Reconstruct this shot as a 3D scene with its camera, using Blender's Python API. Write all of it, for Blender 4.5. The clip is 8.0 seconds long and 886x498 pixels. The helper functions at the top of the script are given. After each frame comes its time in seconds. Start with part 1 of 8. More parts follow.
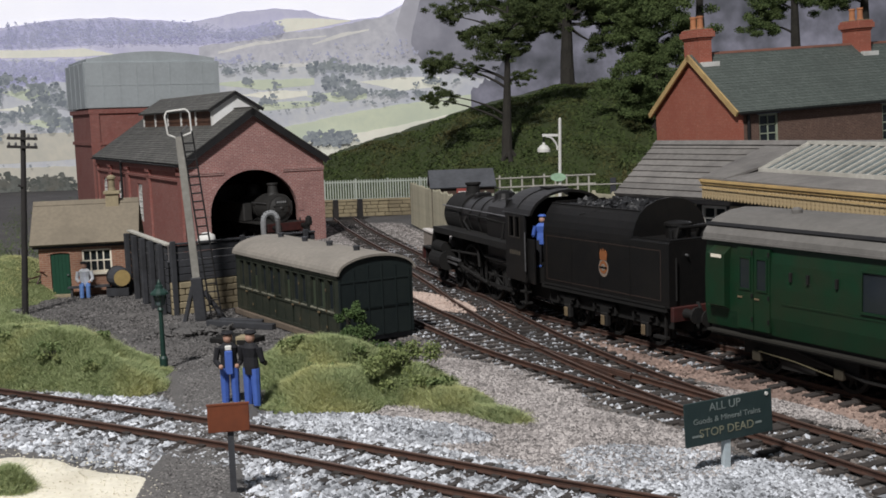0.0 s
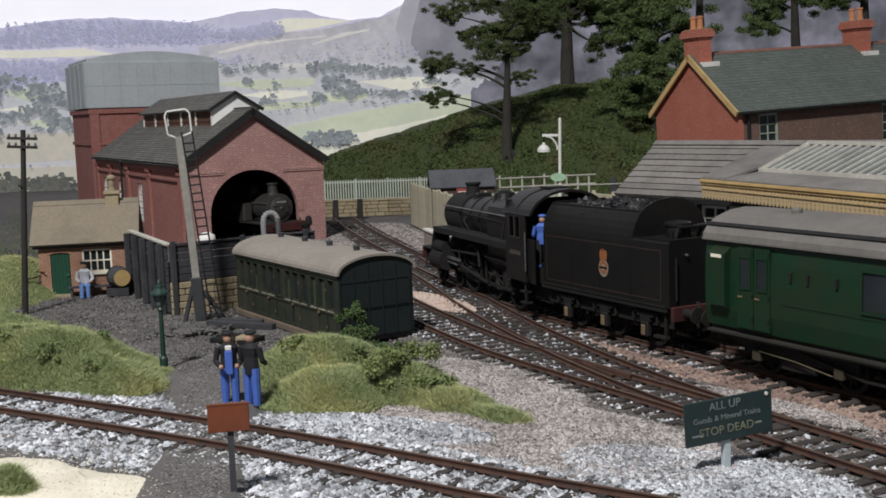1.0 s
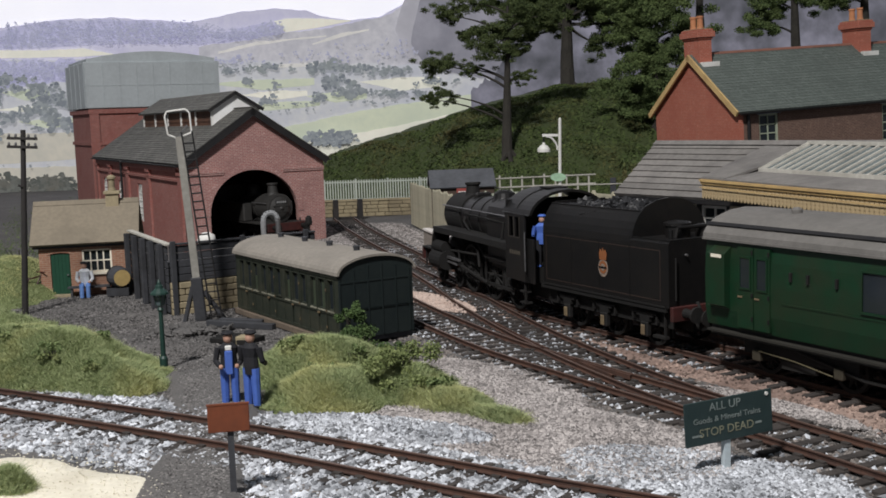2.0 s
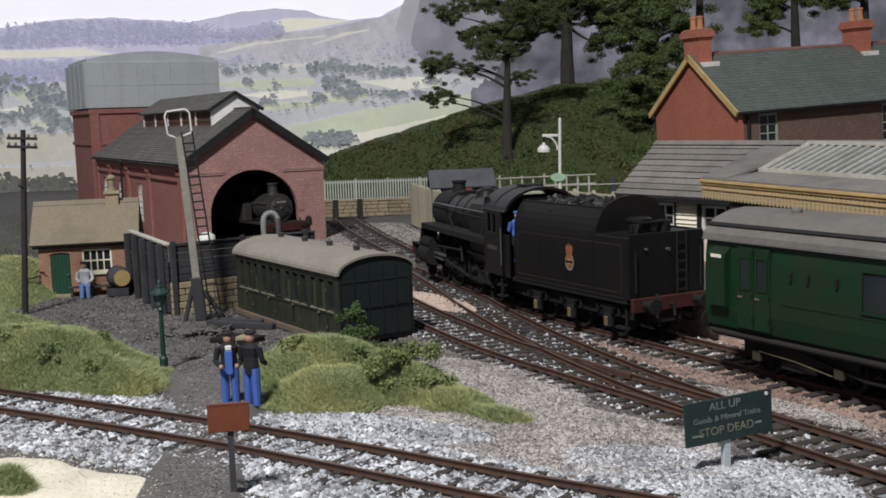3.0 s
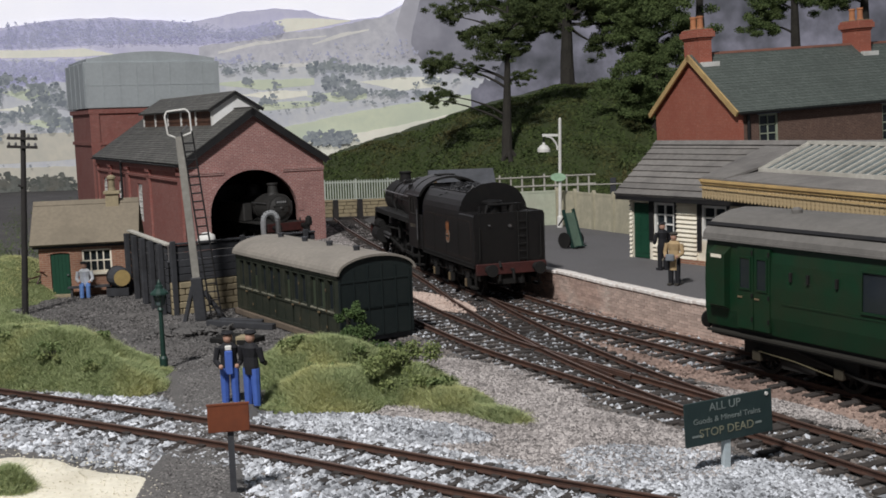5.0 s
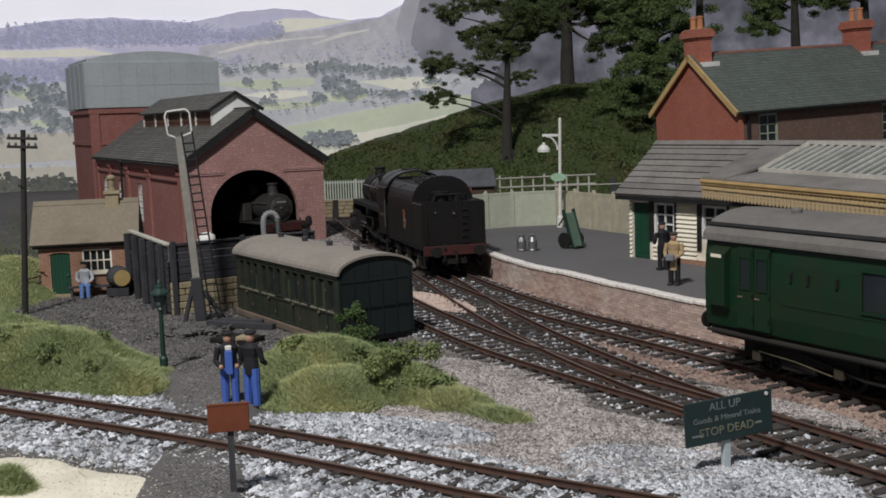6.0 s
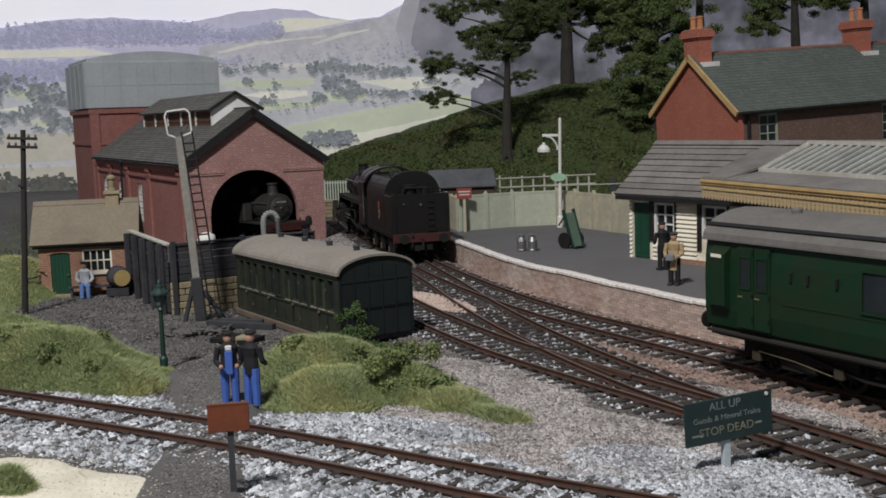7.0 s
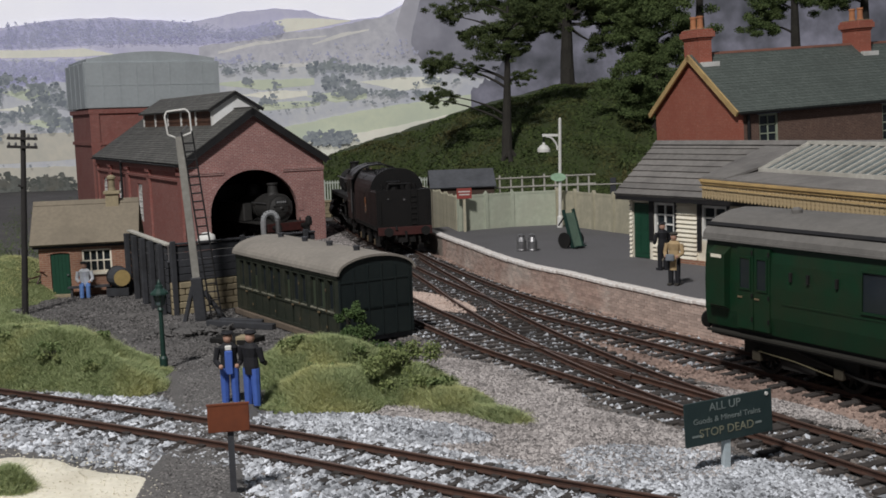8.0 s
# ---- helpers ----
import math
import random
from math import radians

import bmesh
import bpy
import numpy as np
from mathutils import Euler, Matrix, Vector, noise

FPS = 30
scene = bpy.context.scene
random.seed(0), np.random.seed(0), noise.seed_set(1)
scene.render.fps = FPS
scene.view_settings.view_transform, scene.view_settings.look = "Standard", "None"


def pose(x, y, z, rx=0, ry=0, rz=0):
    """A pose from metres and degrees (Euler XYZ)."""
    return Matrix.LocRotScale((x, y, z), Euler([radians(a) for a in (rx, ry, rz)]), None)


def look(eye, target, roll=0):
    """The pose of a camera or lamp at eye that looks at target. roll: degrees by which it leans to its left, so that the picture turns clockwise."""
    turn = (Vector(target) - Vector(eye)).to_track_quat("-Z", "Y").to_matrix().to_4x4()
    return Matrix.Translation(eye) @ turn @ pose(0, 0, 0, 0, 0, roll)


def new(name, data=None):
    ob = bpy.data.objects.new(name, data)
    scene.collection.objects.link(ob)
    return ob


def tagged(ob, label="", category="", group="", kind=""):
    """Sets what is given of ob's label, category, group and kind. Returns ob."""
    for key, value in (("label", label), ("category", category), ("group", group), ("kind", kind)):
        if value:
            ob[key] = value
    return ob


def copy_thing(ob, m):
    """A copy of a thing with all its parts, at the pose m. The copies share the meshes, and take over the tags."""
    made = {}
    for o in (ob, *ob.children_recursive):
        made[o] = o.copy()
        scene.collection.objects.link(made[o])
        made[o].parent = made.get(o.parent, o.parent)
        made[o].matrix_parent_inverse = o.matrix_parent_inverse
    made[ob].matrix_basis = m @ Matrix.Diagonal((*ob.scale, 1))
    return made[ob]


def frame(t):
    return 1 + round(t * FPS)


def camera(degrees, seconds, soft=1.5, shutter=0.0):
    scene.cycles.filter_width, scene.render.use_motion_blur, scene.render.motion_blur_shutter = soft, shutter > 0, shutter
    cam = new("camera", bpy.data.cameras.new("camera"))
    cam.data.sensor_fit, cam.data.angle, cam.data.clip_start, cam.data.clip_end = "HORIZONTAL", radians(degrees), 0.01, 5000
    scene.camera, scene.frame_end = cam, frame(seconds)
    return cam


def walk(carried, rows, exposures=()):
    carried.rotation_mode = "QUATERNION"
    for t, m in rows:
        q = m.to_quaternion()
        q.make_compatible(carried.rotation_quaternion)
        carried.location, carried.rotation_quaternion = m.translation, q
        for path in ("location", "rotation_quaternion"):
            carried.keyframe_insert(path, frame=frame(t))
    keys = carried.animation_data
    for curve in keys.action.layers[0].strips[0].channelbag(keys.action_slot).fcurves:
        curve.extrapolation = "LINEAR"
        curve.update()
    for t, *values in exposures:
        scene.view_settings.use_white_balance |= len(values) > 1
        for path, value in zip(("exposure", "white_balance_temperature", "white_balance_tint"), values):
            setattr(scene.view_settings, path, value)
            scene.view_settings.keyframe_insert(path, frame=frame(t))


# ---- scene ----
S = 1 / 76.2          # the layout is built to 4 mm to the foot; sizes below are full-size metres times S
cam = camera(42.81, 8.0, soft=1.7, shutter=0.4)
EYE = (0.0, 0.0, 6.6 * S)
AIM = (0.0, math.cos(radians(6.75)), 6.6 * S - math.sin(radians(6.75)))
walk(cam, [(0.0, look(EYE, AIM, -1.95)), (8.0, look(EYE, AIM, -1.95))], exposures=[(0.0, 0.0), (4.5, 0.0), (6.0, -0.26), (8.0, -0.28)])

# ---- light: the layout's lamp above the front edge, and the hall's soft light ----
world = bpy.data.worlds.new("hall_light")
scene.world = world
world.use_nodes = True
bg = world.node_tree.nodes["Background"]
bg.inputs[0].default_value = (0.80, 0.88, 1.0, 1)
bg.inputs[1].default_value = 0.125
lamp_data = bpy.data.lights.new("layout_lamp", "AREA")
lamp_data.shape, lamp_data.size = "DISK", 0.13
lamp_data.energy, lamp_data.color = 19.5, (1.0, 0.98, 0.96)
layout_lamp = new("layout_lamp", lamp_data)
layout_lamp.matrix_world = look((-25.0 * S, -25.0 * S, 80.0 * S), (-2.0 * S, 44.0 * S, 0.0))

# ---- materials ----


def nodes_of(name):
    m = bpy.data.materials.new(name)
    m.use_nodes = True
    nt = m.node_tree
    return m, nt, nt.nodes["Principled BSDF"]


def noise_node(nt, coord, scale, detail=3.0, rough=0.6):
    n = nt.nodes.new("ShaderNodeTexNoise")
    n.inputs["Scale"].default_value, n.inputs["Detail"].default_value = scale, detail
    n.inputs["Roughness"].default_value = rough
    nt.links.new(coord, n.inputs["Vector"])
    return n.outputs["Fac"]


def coords(nt, scale=76.2):
    t = nt.nodes.new("ShaderNodeTexCoord")
    v = nt.nodes.new("ShaderNodeVectorMath")
    v.operation = "SCALE"
    v.inputs["Scale"].default_value = scale
    nt.links.new(t.outputs["Object"], v.inputs[0])
    return v.outputs[0]


def mixed(nt, fac, a, b, blend="MIX"):
    m = nt.nodes.new("ShaderNodeMix")
    m.data_type, m.blend_type = "RGBA", blend
    for sock, val in ((m.inputs["Factor"], fac), (m.inputs["A"], a), (m.inputs["B"], b)):
        if isinstance(val, (tuple, list)):
            sock.default_value = (*val[:3], 1)
        elif isinstance(val, (int, float)):
            sock.default_value = val
        else:
            nt.links.new(val, sock)
    return m.outputs["Result"]


def ramp(nt, fac, lo, hi):
    r = nt.nodes.new("ShaderNodeMapRange")
    r.inputs["From Min"].default_value, r.inputs["From Max"].default_value = lo, hi
    nt.links.new(fac, r.inputs["Value"])
    return r.outputs["Result"]


def bumped(nt, bsdf, height, strength, dist):
    b = nt.nodes.new("ShaderNodeBump")
    b.inputs["Strength"].default_value, b.inputs["Distance"].default_value = strength, dist * S
    nt.links.new(height, b.inputs["Height"])
    nt.links.new(b.outputs["Normal"], bsdf.inputs["Normal"])


def mat(name, col, col2=None, rough=0.8, metal=0.0, fine=9.0, broad=0.8, amount=0.55, bump=0.25, dist=0.03, piece=0.0, dirt=None, loose=False):
    """A surface with grain, broad stains and, for pieces, a shade of its own."""
    m, nt, b = nodes_of(name)
    c = coords(nt)
    col2 = col2 or tuple(x * 0.55 for x in col)
    f = noise_node(nt, c, fine, 4)
    g = noise_node(nt, c, broad, 3)
    out = mixed(nt, ramp(nt, f, 0.35, 0.7), col, tuple(a * (1 - amount) + d * amount for a, d in zip(col, col2)))
    out = mixed(nt, ramp(nt, g, 0.45, 0.75), out, dirt or col2)
    if piece:
        info = nt.nodes.new("ShaderNodeObjectInfo")
        geo = nt.nodes.new("ShaderNodeNewGeometry")
        add = nt.nodes.new("ShaderNodeMath")
        add.operation = "ADD"
        nt.links.new(geo.outputs["Random Per Island"] if loose else info.outputs["Random"], add.inputs[0])
        nt.links.new(geo.outputs["Random Per Island"], add.inputs[1])
        r = nt.nodes.new("ShaderNodeMapRange")
        r.inputs["From Max"].default_value = 2.0
        r.inputs["To Min"].default_value, r.inputs["To Max"].default_value = 1 - piece, 1 + piece
        nt.links.new(add.outputs[0], r.inputs["Value"])
        v = nt.nodes.new("ShaderNodeVectorMath")
        v.operation = "SCALE"
        nt.links.new(out, v.inputs[0])
        nt.links.new(r.outputs["Result"], v.inputs["Scale"])
        out = v.outputs[0]
    nt.links.new(out, b.inputs["Base Color"])
    b.inputs["Roughness"].default_value, b.inputs["Metallic"].default_value = rough, metal
    if bump:
        bumped(nt, b, f, bump, dist)
    return m


def brick_mat(name, col, col2, mortar, length=0.26, height=0.085, weather=(0.12, 0.09, 0.08)):
    m, nt, b = nodes_of(name)
    c = coords(nt)
    sep = nt.nodes.new("ShaderNodeSeparateXYZ")
    nt.links.new(c, sep.inputs[0])
    add = nt.nodes.new("ShaderNodeMath")
    add.operation = "ADD"
    nt.links.new(sep.outputs["X"], add.inputs[0])
    nt.links.new(sep.outputs["Y"], add.inputs[1])
    com = nt.nodes.new("ShaderNodeCombineXYZ")
    nt.links.new(add.outputs[0], com.inputs["X"])
    nt.links.new(sep.outputs["Z"], com.inputs["Y"])
    br = nt.nodes.new("ShaderNodeTexBrick")
    br.inputs["Scale"].default_value = 1.0
    br.inputs["Brick Width"].default_value, br.inputs["Row Height"].default_value = length, height
    br.inputs["Mortar Size"].default_value, br.inputs["Bias"].default_value = 0.016, 0.0
    for key, v in (("Color1", col), ("Color2", col2), ("Mortar", mortar)):
        br.inputs[key].default_value = (*v, 1)
    nt.links.new(com.outputs[0], br.inputs["Vector"])
    g = noise_node(nt, c, 0.7, 4)
    f = noise_node(nt, c, 6.0, 3)
    out = mixed(nt, ramp(nt, g, 0.42, 0.85), br.outputs["Color"], weather)
    out = mixed(nt, ramp(nt, f, 0.55, 0.9), out, tuple(x * 1.5 for x in mortar))
    nt.links.new(out, b.inputs["Base Color"])
    b.inputs["Roughness"].default_value = 0.9
    bumped(nt, b, br.outputs["Fac"], -0.5, 0.02)
    return m


def plain(name, col, rough=0.5, metal=0.0, emit=0.0):
    m, nt, b = nodes_of(name)
    b.inputs["Base Color"].default_value = (*col, 1)
    b.inputs["Roughness"].default_value, b.inputs["Metallic"].default_value = rough, metal
    return m


def glass_mat(name, tint=(0.02, 0.025, 0.03)):
    return plain(name, tint, 0.08)




def slate_mat(name, col, col2, length, height):
    """Slates laid in courses, each a shade of its own, with lichen and grime."""
    m, nt, b = nodes_of(name)
    c = coords(nt)
    sep = nt.nodes.new("ShaderNodeSeparateXYZ")
    nt.links.new(c, sep.inputs[0])
    com = nt.nodes.new("ShaderNodeCombineXYZ")
    add = nt.nodes.new("ShaderNodeMath")
    add.operation = "ADD"
    nt.links.new(sep.outputs["X"], add.inputs[0])
    nt.links.new(sep.outputs["Y"], add.inputs[1])
    nt.links.new(add.outputs[0], com.inputs["X"])
    nt.links.new(sep.outputs["Z"], com.inputs["Y"])
    br = nt.nodes.new("ShaderNodeTexBrick")
    br.inputs["Scale"].default_value = 1.0
    br.inputs["Brick Width"].default_value, br.inputs["Row Height"].default_value = length, height
    br.inputs["Mortar Size"].default_value, br.inputs["Bias"].default_value = 0.012, 0.0
    for key, v in (("Color1", col), ("Color2", col2), ("Mortar", tuple(0.45 * x for x in col2))):
        br.inputs[key].default_value = (*v, 1)
    nt.links.new(com.outputs[0], br.inputs["Vector"])
    g, f = noise_node(nt, c, 0.5, 4), noise_node(nt, c, 5.0, 3)
    out = mixed(nt, ramp(nt, g, 0.45, 0.8), br.outputs["Color"], tuple(x * 0.8 for x in col2))
    out = mixed(nt, ramp(nt, f, 0.55, 0.85), out, tuple(min(1, x * 1.35) for x in col))
    nt.links.new(out, b.inputs["Base Color"])
    b.inputs["Roughness"].default_value = 0.75
    bumped(nt, b, f, 0.25, 0.03)
    return m


CINDERGRIT = mat("cinder_grit", (0.19, 0.18, 0.175), (0.085, 0.08, 0.08), 0.95, fine=14, broad=0.9, piece=0.75, loose=True)
CINDER = mat("cinder", (0.135, 0.128, 0.125), (0.065, 0.063, 0.063), 0.95, fine=14, broad=0.35, amount=0.8, bump=0.7, dist=0.05, dirt=(0.15, 0.14, 0.135))
SAND = mat("sandy_grit", (0.86, 0.81, 0.68), (0.62, 0.57, 0.46), 0.95, fine=7, broad=0.6, bump=0.5, dist=0.04)
BALLAST_W = mat("white_ballast", (0.50, 0.515, 0.55), (0.22, 0.23, 0.25), 0.9, fine=10, broad=0.7, piece=0.75, loose=True)
BALLAST_G = mat("grey_ballast", (0.38, 0.35, 0.34), (0.18, 0.162, 0.155), 0.9, fine=10, broad=0.7, piece=0.6, loose=True)
PINKSAND = mat("pink_sand", (0.62, 0.50, 0.44), (0.42, 0.31, 0.26), 0.95, fine=9, broad=0.9, piece=0.3)
BALLAST_P = mat("pink_ballast", (0.34, 0.25, 0.21), (0.13, 0.085, 0.07), 0.9, fine=10, broad=0.5, piece=0.6, loose=True)
# brown track dirt, with the shade between the sleepers darkened into the same colour
BALLAST_D = mat("dark_track_ballast", (0.22, 0.195, 0.18), (0.07, 0.06, 0.055), 0.9, fine=10, broad=0.6, piece=0.7, loose=True)
SLEEPER = mat("sleeper_wood", (0.026, 0.022, 0.021), (0.055, 0.046, 0.041), 0.9, fine=8, broad=1.2, bump=0.5, piece=0.35)
RAIL = mat("rusty_rail", (0.058, 0.032, 0.026), (0.115, 0.057, 0.038), 0.75, 0.2, fine=12, broad=1.0)
RAILTOP = mat("rail_head", (0.20, 0.14, 0.12), (0.15, 0.09, 0.07), 0.5, 0.5, fine=10)
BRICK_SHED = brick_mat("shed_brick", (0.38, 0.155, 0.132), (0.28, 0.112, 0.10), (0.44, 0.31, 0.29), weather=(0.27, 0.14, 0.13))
# darker shed brick with the side walls' shade in its colour; tower uses it too
BRICK_SIDE = brick_mat("shed_side_brick", (0.36, 0.115, 0.092), (0.26, 0.088, 0.072), (0.33, 0.18, 0.16), weather=(0.28, 0.09, 0.075))
BRICK_HUT = brick_mat("hut_brick", (0.34, 0.15, 0.09), (0.26, 0.11, 0.07), (0.36, 0.25, 0.18), weather=(0.24, 0.13, 0.09))
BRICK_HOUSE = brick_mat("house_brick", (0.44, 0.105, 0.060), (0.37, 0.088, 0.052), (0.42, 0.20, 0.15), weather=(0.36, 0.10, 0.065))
# front, back and wing walls: darker and browner than the gables
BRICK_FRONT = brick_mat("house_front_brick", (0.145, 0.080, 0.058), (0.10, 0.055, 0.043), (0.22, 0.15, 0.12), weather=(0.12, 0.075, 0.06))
BRICK_PLAT = mat("platform_brick", (0.44, 0.32, 0.27), (0.24, 0.165, 0.14), 0.9, fine=8, broad=0.45, piece=0.5, dirt=(0.58, 0.52, 0.47))
MORTAR = mat("mortar", (0.36, 0.31, 0.27), None, 0.95, fine=8)
COPING = mat("whitewashed_stone", (0.90, 0.87, 0.84), (0.52, 0.42, 0.36), 0.85, fine=3.5, broad=1.6, piece=0.15)
ASPHALT = mat("platform_asphalt", (0.145, 0.14, 0.145), (0.085, 0.083, 0.088), 0.9, fine=10, broad=0.22, bump=0.4, dirt=(0.095, 0.092, 0.095))
SLATE_DARK = slate_mat("dark_slate", (0.20, 0.193, 0.175), (0.105, 0.102, 0.093), 0.30, 0.16)
SLATE_GREEN = slate_mat("green_slate", (0.150, 0.175, 0.158), (0.115, 0.135, 0.122), 0.30, 0.16)
TILE_GREY = mat("grey_roof_sheet", (0.245, 0.23, 0.215), (0.135, 0.125, 0.12), 0.85, fine=6, broad=0.7, bump=0.5, dist=0.05, piece=0.3)
FELT = mat("roof_felt", (0.30, 0.27, 0.235), (0.19, 0.175, 0.155), 0.9, fine=7, broad=0.5)
HUT_ROOF = mat("hut_roof_felt", (0.255, 0.215, 0.16), (0.17, 0.145, 0.11), 0.9, fine=7, broad=0.5)
BLACKPAINT = mat("black_paint", (0.012, 0.012, 0.014), (0.022, 0.02, 0.02), 0.5, fine=6, bump=0.1)
DARKWOOD = mat("tarred_wood", (0.050, 0.052, 0.060), (0.025, 0.025, 0.028), 0.85, fine=7, broad=1.0, piece=0.3)
TARRED = mat("creosoted_pole", (0.020, 0.018, 0.018), (0.035, 0.03, 0.028), 0.8, fine=7, broad=1.0)
GREYWOOD = mat("weathered_wood", (0.52, 0.50, 0.45), (0.34, 0.32, 0.28), 0.85, fine=7, broad=1.0, piece=0.15)
STONE = mat("buff_stone", (0.36, 0.30, 0.19), (0.22, 0.18, 0.12), 0.9, fine=6, broad=0.9, piece=0.25)
WHITE = mat("white_paint", (0.80, 0.79, 0.76), (0.60, 0.58, 0.54), 0.55, fine=5, broad=0.9, amount=0.3, bump=0.1)
CREAM = mat("cream_paint", (0.90, 0.85, 0.72), (0.70, 0.60, 0.46), 0.6, fine=5, broad=0.9, amount=0.3, bump=0.1)
YELLOW = mat("yellow_paint", (0.66, 0.46, 0.20), (0.45, 0.30, 0.14), 0.6, fine=5, broad=0.9, amount=0.3, bump=0.1)
GREENPAINT = mat("green_paint", (0.012, 0.070, 0.038), (0.008, 0.045, 0.026), 0.5, fine=5, bump=0.1)
LAMPGREEN = mat("lamp_green", (0.016, 0.048, 0.038), (0.010, 0.030, 0.025), 0.5, fine=5, bump=0.1)
COACHGREEN = mat("coach_green", (0.005, 0.034, 0.014), (0.010, 0.022, 0.011), 0.4, fine=4, broad=0.7, bump=0.12, dirt=(0.020, 0.026, 0.013))
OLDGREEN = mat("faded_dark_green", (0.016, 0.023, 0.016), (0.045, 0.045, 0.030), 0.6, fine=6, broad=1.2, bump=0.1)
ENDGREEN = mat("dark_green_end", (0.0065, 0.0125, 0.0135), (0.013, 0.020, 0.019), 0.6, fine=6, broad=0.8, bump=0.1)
COACHROOF = mat("coach_roof_grey", (0.165, 0.155, 0.145), (0.10, 0.095, 0.088), 0.75, fine=6, broad=0.5, bump=0.15)
LOCOBLACK = mat("loco_black", (0.0045, 0.0043, 0.0046), (0.012, 0.0098, 0.0088), 0.48, fine=5, broad=0.9, bump=0.15, dirt=(0.010, 0.0085, 0.0078))
LOCODIRTY = mat("grimy_black", (0.0035, 0.0033, 0.0033), (0.010, 0.0085, 0.0075), 0.8, fine=8, broad=1.2)
# engine black lightened in place of the light that reaches into the shed
LITBLACK = mat("lit_engine_black", (0.040, 0.038, 0.036), (0.02, 0.019, 0.018), 0.6, fine=6, broad=0.8, bump=0.12)
COALMAT = mat("coal", (0.010, 0.010, 0.011), (0.020, 0.020, 0.022), 0.5, fine=9, piece=0.6)
REDBEAM = mat("buffer_beam_red", (0.07, 0.016, 0.014), (0.025, 0.010, 0.009), 0.6, fine=6)
BRASS = mat("axlebox_cream", (0.20, 0.15, 0.085), (0.10, 0.07, 0.045), 0.6, fine=8)
STEEL = mat("dull_steel", (0.33, 0.33, 0.34), (0.18, 0.17, 0.17), 0.45, 0.8, fine=8)
TANKGREY = mat("tank_grey", (0.48, 0.52, 0.54), (0.40, 0.43, 0.45), 0.7, fine=4, broad=0.5, bump=0.1)
CONCRETE = mat("fence_concrete", (0.47, 0.50, 0.40), (0.33, 0.37, 0.28), 0.9, fine=5, broad=0.6, piece=0.12, dirt=(0.40, 0.40, 0.32))
CONCRETE_WARM = mat("fence_wood_pale", (0.50, 0.46, 0.34), (0.32, 0.30, 0.23), 0.9, fine=5, broad=0.6, piece=0.2)
TERRACOTTA = mat("terracotta", (0.56, 0.24, 0.11), (0.42, 0.17, 0.09), 0.8, fine=5)
GLASS = glass_mat("dark_glass")
ROOFGLASS = mat("roof_glazing", (0.15, 0.18, 0.185), (0.10, 0.125, 0.13), 0.25, fine=2, broad=0.5, bump=0.0)
SOIL = mat("turf_soil", (0.062, 0.082, 0.027), (0.044, 0.060, 0.020), 0.95, fine=5, broad=0.6)
TURF = mat("bank_turf", (0.16, 0.19, 0.075), (0.10, 0.13, 0.05), 0.95, fine=9, broad=0.6, bump=0.5)
SIGNBROWN = mat("rusty_sign", (0.20, 0.055, 0.022), (0.12, 0.035, 0.018), 0.6, fine=6)
SIGNGREEN = mat("sign_dark_green", (0.015, 0.033, 0.034), (0.023, 0.043, 0.043), 0.6, fine=6)
BLUECLOTH = mat("blue_enamel", (0.07, 0.15, 0.52), (0.05, 0.11, 0.40), 0.7, fine=10)
NAVY = mat("dark_cloth_paint", (0.012, 0.012, 0.016), None, 0.8, fine=10)
SKIN = mat("figure_pink", (0.52, 0.30, 0.22), None, 0.7, fine=10)
TAN = mat("tan_coat_paint", (0.46, 0.33, 0.18), (0.34, 0.24, 0.13), 0.8, fine=10)


def leaf_mat(name, col, col2, yellow, broad=0.5):
    m, nt, b = nodes_of(name)
    c = coords(nt)
    geo = nt.nodes.new("ShaderNodeNewGeometry")
    g = noise_node(nt, c, broad, 4)
    out = mixed(nt, geo.outputs["Random Per Island"], col, col2)
    out = mixed(nt, ramp(nt, g, 0.48, 0.72), out, yellow)
    nt.links.new(out, b.inputs["Base Color"])
    b.inputs["Roughness"].default_value = 0.9
    return m


GRASS = leaf_mat("static_grass", (0.19, 0.25, 0.105), (0.42, 0.46, 0.24), (0.54, 0.52, 0.24), 0.5)
HILLGRASS = leaf_mat("hill_grass", (0.050, 0.080, 0.023), (0.105, 0.142, 0.042), (0.118, 0.104, 0.040), 0.3)
LEAF = leaf_mat("leaves", (0.040, 0.066, 0.022), (0.115, 0.145, 0.048), (0.085, 0.108, 0.034), 0.4)
LEAF_LIGHT = leaf_mat("lime_leaves", (0.065, 0.105, 0.035), (0.16, 0.21, 0.075), (0.12, 0.16, 0.05), 0.4)
BUSH = leaf_mat("bush_leaves", (0.11, 0.15, 0.05), (0.27, 0.31, 0.125), (0.22, 0.26, 0.09), 0.6)
CREEPER = leaf_mat("creeper_leaves", (0.045, 0.085, 0.025), (0.09, 0.14, 0.045), (0.07, 0.12, 0.03), 0.6)
WEED = leaf_mat("weed_leaves", (0.10, 0.15, 0.055), (0.22, 0.27, 0.11), (0.28, 0.29, 0.12), 0.6)
BARK = mat("bark", (0.055, 0.05, 0.042), (0.028, 0.025, 0.022), 0.95, fine=7, bump=0.6)

# ---- building blocks ----


def finish(ob_name, me, material, parent=None, label="", smooth=False):
    me.materials.append(material)
    if smooth:
        for p in me.polygons:
            p.use_smooth = True
    ob = new(ob_name, me)
    if parent is not None:
        ob.parent = parent
    if label:
        ob["label"] = label
    return ob


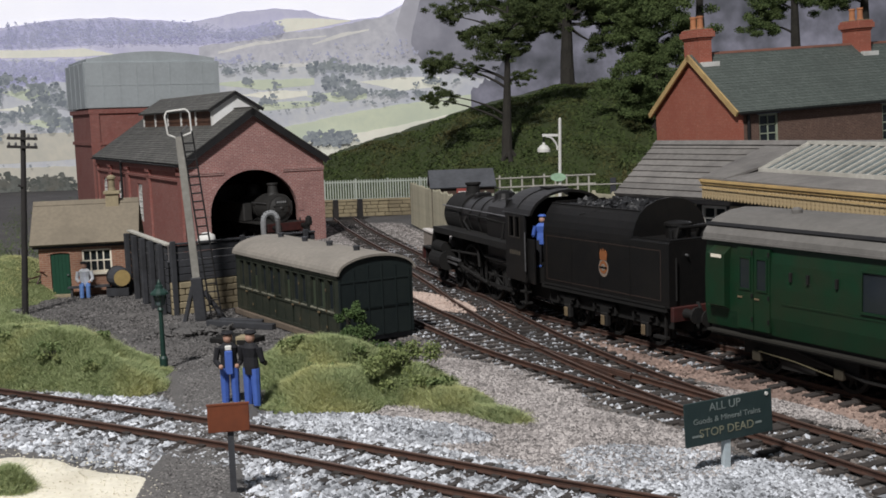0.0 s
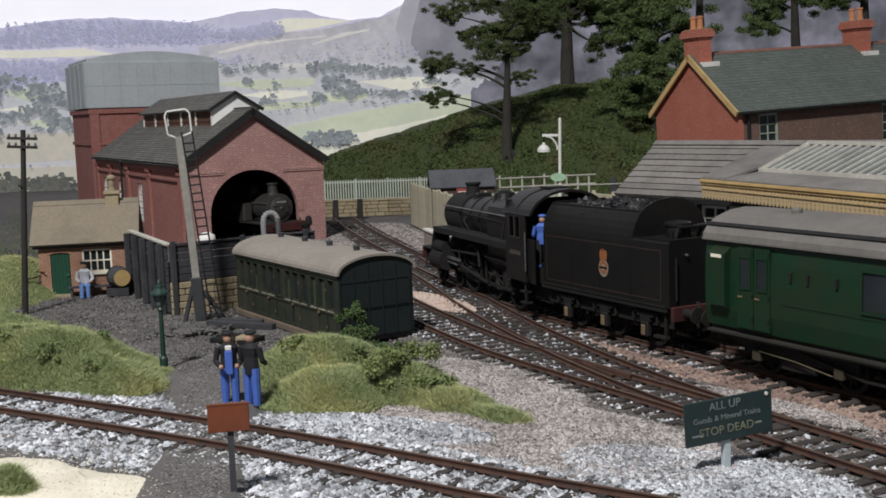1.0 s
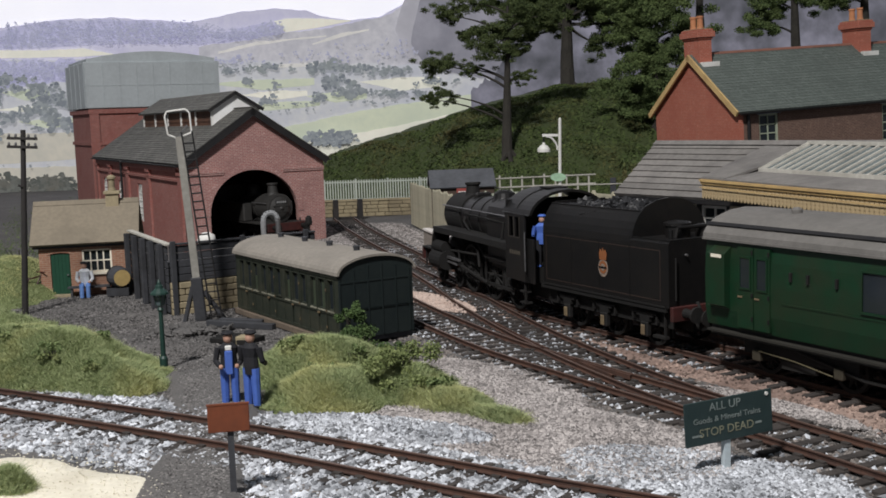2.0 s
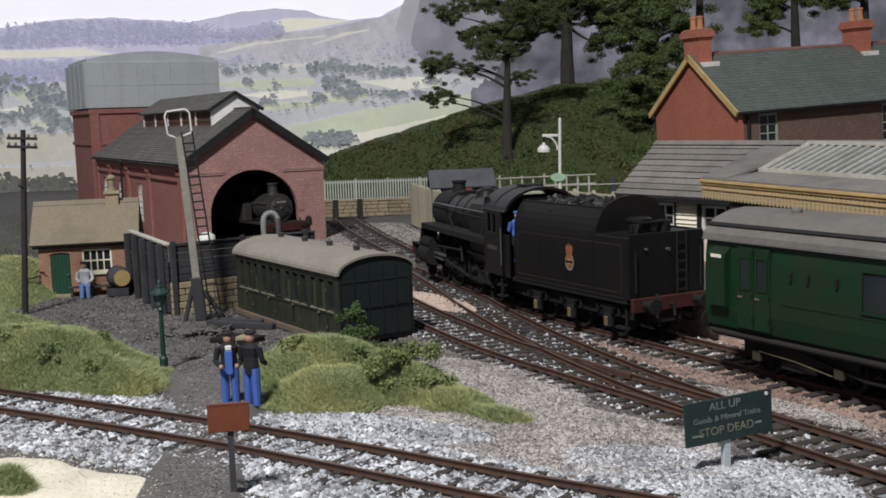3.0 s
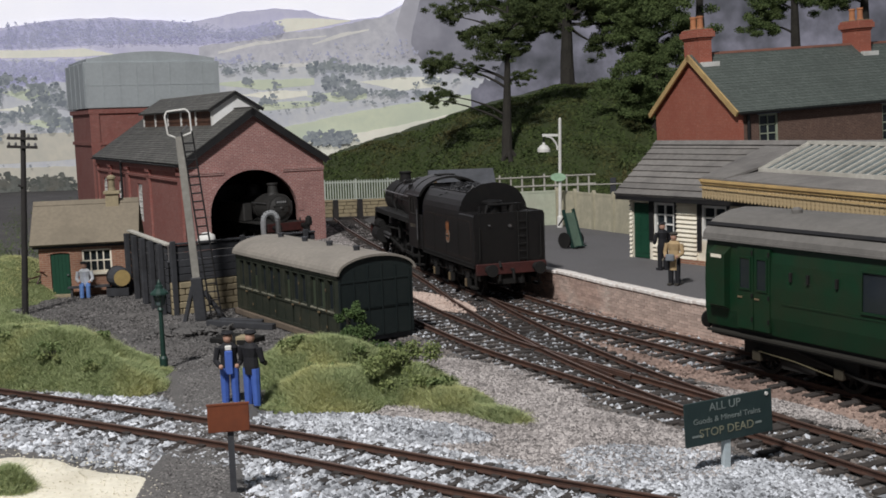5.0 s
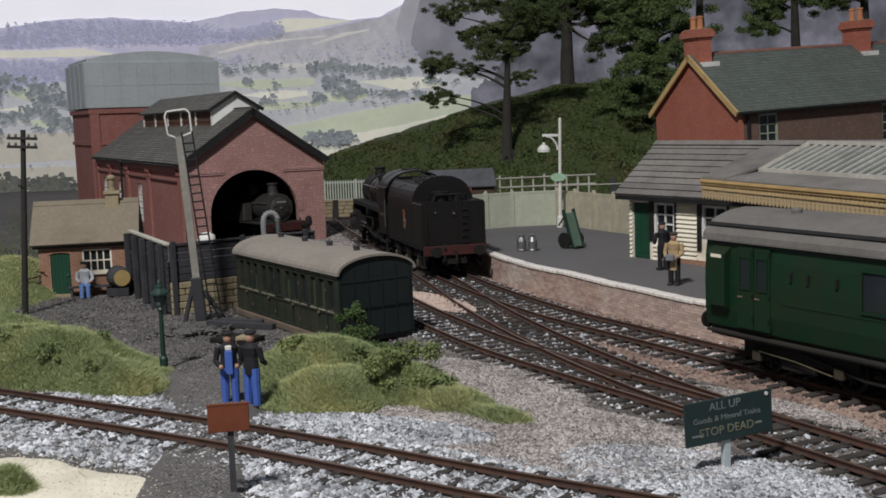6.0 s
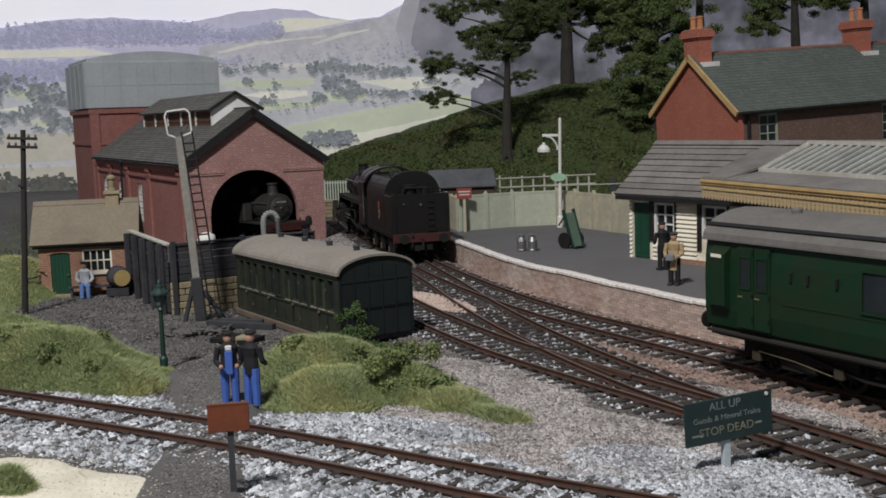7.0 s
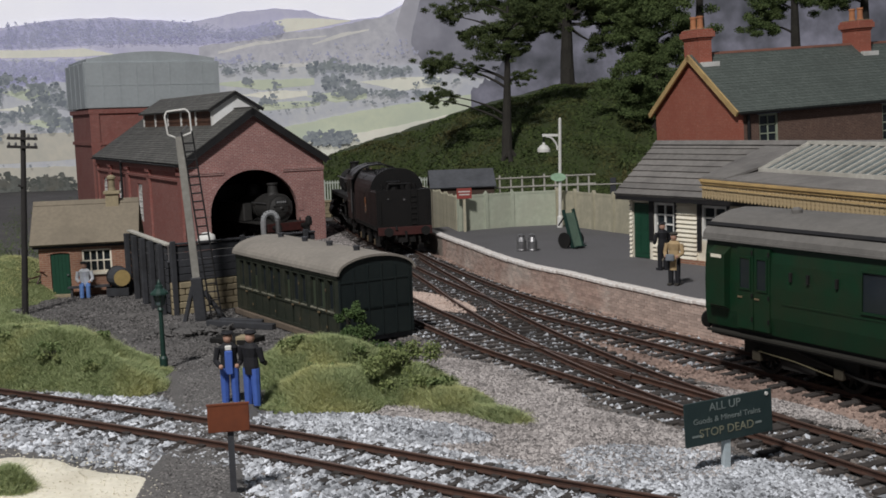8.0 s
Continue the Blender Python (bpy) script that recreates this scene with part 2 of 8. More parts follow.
def part(name, bm, material, parent=None, label="", smooth=False):
    bmesh.ops.recalc_face_normals(bm, faces=bm.faces)
    bm.transform(Matrix.Scale(S, 4))
    me = bpy.data.meshes.new(name)
    bm.to_mesh(me)
    bm.free()
    return finish(name, me, material, parent, label, smooth)


def np_part(name, verts, faces, material, parent=None, label="", smooth=False):
    me = bpy.data.meshes.new(name)
    me.from_pydata((np.asarray(verts) * S).tolist(), [], np.asarray(faces).tolist())
    me.update()
    return finish(name, me, material, parent, label, smooth)


def at(x, y, z=0.0, rz=0.0, rx=0.0, ry=0.0):
    return pose(x * S, y * S, z * S, rx, ry, rz)


def thing(name, m, label, category, group="", kind=""):
    e = new(name)
    e.empty_display_size = 0.005
    e.matrix_basis = m
    return tagged(e, label, category, group, kind)


def shared(name, me, parent, m):
    ob = new(name, me)
    ob.parent = parent
    ob.matrix_basis = m
    return ob


def box(bm, x0, x1, y0, y1, z0, z1, bevel=0.0, m=None):
    r = bmesh.ops.create_cube(bm, size=1.0)
    vs = r["verts"]
    for v in vs:
        v.co = Vector(((x0 + x1) / 2 + v.co.x * (x1 - x0), (y0 + y1) / 2 + v.co.y * (y1 - y0), (z0 + z1) / 2 + v.co.z * (z1 - z0)))
    if bevel:
        es = list({e for v in vs for e in v.link_edges})
        vs = bmesh.ops.bevel(bm, geom=es, offset=bevel, segments=1, affect="EDGES")["verts"]
    if m is not None:
        bmesh.ops.transform(bm, matrix=m, verts=vs)
    return bm


def boxes(*specs, bevel=0.0):
    bm = bmesh.new()
    for s in specs:
        box(bm, *s, bevel=bevel)
    return bm


def rod(bm, a, b, r0, r1=None, n=10):
    a, b = Vector(a), Vector(b)
    r1 = r0 if r1 is None else r1
    d = b - a
    m = Matrix.Translation((a + b) / 2) @ d.to_track_quat("Z", "Y").to_matrix().to_4x4()
    bmesh.ops.create_cone(bm, cap_ends=True, segments=n, radius1=r0, radius2=r1, depth=d.length, matrix=m)
    return bm


def rods(*specs, n=10):
    bm = bmesh.new()
    for s in specs:
        rod(bm, *s, n=n)
    return bm


def lathe(profile, n=16, bm=None, m=None):
    """Turns (radius, height) pairs about the z axis."""
    bm = bm or bmesh.new()
    rings = []
    for r, z in profile:
        rings.append([bm.verts.new((r * math.cos(2 * math.pi * i / n), r * math.sin(2 * math.pi * i / n), z)) for i in range(n)])
    for a, b in zip(rings, rings[1:]):
        for i in range(n):
            bm.faces.new((a[i], a[(i + 1) % n], b[(i + 1) % n], b[i]))
    bm.faces.new(rings[0][::-1])
    bm.faces.new(rings[-1])
    if m is not None:
        bmesh.ops.transform(bm, matrix=m, verts=[v for ring in rings for v in ring])
    return bm


def prism(outline, a, b, axis="x", bm=None):
    """Extrudes an outline: (y, z) along x, or (x, z) along y, or (x, y) along z."""
    bm = bm or bmesh.new()

    def place(u, v, w):
        return {"x": (w, u, v), "y": (u, w, v), "z": (u, v, w)}[axis]
    lo = [bm.verts.new(place(u, v, a)) for u, v in outline]
    hi = [bm.verts.new(place(u, v, b)) for u, v in outline]
    n = len(outline)
    for i in range(n):
        bm.faces.new((lo[i], lo[(i + 1) % n], hi[(i + 1) % n], hi[i]))
    bm.faces.new(lo[::-1])
    bm.faces.new(hi)
    return bm


def arc(cx, cz, rx, rz, a0, a1, n):
    return [(cx + rx * math.cos(radians(a0 + (a1 - a0) * i / n)), cz + rz * math.sin(radians(a0 + (a1 - a0) * i / n))) for i in range(n + 1)]


def wall_with_holes(x0, x1, z0, z1, y0, y1, holes):
    """An upright wall along x with oblong openings (x0, x1, z0, z1), in butted blocks."""
    xs = sorted({x0, x1, *[h[0] for h in holes], *[h[1] for h in holes]})
    zs = sorted({z0, z1, *[h[2] for h in holes], *[h[3] for h in holes]})
    bm = bmesh.new()
    for xa, xb in zip(xs, xs[1:]):
        run = None
        for za, zb in zip(zs, zs[1:]):
            mx, mz = (xa + xb) / 2, (za + zb) / 2
            if any(h[0] < mx < h[1] and h[2] < mz < h[3] for h in holes):
                run = None
            elif run is None:
                run = [za, zb]
                box(bm, xa, xb, y0, y1, za, zb)
            else:
                box(bm, xa, xb, y0, y1, za, zb)
    bmesh.ops.remove_doubles(bm, verts=bm.verts, dist=0.0005)
    return bm


def spline(points, n=24):
    P = np.array(points, float)
    P = np.vstack([2 * P[0] - P[1], P, 2 * P[-1] - P[-2]])
    out = []
    for i in range(1, len(P) - 2):
        a, b, c, d = P[i - 1:i + 3]
        for k in range(n):
            t = k / n
            out.append(0.5 * (2 * b + (c - a) * t + (2 * a - 5 * b + 4 * c - d) * t * t + (3 * b - a - 3 * c + d) * t ** 3))
    out.append(P[-2])
    return np.array(out)


class Line:
    """A curve on the ground, by distance along it."""

    def __init__(self, points):
        self.c = spline(points)
        self.s = np.r_[0, np.cumsum(np.hypot(*np.diff(self.c, axis=0).T))]
        self.length = float(self.s[-1])

    def at(self, s):
        s = np.clip(s, 0, self.length)
        return np.array([np.interp(s, self.s, self.c[:, 0]), np.interp(s, self.s, self.c[:, 1])])

    def way(self, s, span=0.5):
        d = self.at(min(s + span, self.length)) - self.at(max(s - span, 0))
        return d / np.hypot(*d)

    def off(self, s, side):
        """The point that lies side metres to the left at s."""
        d = self.way(s)
        return self.at(s) + side * np.array([-d[1], d[0]])

    def turn(self, s):
        d = self.way(s)
        return math.degrees(math.atan2(d[1], d[0]))


def ribbon(line, s0, s1, sections, step=0.5):
    """A strip along a line: sections are (side, z) across it."""
    ss = np.linspace(s0, s1, max(2, int((s1 - s0) / step)))
    V, F, k = [], [], len(sections)
    for s in ss:
        for side, z in sections:
            p = line.off(s, side)
            V.append((p[0], p[1], z))
    for i in range(len(ss) - 1):
        for j in range(k - 1):
            a = i * k + j
            F.append((a, a + 1, a + k + 1, a + k))
    return np.array(V), np.array(F)


rng = np.random.default_rng(7)


def stones(points, size, squash=0.7):
    """Rough eight-sided stones at the given places: vertices and triangles."""
    n = len(points)
    base = np.array([(1, 0, 0), (-1, 0, 0), (0, 1, 0), (0, -1, 0), (0, 0, 1), (0, 0, -1)], float)
    tri = np.array([(0, 2, 4), (2, 1, 4), (1, 3, 4), (3, 0, 4), (2, 0, 5), (1, 2, 5), (3, 1, 5), (0, 3, 5)])
    sz = size * rng.uniform(0.55, 1.35, (n, 1, 1))
    v = base[None] * sz * rng.uniform(0.6, 1.25, (n, 6, 1)) + rng.normal(0, 0.18, (n, 6, 3)) * sz
    a, b = rng.uniform(0, 6.28, n), rng.uniform(-0.6, 0.6, n)
    ca, sa, cb, sb = np.cos(a)[:, None], np.sin(a)[:, None], np.cos(b)[:, None], np.sin(b)[:, None]
    x, y, z = v[..., 0], v[..., 1] * cb - v[..., 2] * sb, v[..., 1] * sb + v[..., 2] * cb
    v = np.stack([x * ca - y * sa, x * sa + y * ca, z * squash], -1) + np.asarray(points)[:, None, :]
    f = tri[None] + (np.arange(n) * 6)[:, None, None]
    return v.reshape(-1, 3), f.reshape(-1, 3)


def blades(points, height, width, lean=0.5):
    """Grass blades: one thin triangle each."""
    n = len(points)
    p = np.asarray(points)
    a = rng.uniform(0, 6.28, n)
    h = height * rng.uniform(0.5, 1.4, n)
    w = width * rng.uniform(0.6, 1.4, n)
    side = np.stack([np.cos(a), np.sin(a), np.zeros(n)], -1) * w[:, None] / 2
    tip = p + np.stack([rng.normal(0, lean, n) * h, rng.normal(0, lean, n) * h, h], -1)
    v = np.stack([p - side, p + side, tip], 1).reshape(-1, 3)
    return v, np.arange(3 * n).reshape(-1, 3)


def leaves(points, size):
    """Small bent leaf tufts: a quad each, turned at random."""
    n = len(points)
    u = rng.normal(0, 1, (n, 3))
    u /= np.linalg.norm(u, axis=1)[:, None]
    w = np.cross(u, rng.normal(0, 1, (n, 3)))
    w /= np.linalg.norm(w, axis=1)[:, None]
    s = size * rng.uniform(0.5, 1.4, (n, 1))
    p = np.asarray(points)
    v = np.stack([p - u * s, p - w * s * 0.6, p + u * s, p + w * s * 0.6], 1).reshape(-1, 3)
    return v, np.arange(4 * n).reshape(-1, 4)

# ---- ground, hillside and the printed scene behind ----
RAILZ = 0.28


def smooth01(v):
    v = np.clip(v, 0, 1)
    return v * v * (3 - 2 * v)


def hill_z(x, y):
    crest = np.interp(x, [-30, -13, -8.8, -3.5, 3.7, 9.4, 20, 40], [0.0, 1.4, 4.0, 5.4, 7.5, 8.8, 9.6, 9.8])
    foot = np.interp(x, [-10, -1.5, 1.5, 12, 40], [80, 79.5, 67, 63, 63])
    rise = smooth01((np.asarray(y) - foot) / (93.0 - foot))
    return crest * rise - 0.3


def mound(x, y, cx, cy, rx, ry, h, turn=0.0):
    c, s = math.cos(radians(turn)), math.sin(radians(turn))
    dx, dy = x - cx, y - cy
    u, v = (dx * c + dy * s) / rx, (-dx * s + dy * c) / ry
    return h * smooth01(1.15 - np.sqrt(u * u + v * v))


def sheet(name, x0, x1, y0, y1, step, zfun, material, parent=None):
    xs, ys = np.arange(x0, x1 + step / 2, step), np.arange(y0, y1 + step / 2, step)
    X, Y = np.meshgrid(xs, ys)
    Z = zfun(X, Y)
    V = np.stack([X, Y, Z], -1).reshape(-1, 3)
    nx = len(xs)
    i = (np.arange(len(ys) - 1)[:, None] * nx + np.arange(nx - 1)[None]).reshape(-1)
    return np_part(name, V, np.stack([i, i + 1, i + nx + 1, i + nx], -1), material, parent, smooth=True)


def wobble(x, y, k, seed=0.0):
    return np.sin(x * k + seed) * np.cos(y * k * 1.3 + seed * 2.1) + 0.5 * np.sin(x * k * 2.7 + y * k * 1.9 + seed)


ground = sheet("ground", -75, 75, 4, 124, 1.0, lambda x, y: 0.03 * wobble(x, y, 1.3), CINDER)
tagged(ground, "dark grey cinder ground of the model yard", "ground", kind="structure")
hillside = sheet("hillside", -16, 60, 60, 118, 0.9, lambda x, y: hill_z(x, y) + 0.18 * wobble(x, y, 0.8), SOIL)
tagged(hillside, "dark green grassy embankment rising behind the station", "hillside", kind="structure")


def hill_scatter(n, x0, x1, y0, y1):
    x, y = rng.uniform(x0, x1, n), rng.uniform(y0, y1, n)
    z = hill_z(x, y) + 0.18 * wobble(x, y, 0.8)
    return np.stack([x, y, z], -1)[z > 0.1]


v1, f1 = leaves(hill_scatter(90000, -14, 34, 62, 92) + np.array([0, 0, 0.05]), 0.12)
tagged(np_part("hillside_grass", v1, f1, HILLGRASS), "dense dark green turf of the hillside", "grass", kind="stuff")

# the backscene: a board with printed sky, hills, fields and hedges
BY = 121.0


def glowing_print(m):
    """Makes printed paper glow in its own colours, added to brighten the backscene without a lamp."""
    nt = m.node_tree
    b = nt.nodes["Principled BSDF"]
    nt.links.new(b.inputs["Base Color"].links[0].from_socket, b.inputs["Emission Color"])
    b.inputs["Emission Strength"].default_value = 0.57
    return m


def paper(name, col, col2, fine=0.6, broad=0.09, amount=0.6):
    return glowing_print(mat(name, col, col2, 0.9, fine=fine, broad=broad, amount=amount, bump=0.0))


SKYP = glowing_print(mat("printed_sky", (0.93, 0.92, 0.97), (0.84, 0.84, 0.94), 0.95, fine=0.12, broad=0.05, bump=0.0))
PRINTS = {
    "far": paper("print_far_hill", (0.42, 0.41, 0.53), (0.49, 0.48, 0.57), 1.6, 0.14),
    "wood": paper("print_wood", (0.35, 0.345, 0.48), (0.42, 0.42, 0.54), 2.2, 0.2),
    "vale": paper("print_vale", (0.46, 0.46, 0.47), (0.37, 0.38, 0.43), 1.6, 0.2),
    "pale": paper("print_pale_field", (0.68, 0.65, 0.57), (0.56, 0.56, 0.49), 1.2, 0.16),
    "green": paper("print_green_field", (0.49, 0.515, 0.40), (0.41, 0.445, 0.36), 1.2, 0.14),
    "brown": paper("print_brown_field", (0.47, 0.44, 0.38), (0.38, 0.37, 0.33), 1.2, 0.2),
    "hedge": glowing_print(leaf_mat("print_hedge", (0.13, 0.145, 0.17), (0.26, 0.28, 0.295), (0.20, 0.22, 0.22), 0.5)),
    "forest": glowing_print(leaf_mat("print_forest", (0.27, 0.275, 0.38), (0.37, 0.375, 0.48), (0.33, 0.335, 0.42), 0.3)),
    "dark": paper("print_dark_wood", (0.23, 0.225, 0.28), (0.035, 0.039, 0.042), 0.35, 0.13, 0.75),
    "right_dark": paper("print_right_dark", (0.25, 0.245, 0.285), (0.15, 0.15, 0.18), 0.5, 0.16),
    "right_grey": paper("print_right_grey", (0.40, 0.39, 0.43), (0.29, 0.285, 0.32), 0.6, 0.2),
    "copse": glowing_print(leaf_mat("print_copse", (0.06, 0.065, 0.06), (0.13, 0.135, 0.125), (0.11, 0.105, 0.09), 0.5)),
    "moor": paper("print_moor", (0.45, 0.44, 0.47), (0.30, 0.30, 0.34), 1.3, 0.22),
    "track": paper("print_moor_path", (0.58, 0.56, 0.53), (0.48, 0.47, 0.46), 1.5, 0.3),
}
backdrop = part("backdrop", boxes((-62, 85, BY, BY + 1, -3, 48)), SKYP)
tagged(backdrop, "flat printed backscene with pale sky over hills", "backdrop", kind="structure")


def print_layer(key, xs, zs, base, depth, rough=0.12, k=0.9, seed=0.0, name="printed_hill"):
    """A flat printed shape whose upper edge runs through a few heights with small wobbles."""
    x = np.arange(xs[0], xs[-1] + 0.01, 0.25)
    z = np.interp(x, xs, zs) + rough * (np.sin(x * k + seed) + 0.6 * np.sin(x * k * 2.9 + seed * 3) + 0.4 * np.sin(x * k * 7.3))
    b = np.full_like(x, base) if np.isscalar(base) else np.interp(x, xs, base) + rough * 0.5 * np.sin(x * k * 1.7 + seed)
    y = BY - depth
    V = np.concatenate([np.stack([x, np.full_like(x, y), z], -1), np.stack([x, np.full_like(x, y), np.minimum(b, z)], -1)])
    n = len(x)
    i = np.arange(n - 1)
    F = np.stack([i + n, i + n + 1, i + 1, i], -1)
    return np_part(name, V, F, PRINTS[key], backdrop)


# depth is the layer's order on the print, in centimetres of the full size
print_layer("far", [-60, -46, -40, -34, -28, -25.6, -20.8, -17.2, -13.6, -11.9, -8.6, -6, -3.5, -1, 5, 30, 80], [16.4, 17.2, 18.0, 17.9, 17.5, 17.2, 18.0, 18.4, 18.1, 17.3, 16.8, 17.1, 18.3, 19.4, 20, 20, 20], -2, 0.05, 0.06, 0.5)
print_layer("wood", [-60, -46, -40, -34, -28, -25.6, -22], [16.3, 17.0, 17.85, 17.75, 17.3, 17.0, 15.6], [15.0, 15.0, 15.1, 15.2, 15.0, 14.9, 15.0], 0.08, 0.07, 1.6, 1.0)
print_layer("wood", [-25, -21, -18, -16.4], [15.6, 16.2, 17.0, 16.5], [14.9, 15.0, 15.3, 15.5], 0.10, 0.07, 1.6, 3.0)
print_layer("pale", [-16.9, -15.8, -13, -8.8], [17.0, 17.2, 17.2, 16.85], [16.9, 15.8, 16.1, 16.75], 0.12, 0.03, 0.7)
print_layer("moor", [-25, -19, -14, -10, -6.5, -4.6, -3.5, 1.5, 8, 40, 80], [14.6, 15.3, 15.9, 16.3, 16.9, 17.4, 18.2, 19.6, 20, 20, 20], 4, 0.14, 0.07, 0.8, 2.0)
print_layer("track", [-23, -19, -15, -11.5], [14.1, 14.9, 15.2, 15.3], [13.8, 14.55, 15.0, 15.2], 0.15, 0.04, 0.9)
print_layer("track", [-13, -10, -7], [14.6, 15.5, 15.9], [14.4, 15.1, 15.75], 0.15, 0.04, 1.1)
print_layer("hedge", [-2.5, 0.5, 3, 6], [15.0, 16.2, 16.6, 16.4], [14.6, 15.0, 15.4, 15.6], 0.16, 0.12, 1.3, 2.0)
# two greyer layers step the print darker towards the right
print_layer("right_grey", [-4.2, -3.2, -2.0, -0.5, 3, 8, 80], [16.0, 18.6, 20, 22, 22, 22, 22], [15.6, 13.0, 12.0, 11.6, 10.9, 10, 10], 0.46, 0.14, 1.9, 1.0)
print_layer("right_dark", [-2.6, -1.6, -0.4, 3, 8, 80], [14.5, 18.6, 21, 22, 22, 22], [14.2, 12.4, 11.5, 10.6, 10, 10], 0.5, 0.16, 2.1, 1.0)
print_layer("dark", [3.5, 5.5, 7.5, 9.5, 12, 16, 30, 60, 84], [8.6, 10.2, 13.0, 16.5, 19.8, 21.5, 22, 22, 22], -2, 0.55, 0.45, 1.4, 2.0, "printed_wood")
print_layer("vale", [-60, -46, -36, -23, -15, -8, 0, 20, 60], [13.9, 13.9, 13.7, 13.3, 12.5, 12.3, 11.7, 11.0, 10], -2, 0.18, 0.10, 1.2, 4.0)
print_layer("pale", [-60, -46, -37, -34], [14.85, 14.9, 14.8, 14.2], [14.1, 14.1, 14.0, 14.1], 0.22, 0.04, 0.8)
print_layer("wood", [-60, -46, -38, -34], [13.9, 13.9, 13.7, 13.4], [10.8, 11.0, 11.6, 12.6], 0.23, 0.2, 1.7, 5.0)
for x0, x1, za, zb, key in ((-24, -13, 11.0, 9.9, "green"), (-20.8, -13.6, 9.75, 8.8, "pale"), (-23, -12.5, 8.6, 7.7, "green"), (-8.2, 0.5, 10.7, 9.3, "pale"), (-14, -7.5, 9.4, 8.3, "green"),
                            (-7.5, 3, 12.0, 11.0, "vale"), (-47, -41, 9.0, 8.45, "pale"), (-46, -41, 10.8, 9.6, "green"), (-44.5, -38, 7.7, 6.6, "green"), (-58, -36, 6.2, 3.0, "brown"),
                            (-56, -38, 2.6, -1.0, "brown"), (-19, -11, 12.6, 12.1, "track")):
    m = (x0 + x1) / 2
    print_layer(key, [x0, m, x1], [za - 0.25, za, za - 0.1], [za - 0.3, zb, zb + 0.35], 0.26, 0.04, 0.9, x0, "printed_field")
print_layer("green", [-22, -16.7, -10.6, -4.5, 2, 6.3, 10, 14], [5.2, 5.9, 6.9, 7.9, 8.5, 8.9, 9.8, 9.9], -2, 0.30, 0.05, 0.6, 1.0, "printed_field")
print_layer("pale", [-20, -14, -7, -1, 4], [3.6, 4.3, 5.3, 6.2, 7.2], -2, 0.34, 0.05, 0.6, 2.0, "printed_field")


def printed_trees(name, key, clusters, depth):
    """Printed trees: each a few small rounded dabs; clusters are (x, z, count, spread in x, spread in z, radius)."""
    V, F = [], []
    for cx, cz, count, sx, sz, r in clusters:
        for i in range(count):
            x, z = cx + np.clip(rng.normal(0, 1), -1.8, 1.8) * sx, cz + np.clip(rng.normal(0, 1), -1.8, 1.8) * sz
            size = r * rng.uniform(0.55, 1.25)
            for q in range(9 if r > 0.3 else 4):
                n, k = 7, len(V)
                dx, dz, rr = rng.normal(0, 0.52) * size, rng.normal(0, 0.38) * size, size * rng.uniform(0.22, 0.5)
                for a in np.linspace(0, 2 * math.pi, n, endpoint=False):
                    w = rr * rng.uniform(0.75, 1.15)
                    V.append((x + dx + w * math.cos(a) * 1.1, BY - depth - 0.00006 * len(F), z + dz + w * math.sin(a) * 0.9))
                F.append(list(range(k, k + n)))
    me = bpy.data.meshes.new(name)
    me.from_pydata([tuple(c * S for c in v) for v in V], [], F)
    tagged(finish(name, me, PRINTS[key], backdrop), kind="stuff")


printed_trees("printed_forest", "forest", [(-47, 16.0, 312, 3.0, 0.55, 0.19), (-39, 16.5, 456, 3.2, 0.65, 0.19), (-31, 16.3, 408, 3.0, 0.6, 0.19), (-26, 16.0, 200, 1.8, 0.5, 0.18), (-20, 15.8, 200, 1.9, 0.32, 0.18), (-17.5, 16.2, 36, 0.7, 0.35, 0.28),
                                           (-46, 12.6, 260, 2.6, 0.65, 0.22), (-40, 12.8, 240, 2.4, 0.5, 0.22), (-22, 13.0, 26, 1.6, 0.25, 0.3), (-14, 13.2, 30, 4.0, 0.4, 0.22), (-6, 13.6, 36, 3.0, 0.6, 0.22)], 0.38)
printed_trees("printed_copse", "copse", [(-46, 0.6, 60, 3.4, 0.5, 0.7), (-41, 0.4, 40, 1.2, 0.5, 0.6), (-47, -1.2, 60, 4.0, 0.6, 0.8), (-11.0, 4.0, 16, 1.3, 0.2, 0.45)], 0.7)
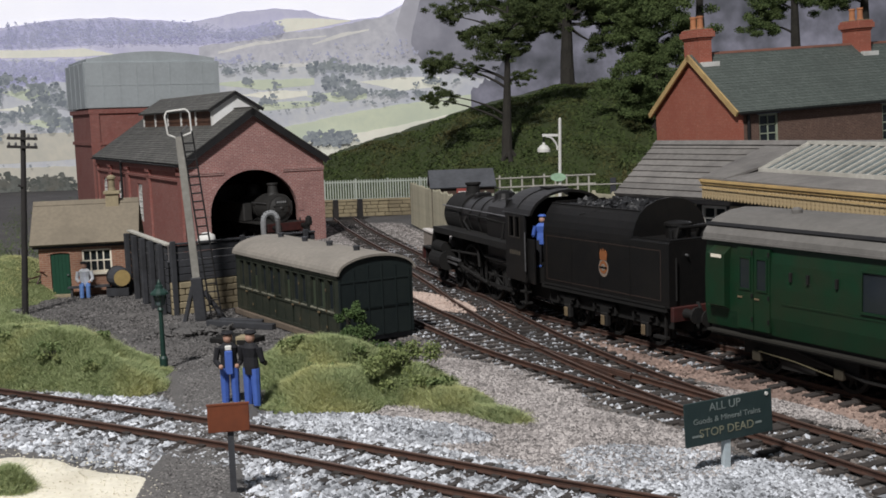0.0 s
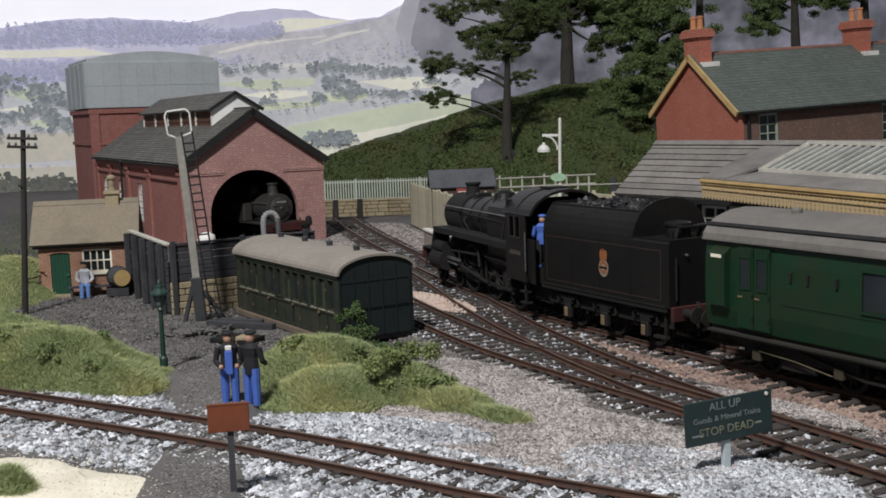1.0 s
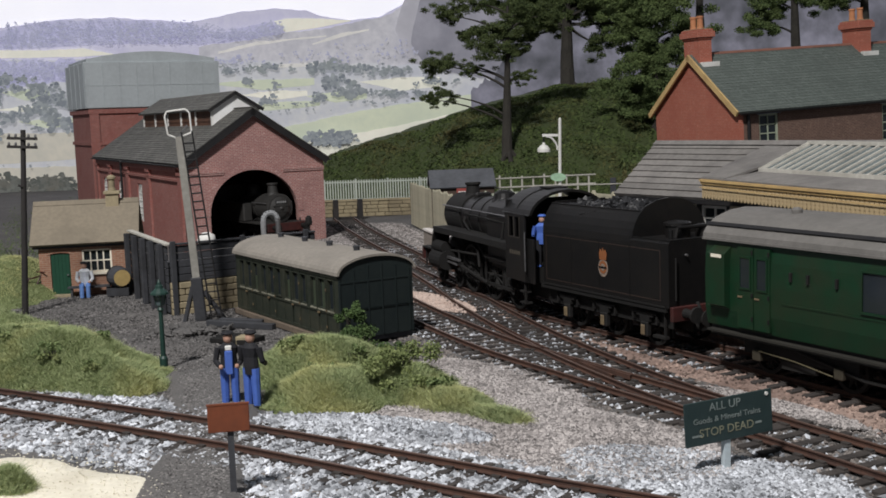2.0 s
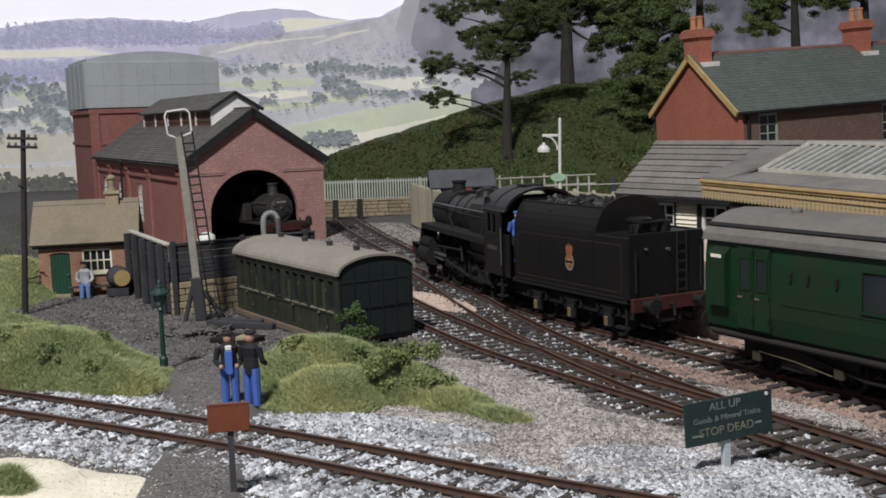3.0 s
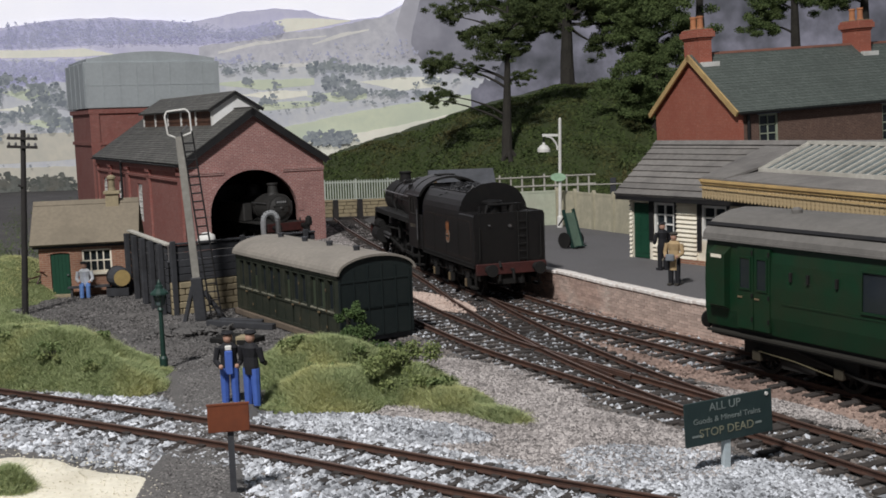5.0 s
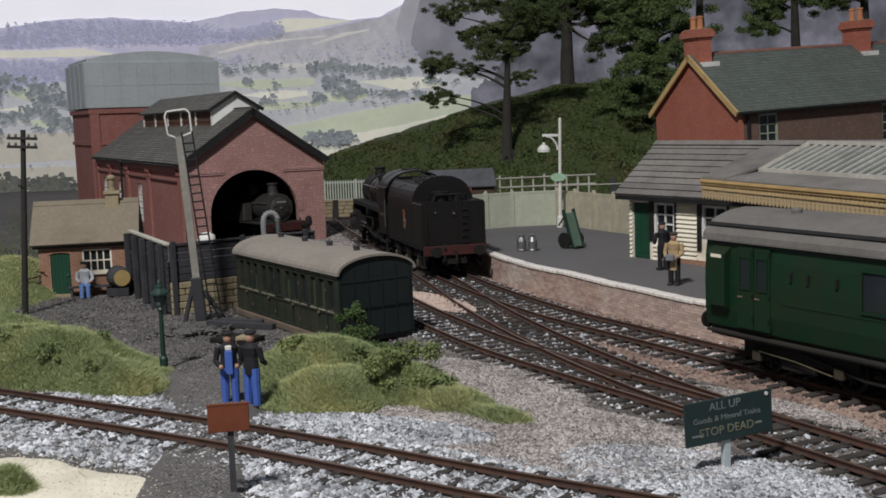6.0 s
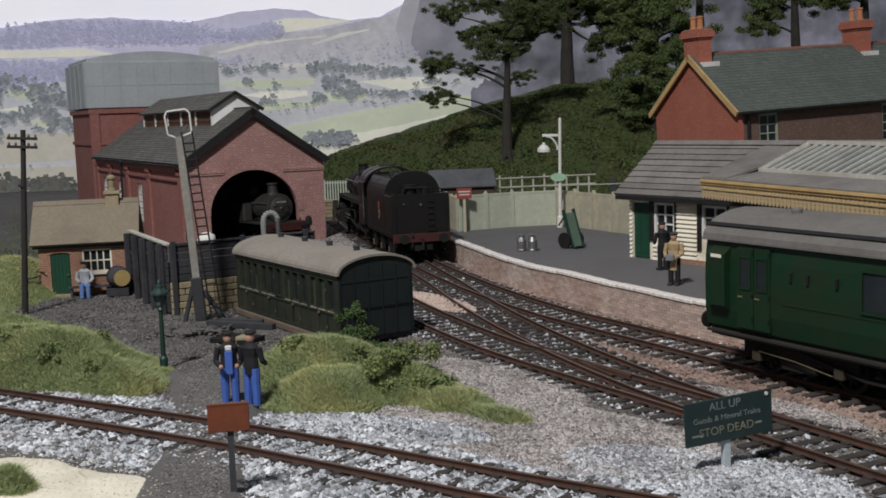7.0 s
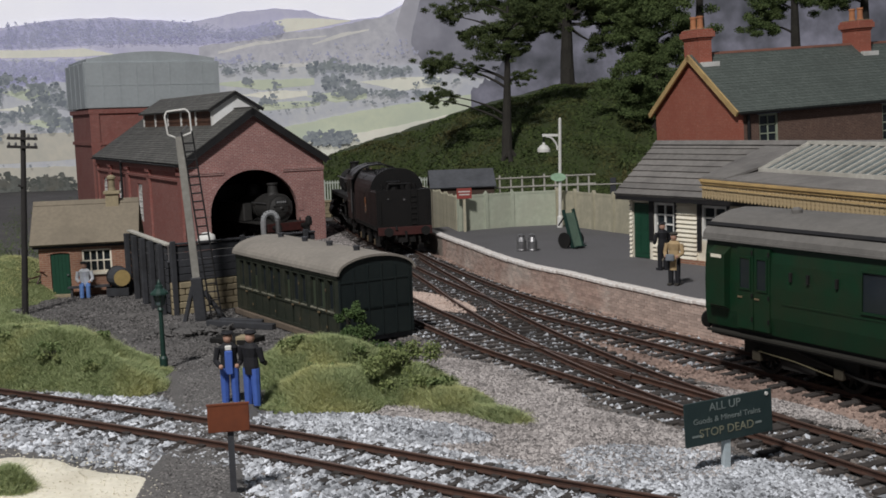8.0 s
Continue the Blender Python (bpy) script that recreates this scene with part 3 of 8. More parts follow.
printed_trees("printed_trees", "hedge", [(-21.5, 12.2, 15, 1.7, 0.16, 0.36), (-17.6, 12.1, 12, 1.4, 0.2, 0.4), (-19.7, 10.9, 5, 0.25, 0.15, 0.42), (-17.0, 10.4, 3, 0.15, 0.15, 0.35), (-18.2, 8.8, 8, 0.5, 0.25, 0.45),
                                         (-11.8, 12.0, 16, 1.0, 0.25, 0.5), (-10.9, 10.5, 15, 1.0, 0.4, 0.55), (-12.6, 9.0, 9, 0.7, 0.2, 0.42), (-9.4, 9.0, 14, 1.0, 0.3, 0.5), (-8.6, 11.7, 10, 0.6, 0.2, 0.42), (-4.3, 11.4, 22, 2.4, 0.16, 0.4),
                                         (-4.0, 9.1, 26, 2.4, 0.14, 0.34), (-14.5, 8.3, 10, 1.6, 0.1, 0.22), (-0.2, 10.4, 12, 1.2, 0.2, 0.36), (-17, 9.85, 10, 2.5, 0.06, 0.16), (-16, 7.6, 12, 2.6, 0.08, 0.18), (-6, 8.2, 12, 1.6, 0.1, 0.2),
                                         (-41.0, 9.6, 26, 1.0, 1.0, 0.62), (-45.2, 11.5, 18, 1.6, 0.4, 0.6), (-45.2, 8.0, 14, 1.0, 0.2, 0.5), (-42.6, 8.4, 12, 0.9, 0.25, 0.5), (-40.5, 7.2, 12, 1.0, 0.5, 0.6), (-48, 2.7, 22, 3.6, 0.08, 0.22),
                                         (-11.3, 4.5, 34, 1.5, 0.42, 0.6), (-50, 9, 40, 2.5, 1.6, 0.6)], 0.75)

# ---- tracks ----
PLAT = Line([(13.2, 17.5), (10.6, 22.3), (8.1, 26.8), (6.25, 30.3), (4.75, 33.1), (3.3, 36.0), (1.40, 41.1), (-0.52, 47.6), (-1.9, 53.0), (-3.4, 59.0), (-4.9, 65.5), (-6.3, 72.5)])
YARD = Line([(9.6, 16.2), (8.0, 18.9), (6.75, 21.2), (5.0, 24.4), (3.35, 27.3), (1.45, 30.8), (-0.35, 35.2), (-2.0, 40.0), (-4.0, 46.5), (-6.3, 53.4), (-9.3, 61.4), (-11.6, 64.6), (-15.9, 69.8)])
CROSS = Line([(6.75, 21.2), (5.75, 23.4), (4.6, 26.1), (3.35, 29.6), (2.2, 33.4), (1.05, 38.0), (0.05, 42.8), (-0.9, 47.0), (-1.7, 50.8)])
FRONT = Line([(-17.5, 30.3), (-14.0, 28.4), (-10.68, 26.4), (-7.45, 24.5), (-5.08, 23.05), (-3.32, 21.9), (-0.23, 19.7), (1.15, 18.72), (3.2, 17.35), (6.0, 15.4), (9.0, 13.4)])
GAUGE = 1.257


def track(name, line, s0, s1, label, sleepers=True, spacing=0.52):
    t = thing(name, at(0, 0, 0), label, "railway track", kind="structure")
    for k, side in enumerate((GAUGE / 2, -GAUGE / 2)):
        w = 0.035
        prof = [(side - 0.07, RAILZ - 0.13), (side - 0.07, RAILZ - 0.11), (side - 0.014, RAILZ - 0.10), (side - 0.014, RAILZ - 0.04), (side - w, RAILZ - 0.03), (side - w, RAILZ - 0.004),
                (side + w, RAILZ - 0.004), (side + w, RAILZ - 0.03), (side + 0.014, RAILZ - 0.04), (side + 0.014, RAILZ - 0.10), (side + 0.07, RAILZ - 0.11), (side + 0.07, RAILZ - 0.13)]
        v, f = ribbon(line, s0, s1, prof)
        rail = np_part("rail", v, f, RAIL, t)
        v, f = ribbon(line, s0, s1, [(side - w + 0.004, RAILZ - 0.003), (side - w + 0.008, RAILZ), (side + w - 0.008, RAILZ), (side + w - 0.004, RAILZ - 0.003)])
        np_part("rail_head", v, f, RAILTOP, rail, "worn bright rail head")
    if sleepers:
        bm = boxes((-0.105, 0.105, -1.2, 1.2, 0.0, 0.145), bevel=0.012)
        for side in (-GAUGE / 2, GAUGE / 2):
            for q in (-0.12, 0.12):
                box(bm, -0.09, 0.09, side + q - 0.05, side + q + 0.05, 0.145, 0.185)
        bm.transform(Matrix.Scale(S, 4))
        me = bpy.data.meshes.new("sleeper")
        bm.to_mesh(me)
        bm.free()
        me.materials.append(SLEEPER)
        s = s0 + 0.3
        while s < s1:
            p = line.at(s)
            shared("sleeper", me, t, at(p[0], p[1], rng.uniform(-0.02, 0.012), line.turn(s) + rng.normal(0, 1.0)))
            s += spacing * rng.uniform(0.95, 1.06)
    return t


track("platform_track", PLAT, 0, PLAT.length, "rusty rails on dark sleepers beside the platform")
track("yard_track", YARD, 0, YARD.length, "rusty yard line leading to the engine shed")
track("crossover_track", CROSS, 0.8, CROSS.length, "turnout rails crossing between the yard and platform lines", spacing=0.55)
track("front_track", FRONT, 0, FRONT.length, "rusty single line in pale ballast")
for nm, line, s0, s1, side in (("check_rail", CROSS, 9.5, 14.0, 0.50), ("check_rail", YARD, 11.5, 14.5, -0.50), ("wing_rail", CROSS, 6.0, 9.0, 0.42)):
    v, f = ribbon(line, s0, s1, [(side - 0.03, RAILZ - 0.12), (side - 0.03, RAILZ - 0.002), (side + 0.03, RAILZ - 0.002), (side + 0.03, RAILZ - 0.12)])
    tagged(np_part(nm, v, f, RAIL), "short rusty guard rail inside the turnout", "rail", kind="structure")


def bed(line, s0, s1, half, n, size, material, name, label, top=0.075, lo=-99, hi=99, base=None):
    """A ballast bed: a low shaped strip with loose stones on it."""
    v, f = ribbon(line, s0, s1, [(-half, 0.012), (-half * 0.72, top), (half * 0.72, top), (half, 0.012)], 0.8)
    b = np_part(name, v, f, base or material)
    tagged(b, label, "ballast", kind="structure")
    s = rng.uniform(s0, s1, n)
    q = np.clip(rng.normal(0, 0.55, n), -1.15, 1.15) * half
    q = np.where(rng.random(n) < 0.6, rng.uniform(-1, 1, n) * half * 1.08, q)
    P = np.array([line.off(a, b) for a, b in zip(s, q)])
    z = np.interp(np.abs(q), [0, half * 0.72, half, half * 1.3], [top, top, 0.012, 0.02])
    ok = (np.abs(np.abs(q) - GAUGE / 2) > 0.1)
    v, f = stones(np.column_stack([P, z])[ok], size)
    tagged(np_part("ballast_stones", v, f, material, b), kind="stuff")


bed(FRONT, 0, 26, 2.0, 24000, 0.08, BALLAST_W, "front_ballast", "pale grey loose ballast under the front line", top=0.1, base=BALLAST_D)
bed(YARD, 0, 30, 1.75, 14000, 0.060, BALLAST_D, "yard_ballast", "dark grey brown ballast under the yard line", base=CINDER)
bed(PLAT, 0, 44, 1.75, 17000, 0.060, BALLAST_P, "platform_ballast", "reddish ballast along the platform line", base=BALLAST_P)


# lighter stones scattered between the sleepers of the yard, crossover and platform lines
for line, s0, s1, n in ((YARD, 2, 30, 2400), (CROSS, 2, 30, 1800), (PLAT, 12, 44, 2600)):
    u, q = rng.uniform(s0, s1, n), rng.uniform(-1.25, 1.25, n)
    ok = np.abs(np.abs(q) - GAUGE / 2) > 0.12
    P = np.array([(*line.off(a, b), 0.1) for a, b in zip(u[ok], q[ok])])
    v, f = stones(P, 0.062)
    tagged(np_part("scattered_ballast", v, f, BALLAST_W), "pale loose stones between the dark sleepers", "ballast", kind="stuff")
bed(PLAT, 40, PLAT.length - 3, 2.9, 9000, 0.075, BALLAST_G, "far_ballast", "pale grey ballast where the line runs past the shed", base=BALLAST_D)


def patch(name, cx, cy, rx, ry, turn, material, label, category, z=0.04, n=0, size=0.06, stone_mat=None, seed=0.0):
    """An uneven patch of loose material lying on the ground."""
    V, F = [(cx, cy, z + 0.05)], []
    k = 64
    c, s = math.cos(radians(turn)), math.sin(radians(turn))
    for ring in (0.5, 0.85, 1.0):
        for i in range(k):
            a = 2 * math.pi * i / k
            r = ring * (1 + 0.10 * math.sin(3 * a + seed) + 0.06 * math.sin(7 * a + seed * 2) + 0.03 * math.sin(17 * a))
            u, v = rx * r * math.cos(a), ry * r * math.sin(a)
            V.append((cx + u * c - v * s, cy + u * s + v * c, {0.5: z + 0.04, 0.85: z + 0.02, 1.0: -0.04}[ring]))
    for i in range(k):
        j = (i + 1) % k
        F.append((0, 1 + i, 1 + j, 0))
        for q in (0, 1):
            F.append((1 + q * k + i, 1 + (q + 1) * k + i, 1 + (q + 1) * k + j, 1 + q * k + j))
    F = [f[:3] if f[0] == f[-1] else f for f in F]
    me = bpy.data.meshes.new(name)
    me.from_pydata([tuple(q * S for q in v) for v in V], [], F)
    ob = tagged(finish(name, me, material, smooth=True), label, category, kind="structure")
    if n:
        a, r = rng.uniform(0, 6.28, n), np.sqrt(rng.random(n)) * rng.choice([1.0, 1.05, 1.3], n, p=[0.5, 0.35, 0.15])
        u, v = rx * r * np.cos(a), ry * r * np.sin(a)
        P = np.stack([cx + u * c - v * s, cy + u * s + v * c, np.where(r < 0.98, z + 0.055, 0.02)], -1)
        vv, ff = stones(P, size)
        tagged(np_part("loose_stones", vv, ff, stone_mat or material, ob), kind="stuff")
    return ob


patch("sand_patch", -7.6, 19.9, 3.4, 1.75, -32, SAND, "pale sandy grit beside the front line", "sand", 0.085, 1500, 0.018)
patch("sand_patch", -1.6, 16.2, 2.6, 1.1, -30, SAND, "pale sandy grit beside the front line", "sand", 0.03, 900, 0.04, seed=1.0)
patch("gravel_bank", 1.9, 22.5, 4.4, 2.1, -45, BALLAST_D, "grey gravel between the two lines", "gravel", 0.04, 19000, 0.06, BALLAST_G, 2.0)
patch("gravel_bank", 1.1, 26.9, 3.4, 1.3, -60, BALLAST_D, "grey gravel between the two lines", "gravel", 0.045, 13000, 0.058, BALLAST_G, 3.0)
patch("ballast_heap", -1.35, 23.15, 2.5, 0.8, -27, BALLAST_W, "heap of pale loose ballast", "ballast", 0.03, 8000, 0.1, BALLAST_W, 4.0)
patch("gravel_bank", 4.5, 19.5, 2.8, 1.3, -35, BALLAST_D, "pale gravel in front of the notice board", "gravel", 0.05, 7000, 0.06, BALLAST_W, 5.0)
patch("sandy_ballast", -0.25, 38.9, 2.7, 0.75, -66, PINKSAND, "pinkish sand between the yard and platform lines", "sand", 0.1, 2200, 0.05, PINKSAND, 6.0)
patch("gravel_bank", 7.0, 23.9, 2.4, 0.5, -57, BALLAST_D, "grey gravel between the yard and platform lines", "gravel", 0.05, 5000, 0.055, BALLAST_G, 7.0)
PATH = Line([(-4.2, 15.5), (-4.6, 18.6), (-4.75, 20.6), (-4.85, 22.6), (-5.3, 25.0), (-6.4, 29.5)])
v, f = ribbon(PATH, 0, PATH.length, [(-1.05, 0.0), (-0.85, 0.135), (0.0, 0.15), (0.85, 0.135), (1.05, 0.0)], 0.4)
path_ob = tagged(np_part("cinder_path", v, f, CINDER, smooth=True), "dark cinder path crossing the front line", "path", kind="structure")
s_, q_ = rng.uniform(0, PATH.length, 16000), np.clip(rng.normal(0, 0.75, 16000), -1.6, 1.6)
v, f = stones(np.array([(*PATH.off(a, b), max(0.03, 0.135 - 0.1 * abs(b) ** 6)) for a, b in zip(s_, q_)]), 0.034)
tagged(np_part("path_grit", v, f, CINDERGRIT, path_ob), kind="stuff")

# ---- grassy banks ----


def bank_z(x, y):
    lumps = np.stack([mound(x, y, -11.2, 30.2, 3.9, 2.7, 1.32, -20), mound(x, y, -8.6, 28.2, 1.8, 1.5, 0.72, -20), mound(x, y, -3.3, 28.9, 2.3, 2.0, 1.08, -10),
                              mound(x, y, -2.7, 26.2, 1.9, 1.9, 0.80, -20), mound(x, y, -1.0, 26.3, 1.7, 1.6, 0.80, -40), mound(x, y, 1.0, 23.8, 1.6, 0.5, 0.40, -42), mound(x, y, -15.2, 36.5, 2.4, 2.6, 0.8, 0),
                              mound(x, y, -17.5, 45.0, 2.4, 5.0, 1.6, 0), mound(x, y, -8.05, 19.95, 0.8, 0.55, 0.6, -30), mound(x, y, -9.9, 29.2, 2.0, 1.7, 0.85, -25), mound(x, y, 0.05, 25.0, 1.5, 0.95, 0.55, -42)])
    return (lumps ** 3).sum(0) ** (1 / 3) * 0.96 - 0.1


def bank(name, x0, x1, y0, y1, n, label):
    b = sheet(name, x0, x1, y0, y1, 0.3, lambda x, y: bank_z(x, y) + 0.06 * wobble(x, y, 2.3), TURF)
    tagged(b, label, "grass bank", kind="structure")
    x, y = rng.uniform(x0, x1, n), rng.uniform(y0, y1, n)
    z = bank_z(x, y) + 0.06 * wobble(x, y, 2.3)
    ok = z > 0.02
    tuft = 0.55 + 0.3 * (1 + wobble(x, y, 3.1, 1.0)) * (0.6 + 0.4 * wobble(x, y, 0.9, 4.0))
    v, f = blades(np.stack([x, y, z], -1)[ok], 0.13 * np.clip(tuft[ok], 0.35, 1.5), 0.017, 0.85)
    tagged(np_part("grass_fibres", v, f, GRASS, b), kind="stuff")


bank("grass_bank", -15.5, -6.5, 26.0, 33.5, 420000, "pale green static grass bank beside the cinder yard")
bank("grass_bank", -5.5, 3.2, 21.5, 32.5, 520000, "pale green static grass bank below the old carriage")
bank("grass_bank", -9.3, -6.9, 18.9, 21.0, 30000, "patch of green grass at the edge of the sand")
bank("grass_bank", -20.5, -13.0, 33.5, 51.0, 70000, "rough grass at the yard's edge")


def bush(x, y, z, r, n, material, label, name="bush"):
    t = thing(name, at(x, y, z), label, "bush")
    P = []
    for i in range(16):
        c = rng.normal(0, 1, 3) * np.array([0.55, 0.55, 0.32]) * r + np.array([0, 0, 0.35 * r])
        q = rng.normal(0, 1, (n // 16, 3))
        q /= np.linalg.norm(q, axis=1)[:, None]
        P.append(c + q * r * 0.34 * rng.uniform(0.5, 1.1, (n // 16, 1)))
    v, f = leaves(np.concatenate(P), 0.036)
    tagged(np_part("foliage", v, f, material, t), kind="stuff")
    stems = bmesh.new()
    for i in range(7):
        a = rng.uniform(0, 6.28)
        rod(stems, (0, 0, -0.3), (0.5 * r * math.cos(a), 0.5 * r * math.sin(a), 0.5 * r), 0.03, 0.012, 5)
    part("stems", stems, BARK, t)
    return t


bush(-1.2, 26.3, 0.55, 0.72, 9000, BUSH, "bright green leafy bush on the grass bank")
bush(-0.55, 25.7, 0.3, 0.42, 3000, BUSH, "low green bush at the edge of the bank")
for wx, wy, wr in ((-10.2, 28.6, 0.3), (-8.9, 28.0, 0.26), (-11.9, 29.6, 0.32), (-3.2, 27.0, 0.3), (-2.4, 28.2, 0.28), (-3.9, 28.6, 0.3), (-0.2, 25.2, 0.26), (-12.6, 31.4, 0.3), (-9.4, 30.2, 0.25)):
    bush(wx, wy, float(bank_z(wx, wy)) - 0.05, wr, 1100, WEED, "low tuft of weeds growing in the grass", "weeds")
bush(-2.35, 30.9, 0.35, 0.6, 3400, CREEPER, "small dark green bush against the old carriage end")
bush(-2.72, 31.6, 0.95, 0.34, 1800, CREEPER, "green creeper climbing the old carriage end")
bush(-1.6, 30.4, 0.15, 0.45, 2200, CREEPER, "low weeds below the old carriage end")

# ---- buildings ----


def course_parts(name, u0, z0, u1, z1, a, b, n, thick, axis, material, parent, label=""):
    """The same courses, each a piece of its own."""
    for i in range(n):
        f0, f1 = i / n, min(1.0, (i + 1.25) / n)
        tz = thick * (1 + 0.12 * math.sin(i * 2.3))
        L = math.hypot(u1 - u0, z1 - z0)
        nu, nz = -(z1 - z0) / L, (u1 - u0) / L
        if nz < 0:
            nu, nz = -nu, -nz
        ua, za, ub, zb = u0 + (u1 - u0) * f0, z0 + (z1 - z0) * f0, u0 + (u1 - u0) * f1, z0 + (z1 - z0) * f1
        part(name, prism([(ua, za), (ub, zb), (ub + nu * 0.008, zb + nz * 0.008), (ua + nu * tz, za + nz * tz)], a, b, axis), material, parent, label)


def slabs(u0, z0, u1, z1, a, b, thick=0.1, axis="y"):
    L = math.hypot(u1 - u0, z1 - z0)
    nu, nz = -(z1 - z0) / L, (u1 - u0) / L
    if nz < 0:
        nu, nz = -nu, -nz
    return prism([(u0, z0), (u1, z1), (u1 - nu * thick, z1 - nz * thick), (u0 - nu * thick, z0 - nz * thick)], a, b, axis)


def window(parent, x0, x1, z0, z1, y, nx, nz, material=WHITE, sill=True, bar=0.05, edge=0.09, flip=1):
    """A framed window in a wall along x whose outer face is at y; the outside lies towards -y."""
    w = part("window", boxes((x0, x0 + edge, y - 0.03, y + 0.08, z0, z1), (x1 - edge, x1, y - 0.03, y + 0.08, z0, z1),
                             (x0 + edge, x1 - edge, y - 0.03, y + 0.08, z0, z0 + edge), (x0 + edge, x1 - edge, y - 0.03, y + 0.08, z1 - edge, z1)), material, parent, "painted window frame")
    bm = bmesh.new()
    for i in range(1, nx):
        x = x0 + edge + (x1 - x0 - 2 * edge) * i / nx
        box(bm, x - bar / 2, x + bar / 2, y, y + 0.05, z0 + edge, z1 - edge)
    for i in range(1, nz):
        z = z0 + edge + (z1 - z0 - 2 * edge) * i / nz
        box(bm, x0 + edge, x1 - edge, y + 0.004, y + 0.046, z - bar / 2, z + bar / 2)
    part("glazing_bars", bm, material, w)
    part("pane", boxes((x0 + edge, x1 - edge, y + 0.052, y + 0.07, z0 + edge, z1 - edge)), GLASS, w, "dark reflecting glass")
    if sill:
        part("sill", boxes((x0 - 0.1, x1 + 0.1, y - 0.14, y + 0.08, z0 - 0.1, z0), bevel=0.015), material, w)
    return w


def engine_shed():
    W, L, E, A = 7.77, 23.4, 4.62, 7.24
    t = thing("engine_shed", at(-6.4, 61.9, 0, 27), "red brick engine shed with slate roof and arched doorway", "engine shed")
    c = -W / 2 - 0.08
    hole = arc(c, 1.75, 2.42, 2.32, 180, 0, 22)
    out = [(-W, 0), (-W, E), (-W / 2, A), (0, E), (0, 0), (c + 2.42, 0)] + hole[::-1] + [(c - 2.42, 0)]
    part("front_wall", prism(out, 0, 0.35, "y"), BRICK_SHED, t, "weathered pinkish red brick gable")
    # the arch ring and string courses stand a little proud
    ring = bmesh.new()
    inner, outer = arc(c, 1.75, 2.42, 2.32, 180, 0, 26), arc(c, 1.75, 2.72, 2.62, 180, 0, 26)
    for i in range(26):
        prism([inner[i], inner[i + 1], outer[i + 1], outer[i]], -0.04, -0.002, "y", ring)
    bmesh.ops.remove_doubles(ring, verts=ring.verts, dist=0.001)
    part("arch_ring", ring, BRICK_SHED, t)
    for x0, x1 in ((-W, -5.6), (-2.3, 0.0)):
        part("string_course", boxes((x0 - 0.02, x1 + 0.02, -0.09, -0.002, 3.98, 4.08), (x0 - 0.02, x1 + 0.02, -0.06, -0.002, 3.88, 3.98)), BRICK_SHED, t)
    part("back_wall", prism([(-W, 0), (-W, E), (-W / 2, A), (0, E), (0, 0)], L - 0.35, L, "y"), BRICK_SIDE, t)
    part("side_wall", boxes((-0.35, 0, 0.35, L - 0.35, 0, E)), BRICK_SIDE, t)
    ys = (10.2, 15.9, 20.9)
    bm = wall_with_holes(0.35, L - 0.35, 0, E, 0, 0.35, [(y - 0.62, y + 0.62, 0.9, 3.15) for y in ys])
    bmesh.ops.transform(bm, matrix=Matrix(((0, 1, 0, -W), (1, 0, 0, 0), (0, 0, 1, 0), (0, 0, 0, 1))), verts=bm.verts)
    part("side_wall", bm, BRICK_SIDE, t, "red brick side wall with shade in its colour")
    for y in ys:
        bm = bmesh.new()
        arch_i, arch_o = arc(y, 2.52, 0.52, 0.52, 0, 180, 10), arc(y, 2.52, 0.62, 0.62, 0, 180, 10)
        for i in range(10):
            prism([arch_i[i], arch_i[i + 1], arch_o[i + 1], arch_o[i]], -W + 0.05, -W + 0.13, "x", bm)
        for q in (-0.62, 0.53):
            box(bm, -W + 0.05, -W + 0.13, y + q, y + q + 0.09, 0.9, 2.52)
        for q in (-0.32, -0.02, 0.28):
            box(bm, -W + 0.07, -W + 0.11, y + q, y + q + 0.04, 0.98, 2.98)
        for z in (0.9, 1.3, 1.7, 2.1, 2.5):
            box(bm, -W + 0.065, -W + 0.115, y - 0.53, y + 0.53, z, z + 0.05)
        wdw = part("window", bm, WHITE, t, "white arched cast window")
        part("pane", boxes((-W + 0.14, -W + 0.16, y - 0.45, y + 0.45, 1.0, 3.0)), GLASS, wdw)
    for y in (0.2, 7.4, 13.1, 18.5, L - 0.3):
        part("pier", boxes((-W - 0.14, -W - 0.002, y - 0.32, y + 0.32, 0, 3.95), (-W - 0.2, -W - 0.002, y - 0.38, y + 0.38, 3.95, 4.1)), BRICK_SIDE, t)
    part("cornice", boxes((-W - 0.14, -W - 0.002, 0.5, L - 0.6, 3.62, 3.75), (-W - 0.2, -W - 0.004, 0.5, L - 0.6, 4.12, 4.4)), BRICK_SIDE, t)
    for sgn in (-1, 1):
        u0, u1 = -W / 2 + sgn * (W / 2 + 0.26), -W / 2
        z0 = E - 0.26 * (A - E) / (W / 2)
        part("roof_slope", slabs(u0, z0 + 0.1, u1, A + 0.1, -0.24, L + 0.3), SLATE_DARK, t)
        course_parts("slate_course", u0, z0 + 0.105, u1, A + 0.105, -0.26, L + 0.32, 27, 0.03, "y", SLATE_DARK, t, "row of dark grey slates")
        part("bargeboard", slabs(u0, z0 + 0.08, u1, A + 0.08, -0.33, -0.265, 0.34), BLACKPAINT, t, "black bargeboard")
        part("gutter", prism(arc(u0 + sgn * 0.06, z0 + 0.03, 0.09, 0.09, 180, 360, 8), -0.3, L + 0.3, "y"), BLACKPAINT, t)
    part("ridge", boxes((-W / 2 - 0.1, -W / 2 + 0.1, -0.24, 3.0, A + 0.1, A + 0.155)), SLATE_DARK, t)
